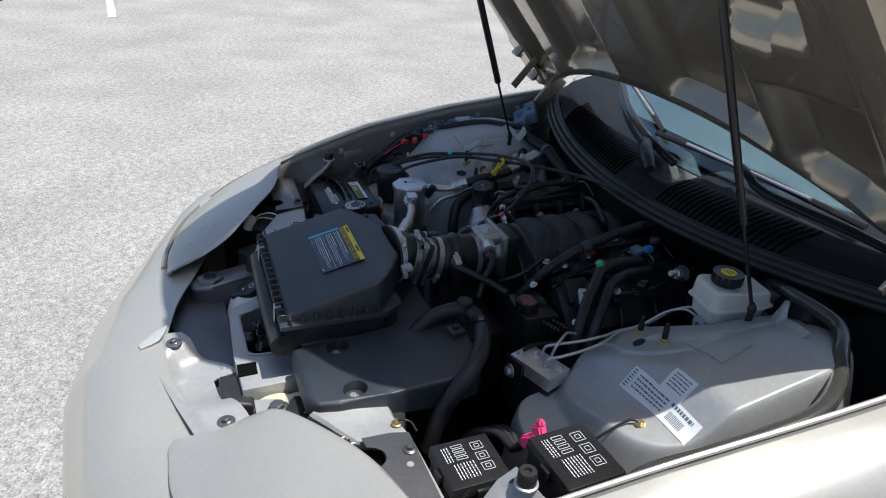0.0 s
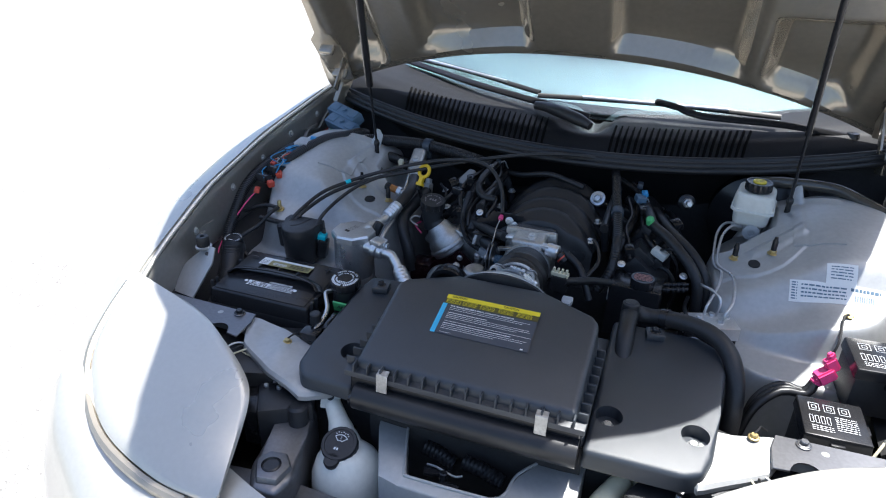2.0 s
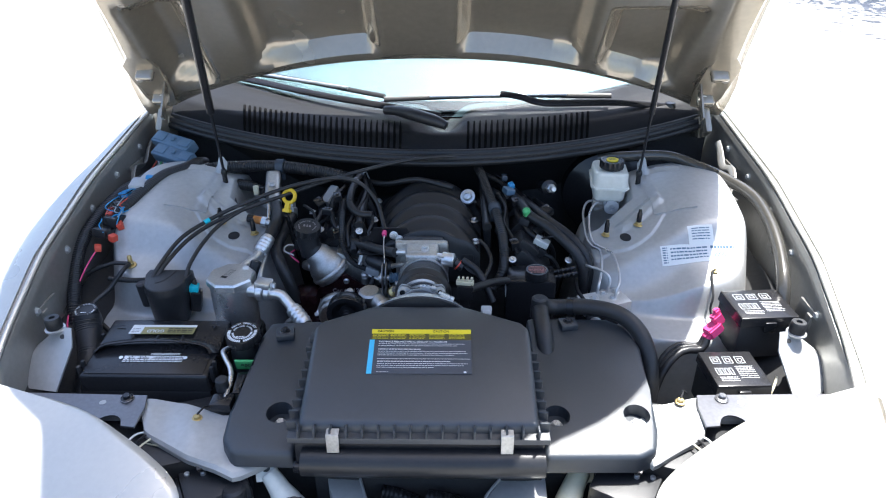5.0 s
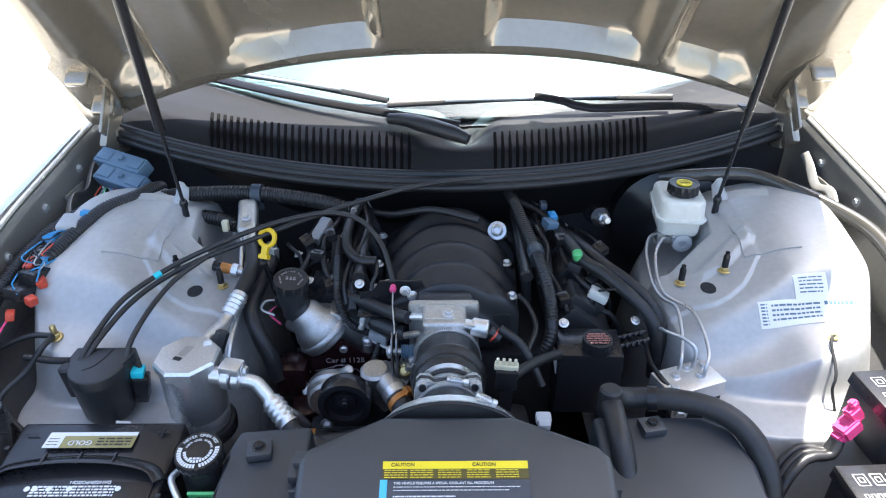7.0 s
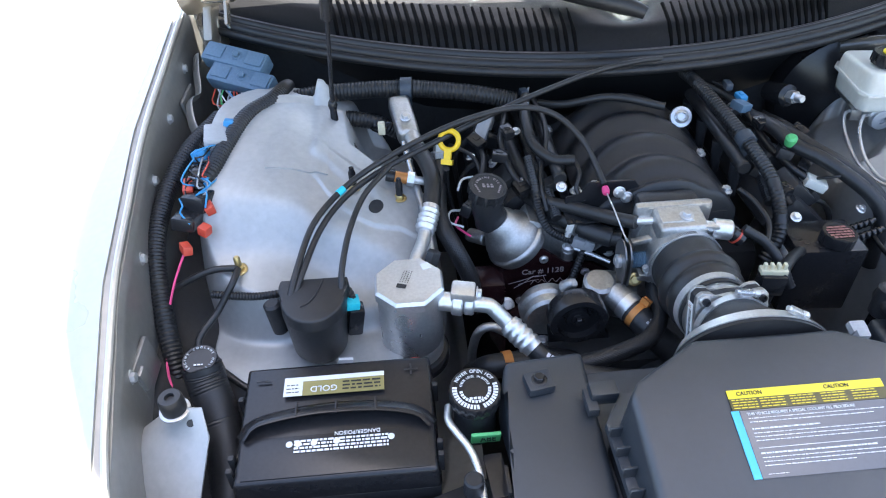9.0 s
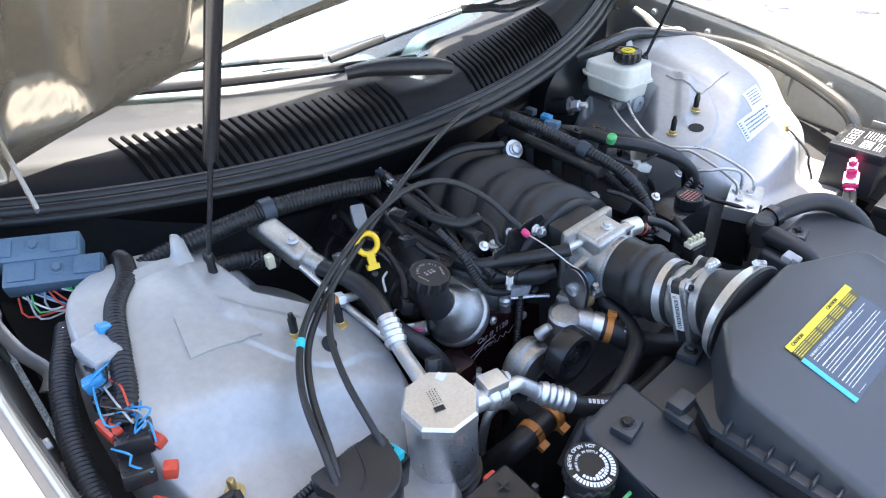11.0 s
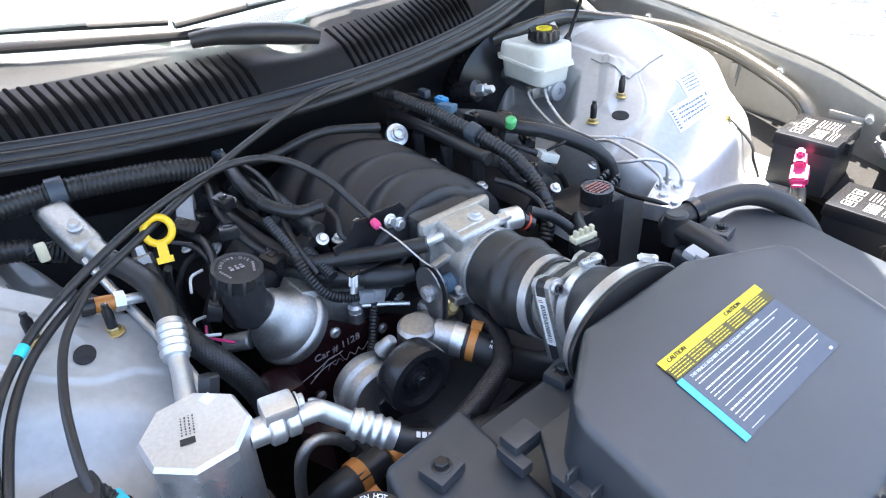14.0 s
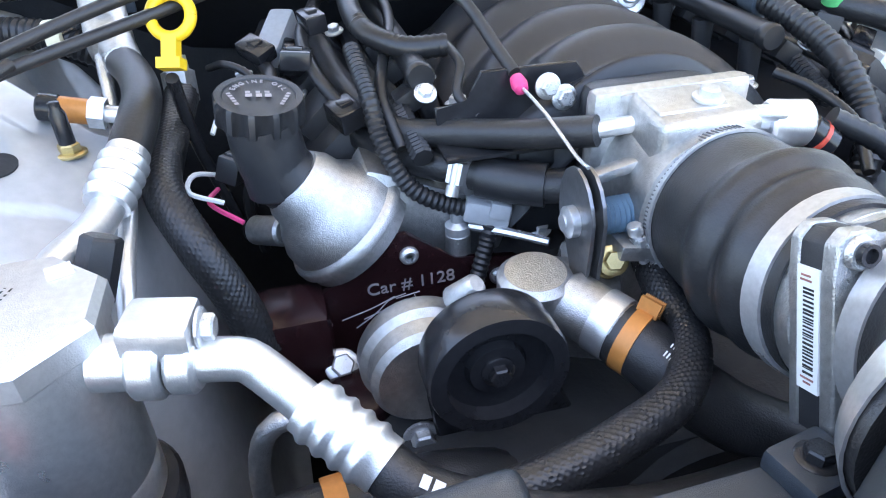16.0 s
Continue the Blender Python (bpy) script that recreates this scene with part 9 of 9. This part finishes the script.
vent_bottle()
for s in (-1, 1):
    bm = bmesh.new()
    rng = random.Random(30 + s)
    tube(bm, [(s * 0.30, -0.02, 0.735), (s * 0.345, -0.045, 0.748), (s * 0.40, -0.035, 0.742), (s * 0.44, -0.01, 0.73)], 0.0013, 8, 0.01)
    lone("lamp_wire", bm, "cream", "thin lamp wire behind the headlamp door", "wire")
hl = thing("hood_latch", (0.012, -0.130, 0.60), "greasy black hood latch with a bright bent wire", "latch")
bm = bmesh.new()
box(bm, (0.005, -0.140, 0.660), (0.034, 0.022, 0.060), (0, 0, 6), 0.004)
box(bm, (-0.018, -0.118, 0.690), (0.040, 0.014, 0.006), (0, 6, 20), 0.002)
cyl(bm, (-0.006, -0.128, 0.664), (-0.006, -0.124, 0.700), 0.006, seg=12, bevel=0.0015)
part("latch_body", bm, "gloss", hl)
bm = bmesh.new()
tube(bm, [(-0.036, -0.112, 0.694), (-0.020, -0.116, 0.698), (0.006, -0.122, 0.696), (0.016, -0.123, 0.698), (0.022, -0.121, 0.700)], 0.0016, 8, 0.004)
part("latch_wire", bm, "alu", hl)


bm = bmesh.new()
prism(bm, [(0.118, -0.205), (0.205, -0.205), (0.21, -0.145), (0.115, -0.145)], 0.58, lambda x, y: 0.688 - 0.25 * (y + 0.175), None, 0.004, 0.008, 3)
lone("horn_cover", bm, "black", "black plastic cover behind the nose panel", "cover")


# ---- across the car park ----
def parked_car(x, y, turn, label):
    t = thing("parked_car", (x, y, 0), label, "car", "parked cars")
    m = Matrix.Translation((x, y, 0)) @ Matrix.Rotation(radians(turn), 4, "Z")
    bm = bmesh.new()

    def hull(u, v):
        s = -2.25 + 4.5 * u
        w = 0.90 * (1 - 0.14 * abs(s / 2.25) ** 4)
        top = lerp_table(s, [(-2.25, 0.55), (-2.1, 0.78), (-1.0, 0.92), (-0.2, 1.38), (0.9, 1.40), (1.6, 1.0), (2.1, 0.95), (2.25, 0.6)])
        a = v * math.pi
        x2 = -math.cos(a)
        xx = w * (abs(x2) ** 0.45) * (1 if x2 > 0 else -1)
        zz = 0.26 + (top - 0.26) * math.sin(a) ** 0.55
        if zz > 0.92:
            xx *= 1 - 0.22 * (zz - 0.92) / 0.5
        return m @ V(xx, s, zz)

    sheet(bm, hull, 40, 28, 0.01)
    part("body", bm, "bluepaint", t)
    bm = bmesh.new()
    box(bm, m @ V(0, 0, 0.24), (1.5, 4.2, 0.10), (0, 0, turn), 0.03)
    part("underbody", bm, "dark", t)
    for sx in (-1, 1):
        for sy in (-1.35, 1.35):
            bm = bmesh.new()
            q = frame_at(m @ V(sx * 0.78, sy, 0.325), m.to_3x3() @ V(sx, 0, 0))
            lathe(bm, [(0.19, -0.10), (0.315, -0.10), (0.325, -0.08), (0.325, 0.08), (0.315, 0.10), (0.21, 0.10)], q, 32)
            w = part("wheel", bm, "tyre", t)
            bm = bmesh.new()
            lathe(bm, [(0.21, 0.09), (0.19, 0.07), (0.06, 0.06), (0, 0.07)], q, 24)
            part("rim", bm, "alu", w)


parked_car(-11.6, -3.2, 85, "dark parked car across the lot")
parked_car(-13.2, 0.85, 84, "dark parked car beside a painted line")


def tree(x, y, h, seed, label):
    rng = random.Random(seed)
    t = thing("tree", (x, y, 0), label, "tree", "trees")
    bm = bmesh.new()
    tube(bm, [(x, y, 0), (x + 0.1, y, h * 0.25), (x - 0.05, y + 0.1, h * 0.5), (x, y, h * 0.8)], 0.2, 12, 0.2, radii=[0.22, 0.17, 0.12, 0.05])
    tips = []
    for i in range(14):
        a = rng.uniform(0, 2 * math.pi)
        z0 = h * rng.uniform(0.35, 0.75)
        L = h * rng.uniform(0.25, 0.42)
        p0 = V(x, y, z0)
        p1 = p0 + V(math.cos(a) * L * 0.6, math.sin(a) * L * 0.6, L * 0.35)
        p2 = p0 + V(math.cos(a + 0.3) * L, math.sin(a + 0.3) * L, L * 0.55)
        tube(bm, [p0, p1, p2], 0.05, 7, 0.2, radii=[0.07, 0.04, 0.015])
        tips += [p1, p2]
    part("trunk", bm, "bark", t)
    verts, faces = [], []
    for p in tips:
        for k in range(170):
            d = V(rng.gauss(0, 1), rng.gauss(0, 1), rng.gauss(0, 0.7))
            c = p + d * (h * 0.075)
            s = rng.uniform(0.07, 0.14)
            e = Euler((rng.uniform(0, 6), rng.uniform(0, 6), rng.uniform(0, 6))).to_matrix()
            i = len(verts)
            verts += [c + e @ V(-s, 0, 0), c + e @ V(0, -s * 0.45, 0.1 * s), c + e @ V(s, 0, 0), c + e @ V(0, s * 0.45, 0.1 * s)]
            faces.append((i, i + 1, i + 2, i + 3))
    me = bpy.data.meshes.new("crown")
    me.from_pydata(verts, [], faces)
    me.materials.append(M["leaf"])
    hang(new("crown", me), t)


tree(6.7, 1.6, 5.6, 3, "leafy tree shading the edge of the car park")
tree(8.0, 11.5, 7.5, 5, "leafy tree at the far side of the car park")
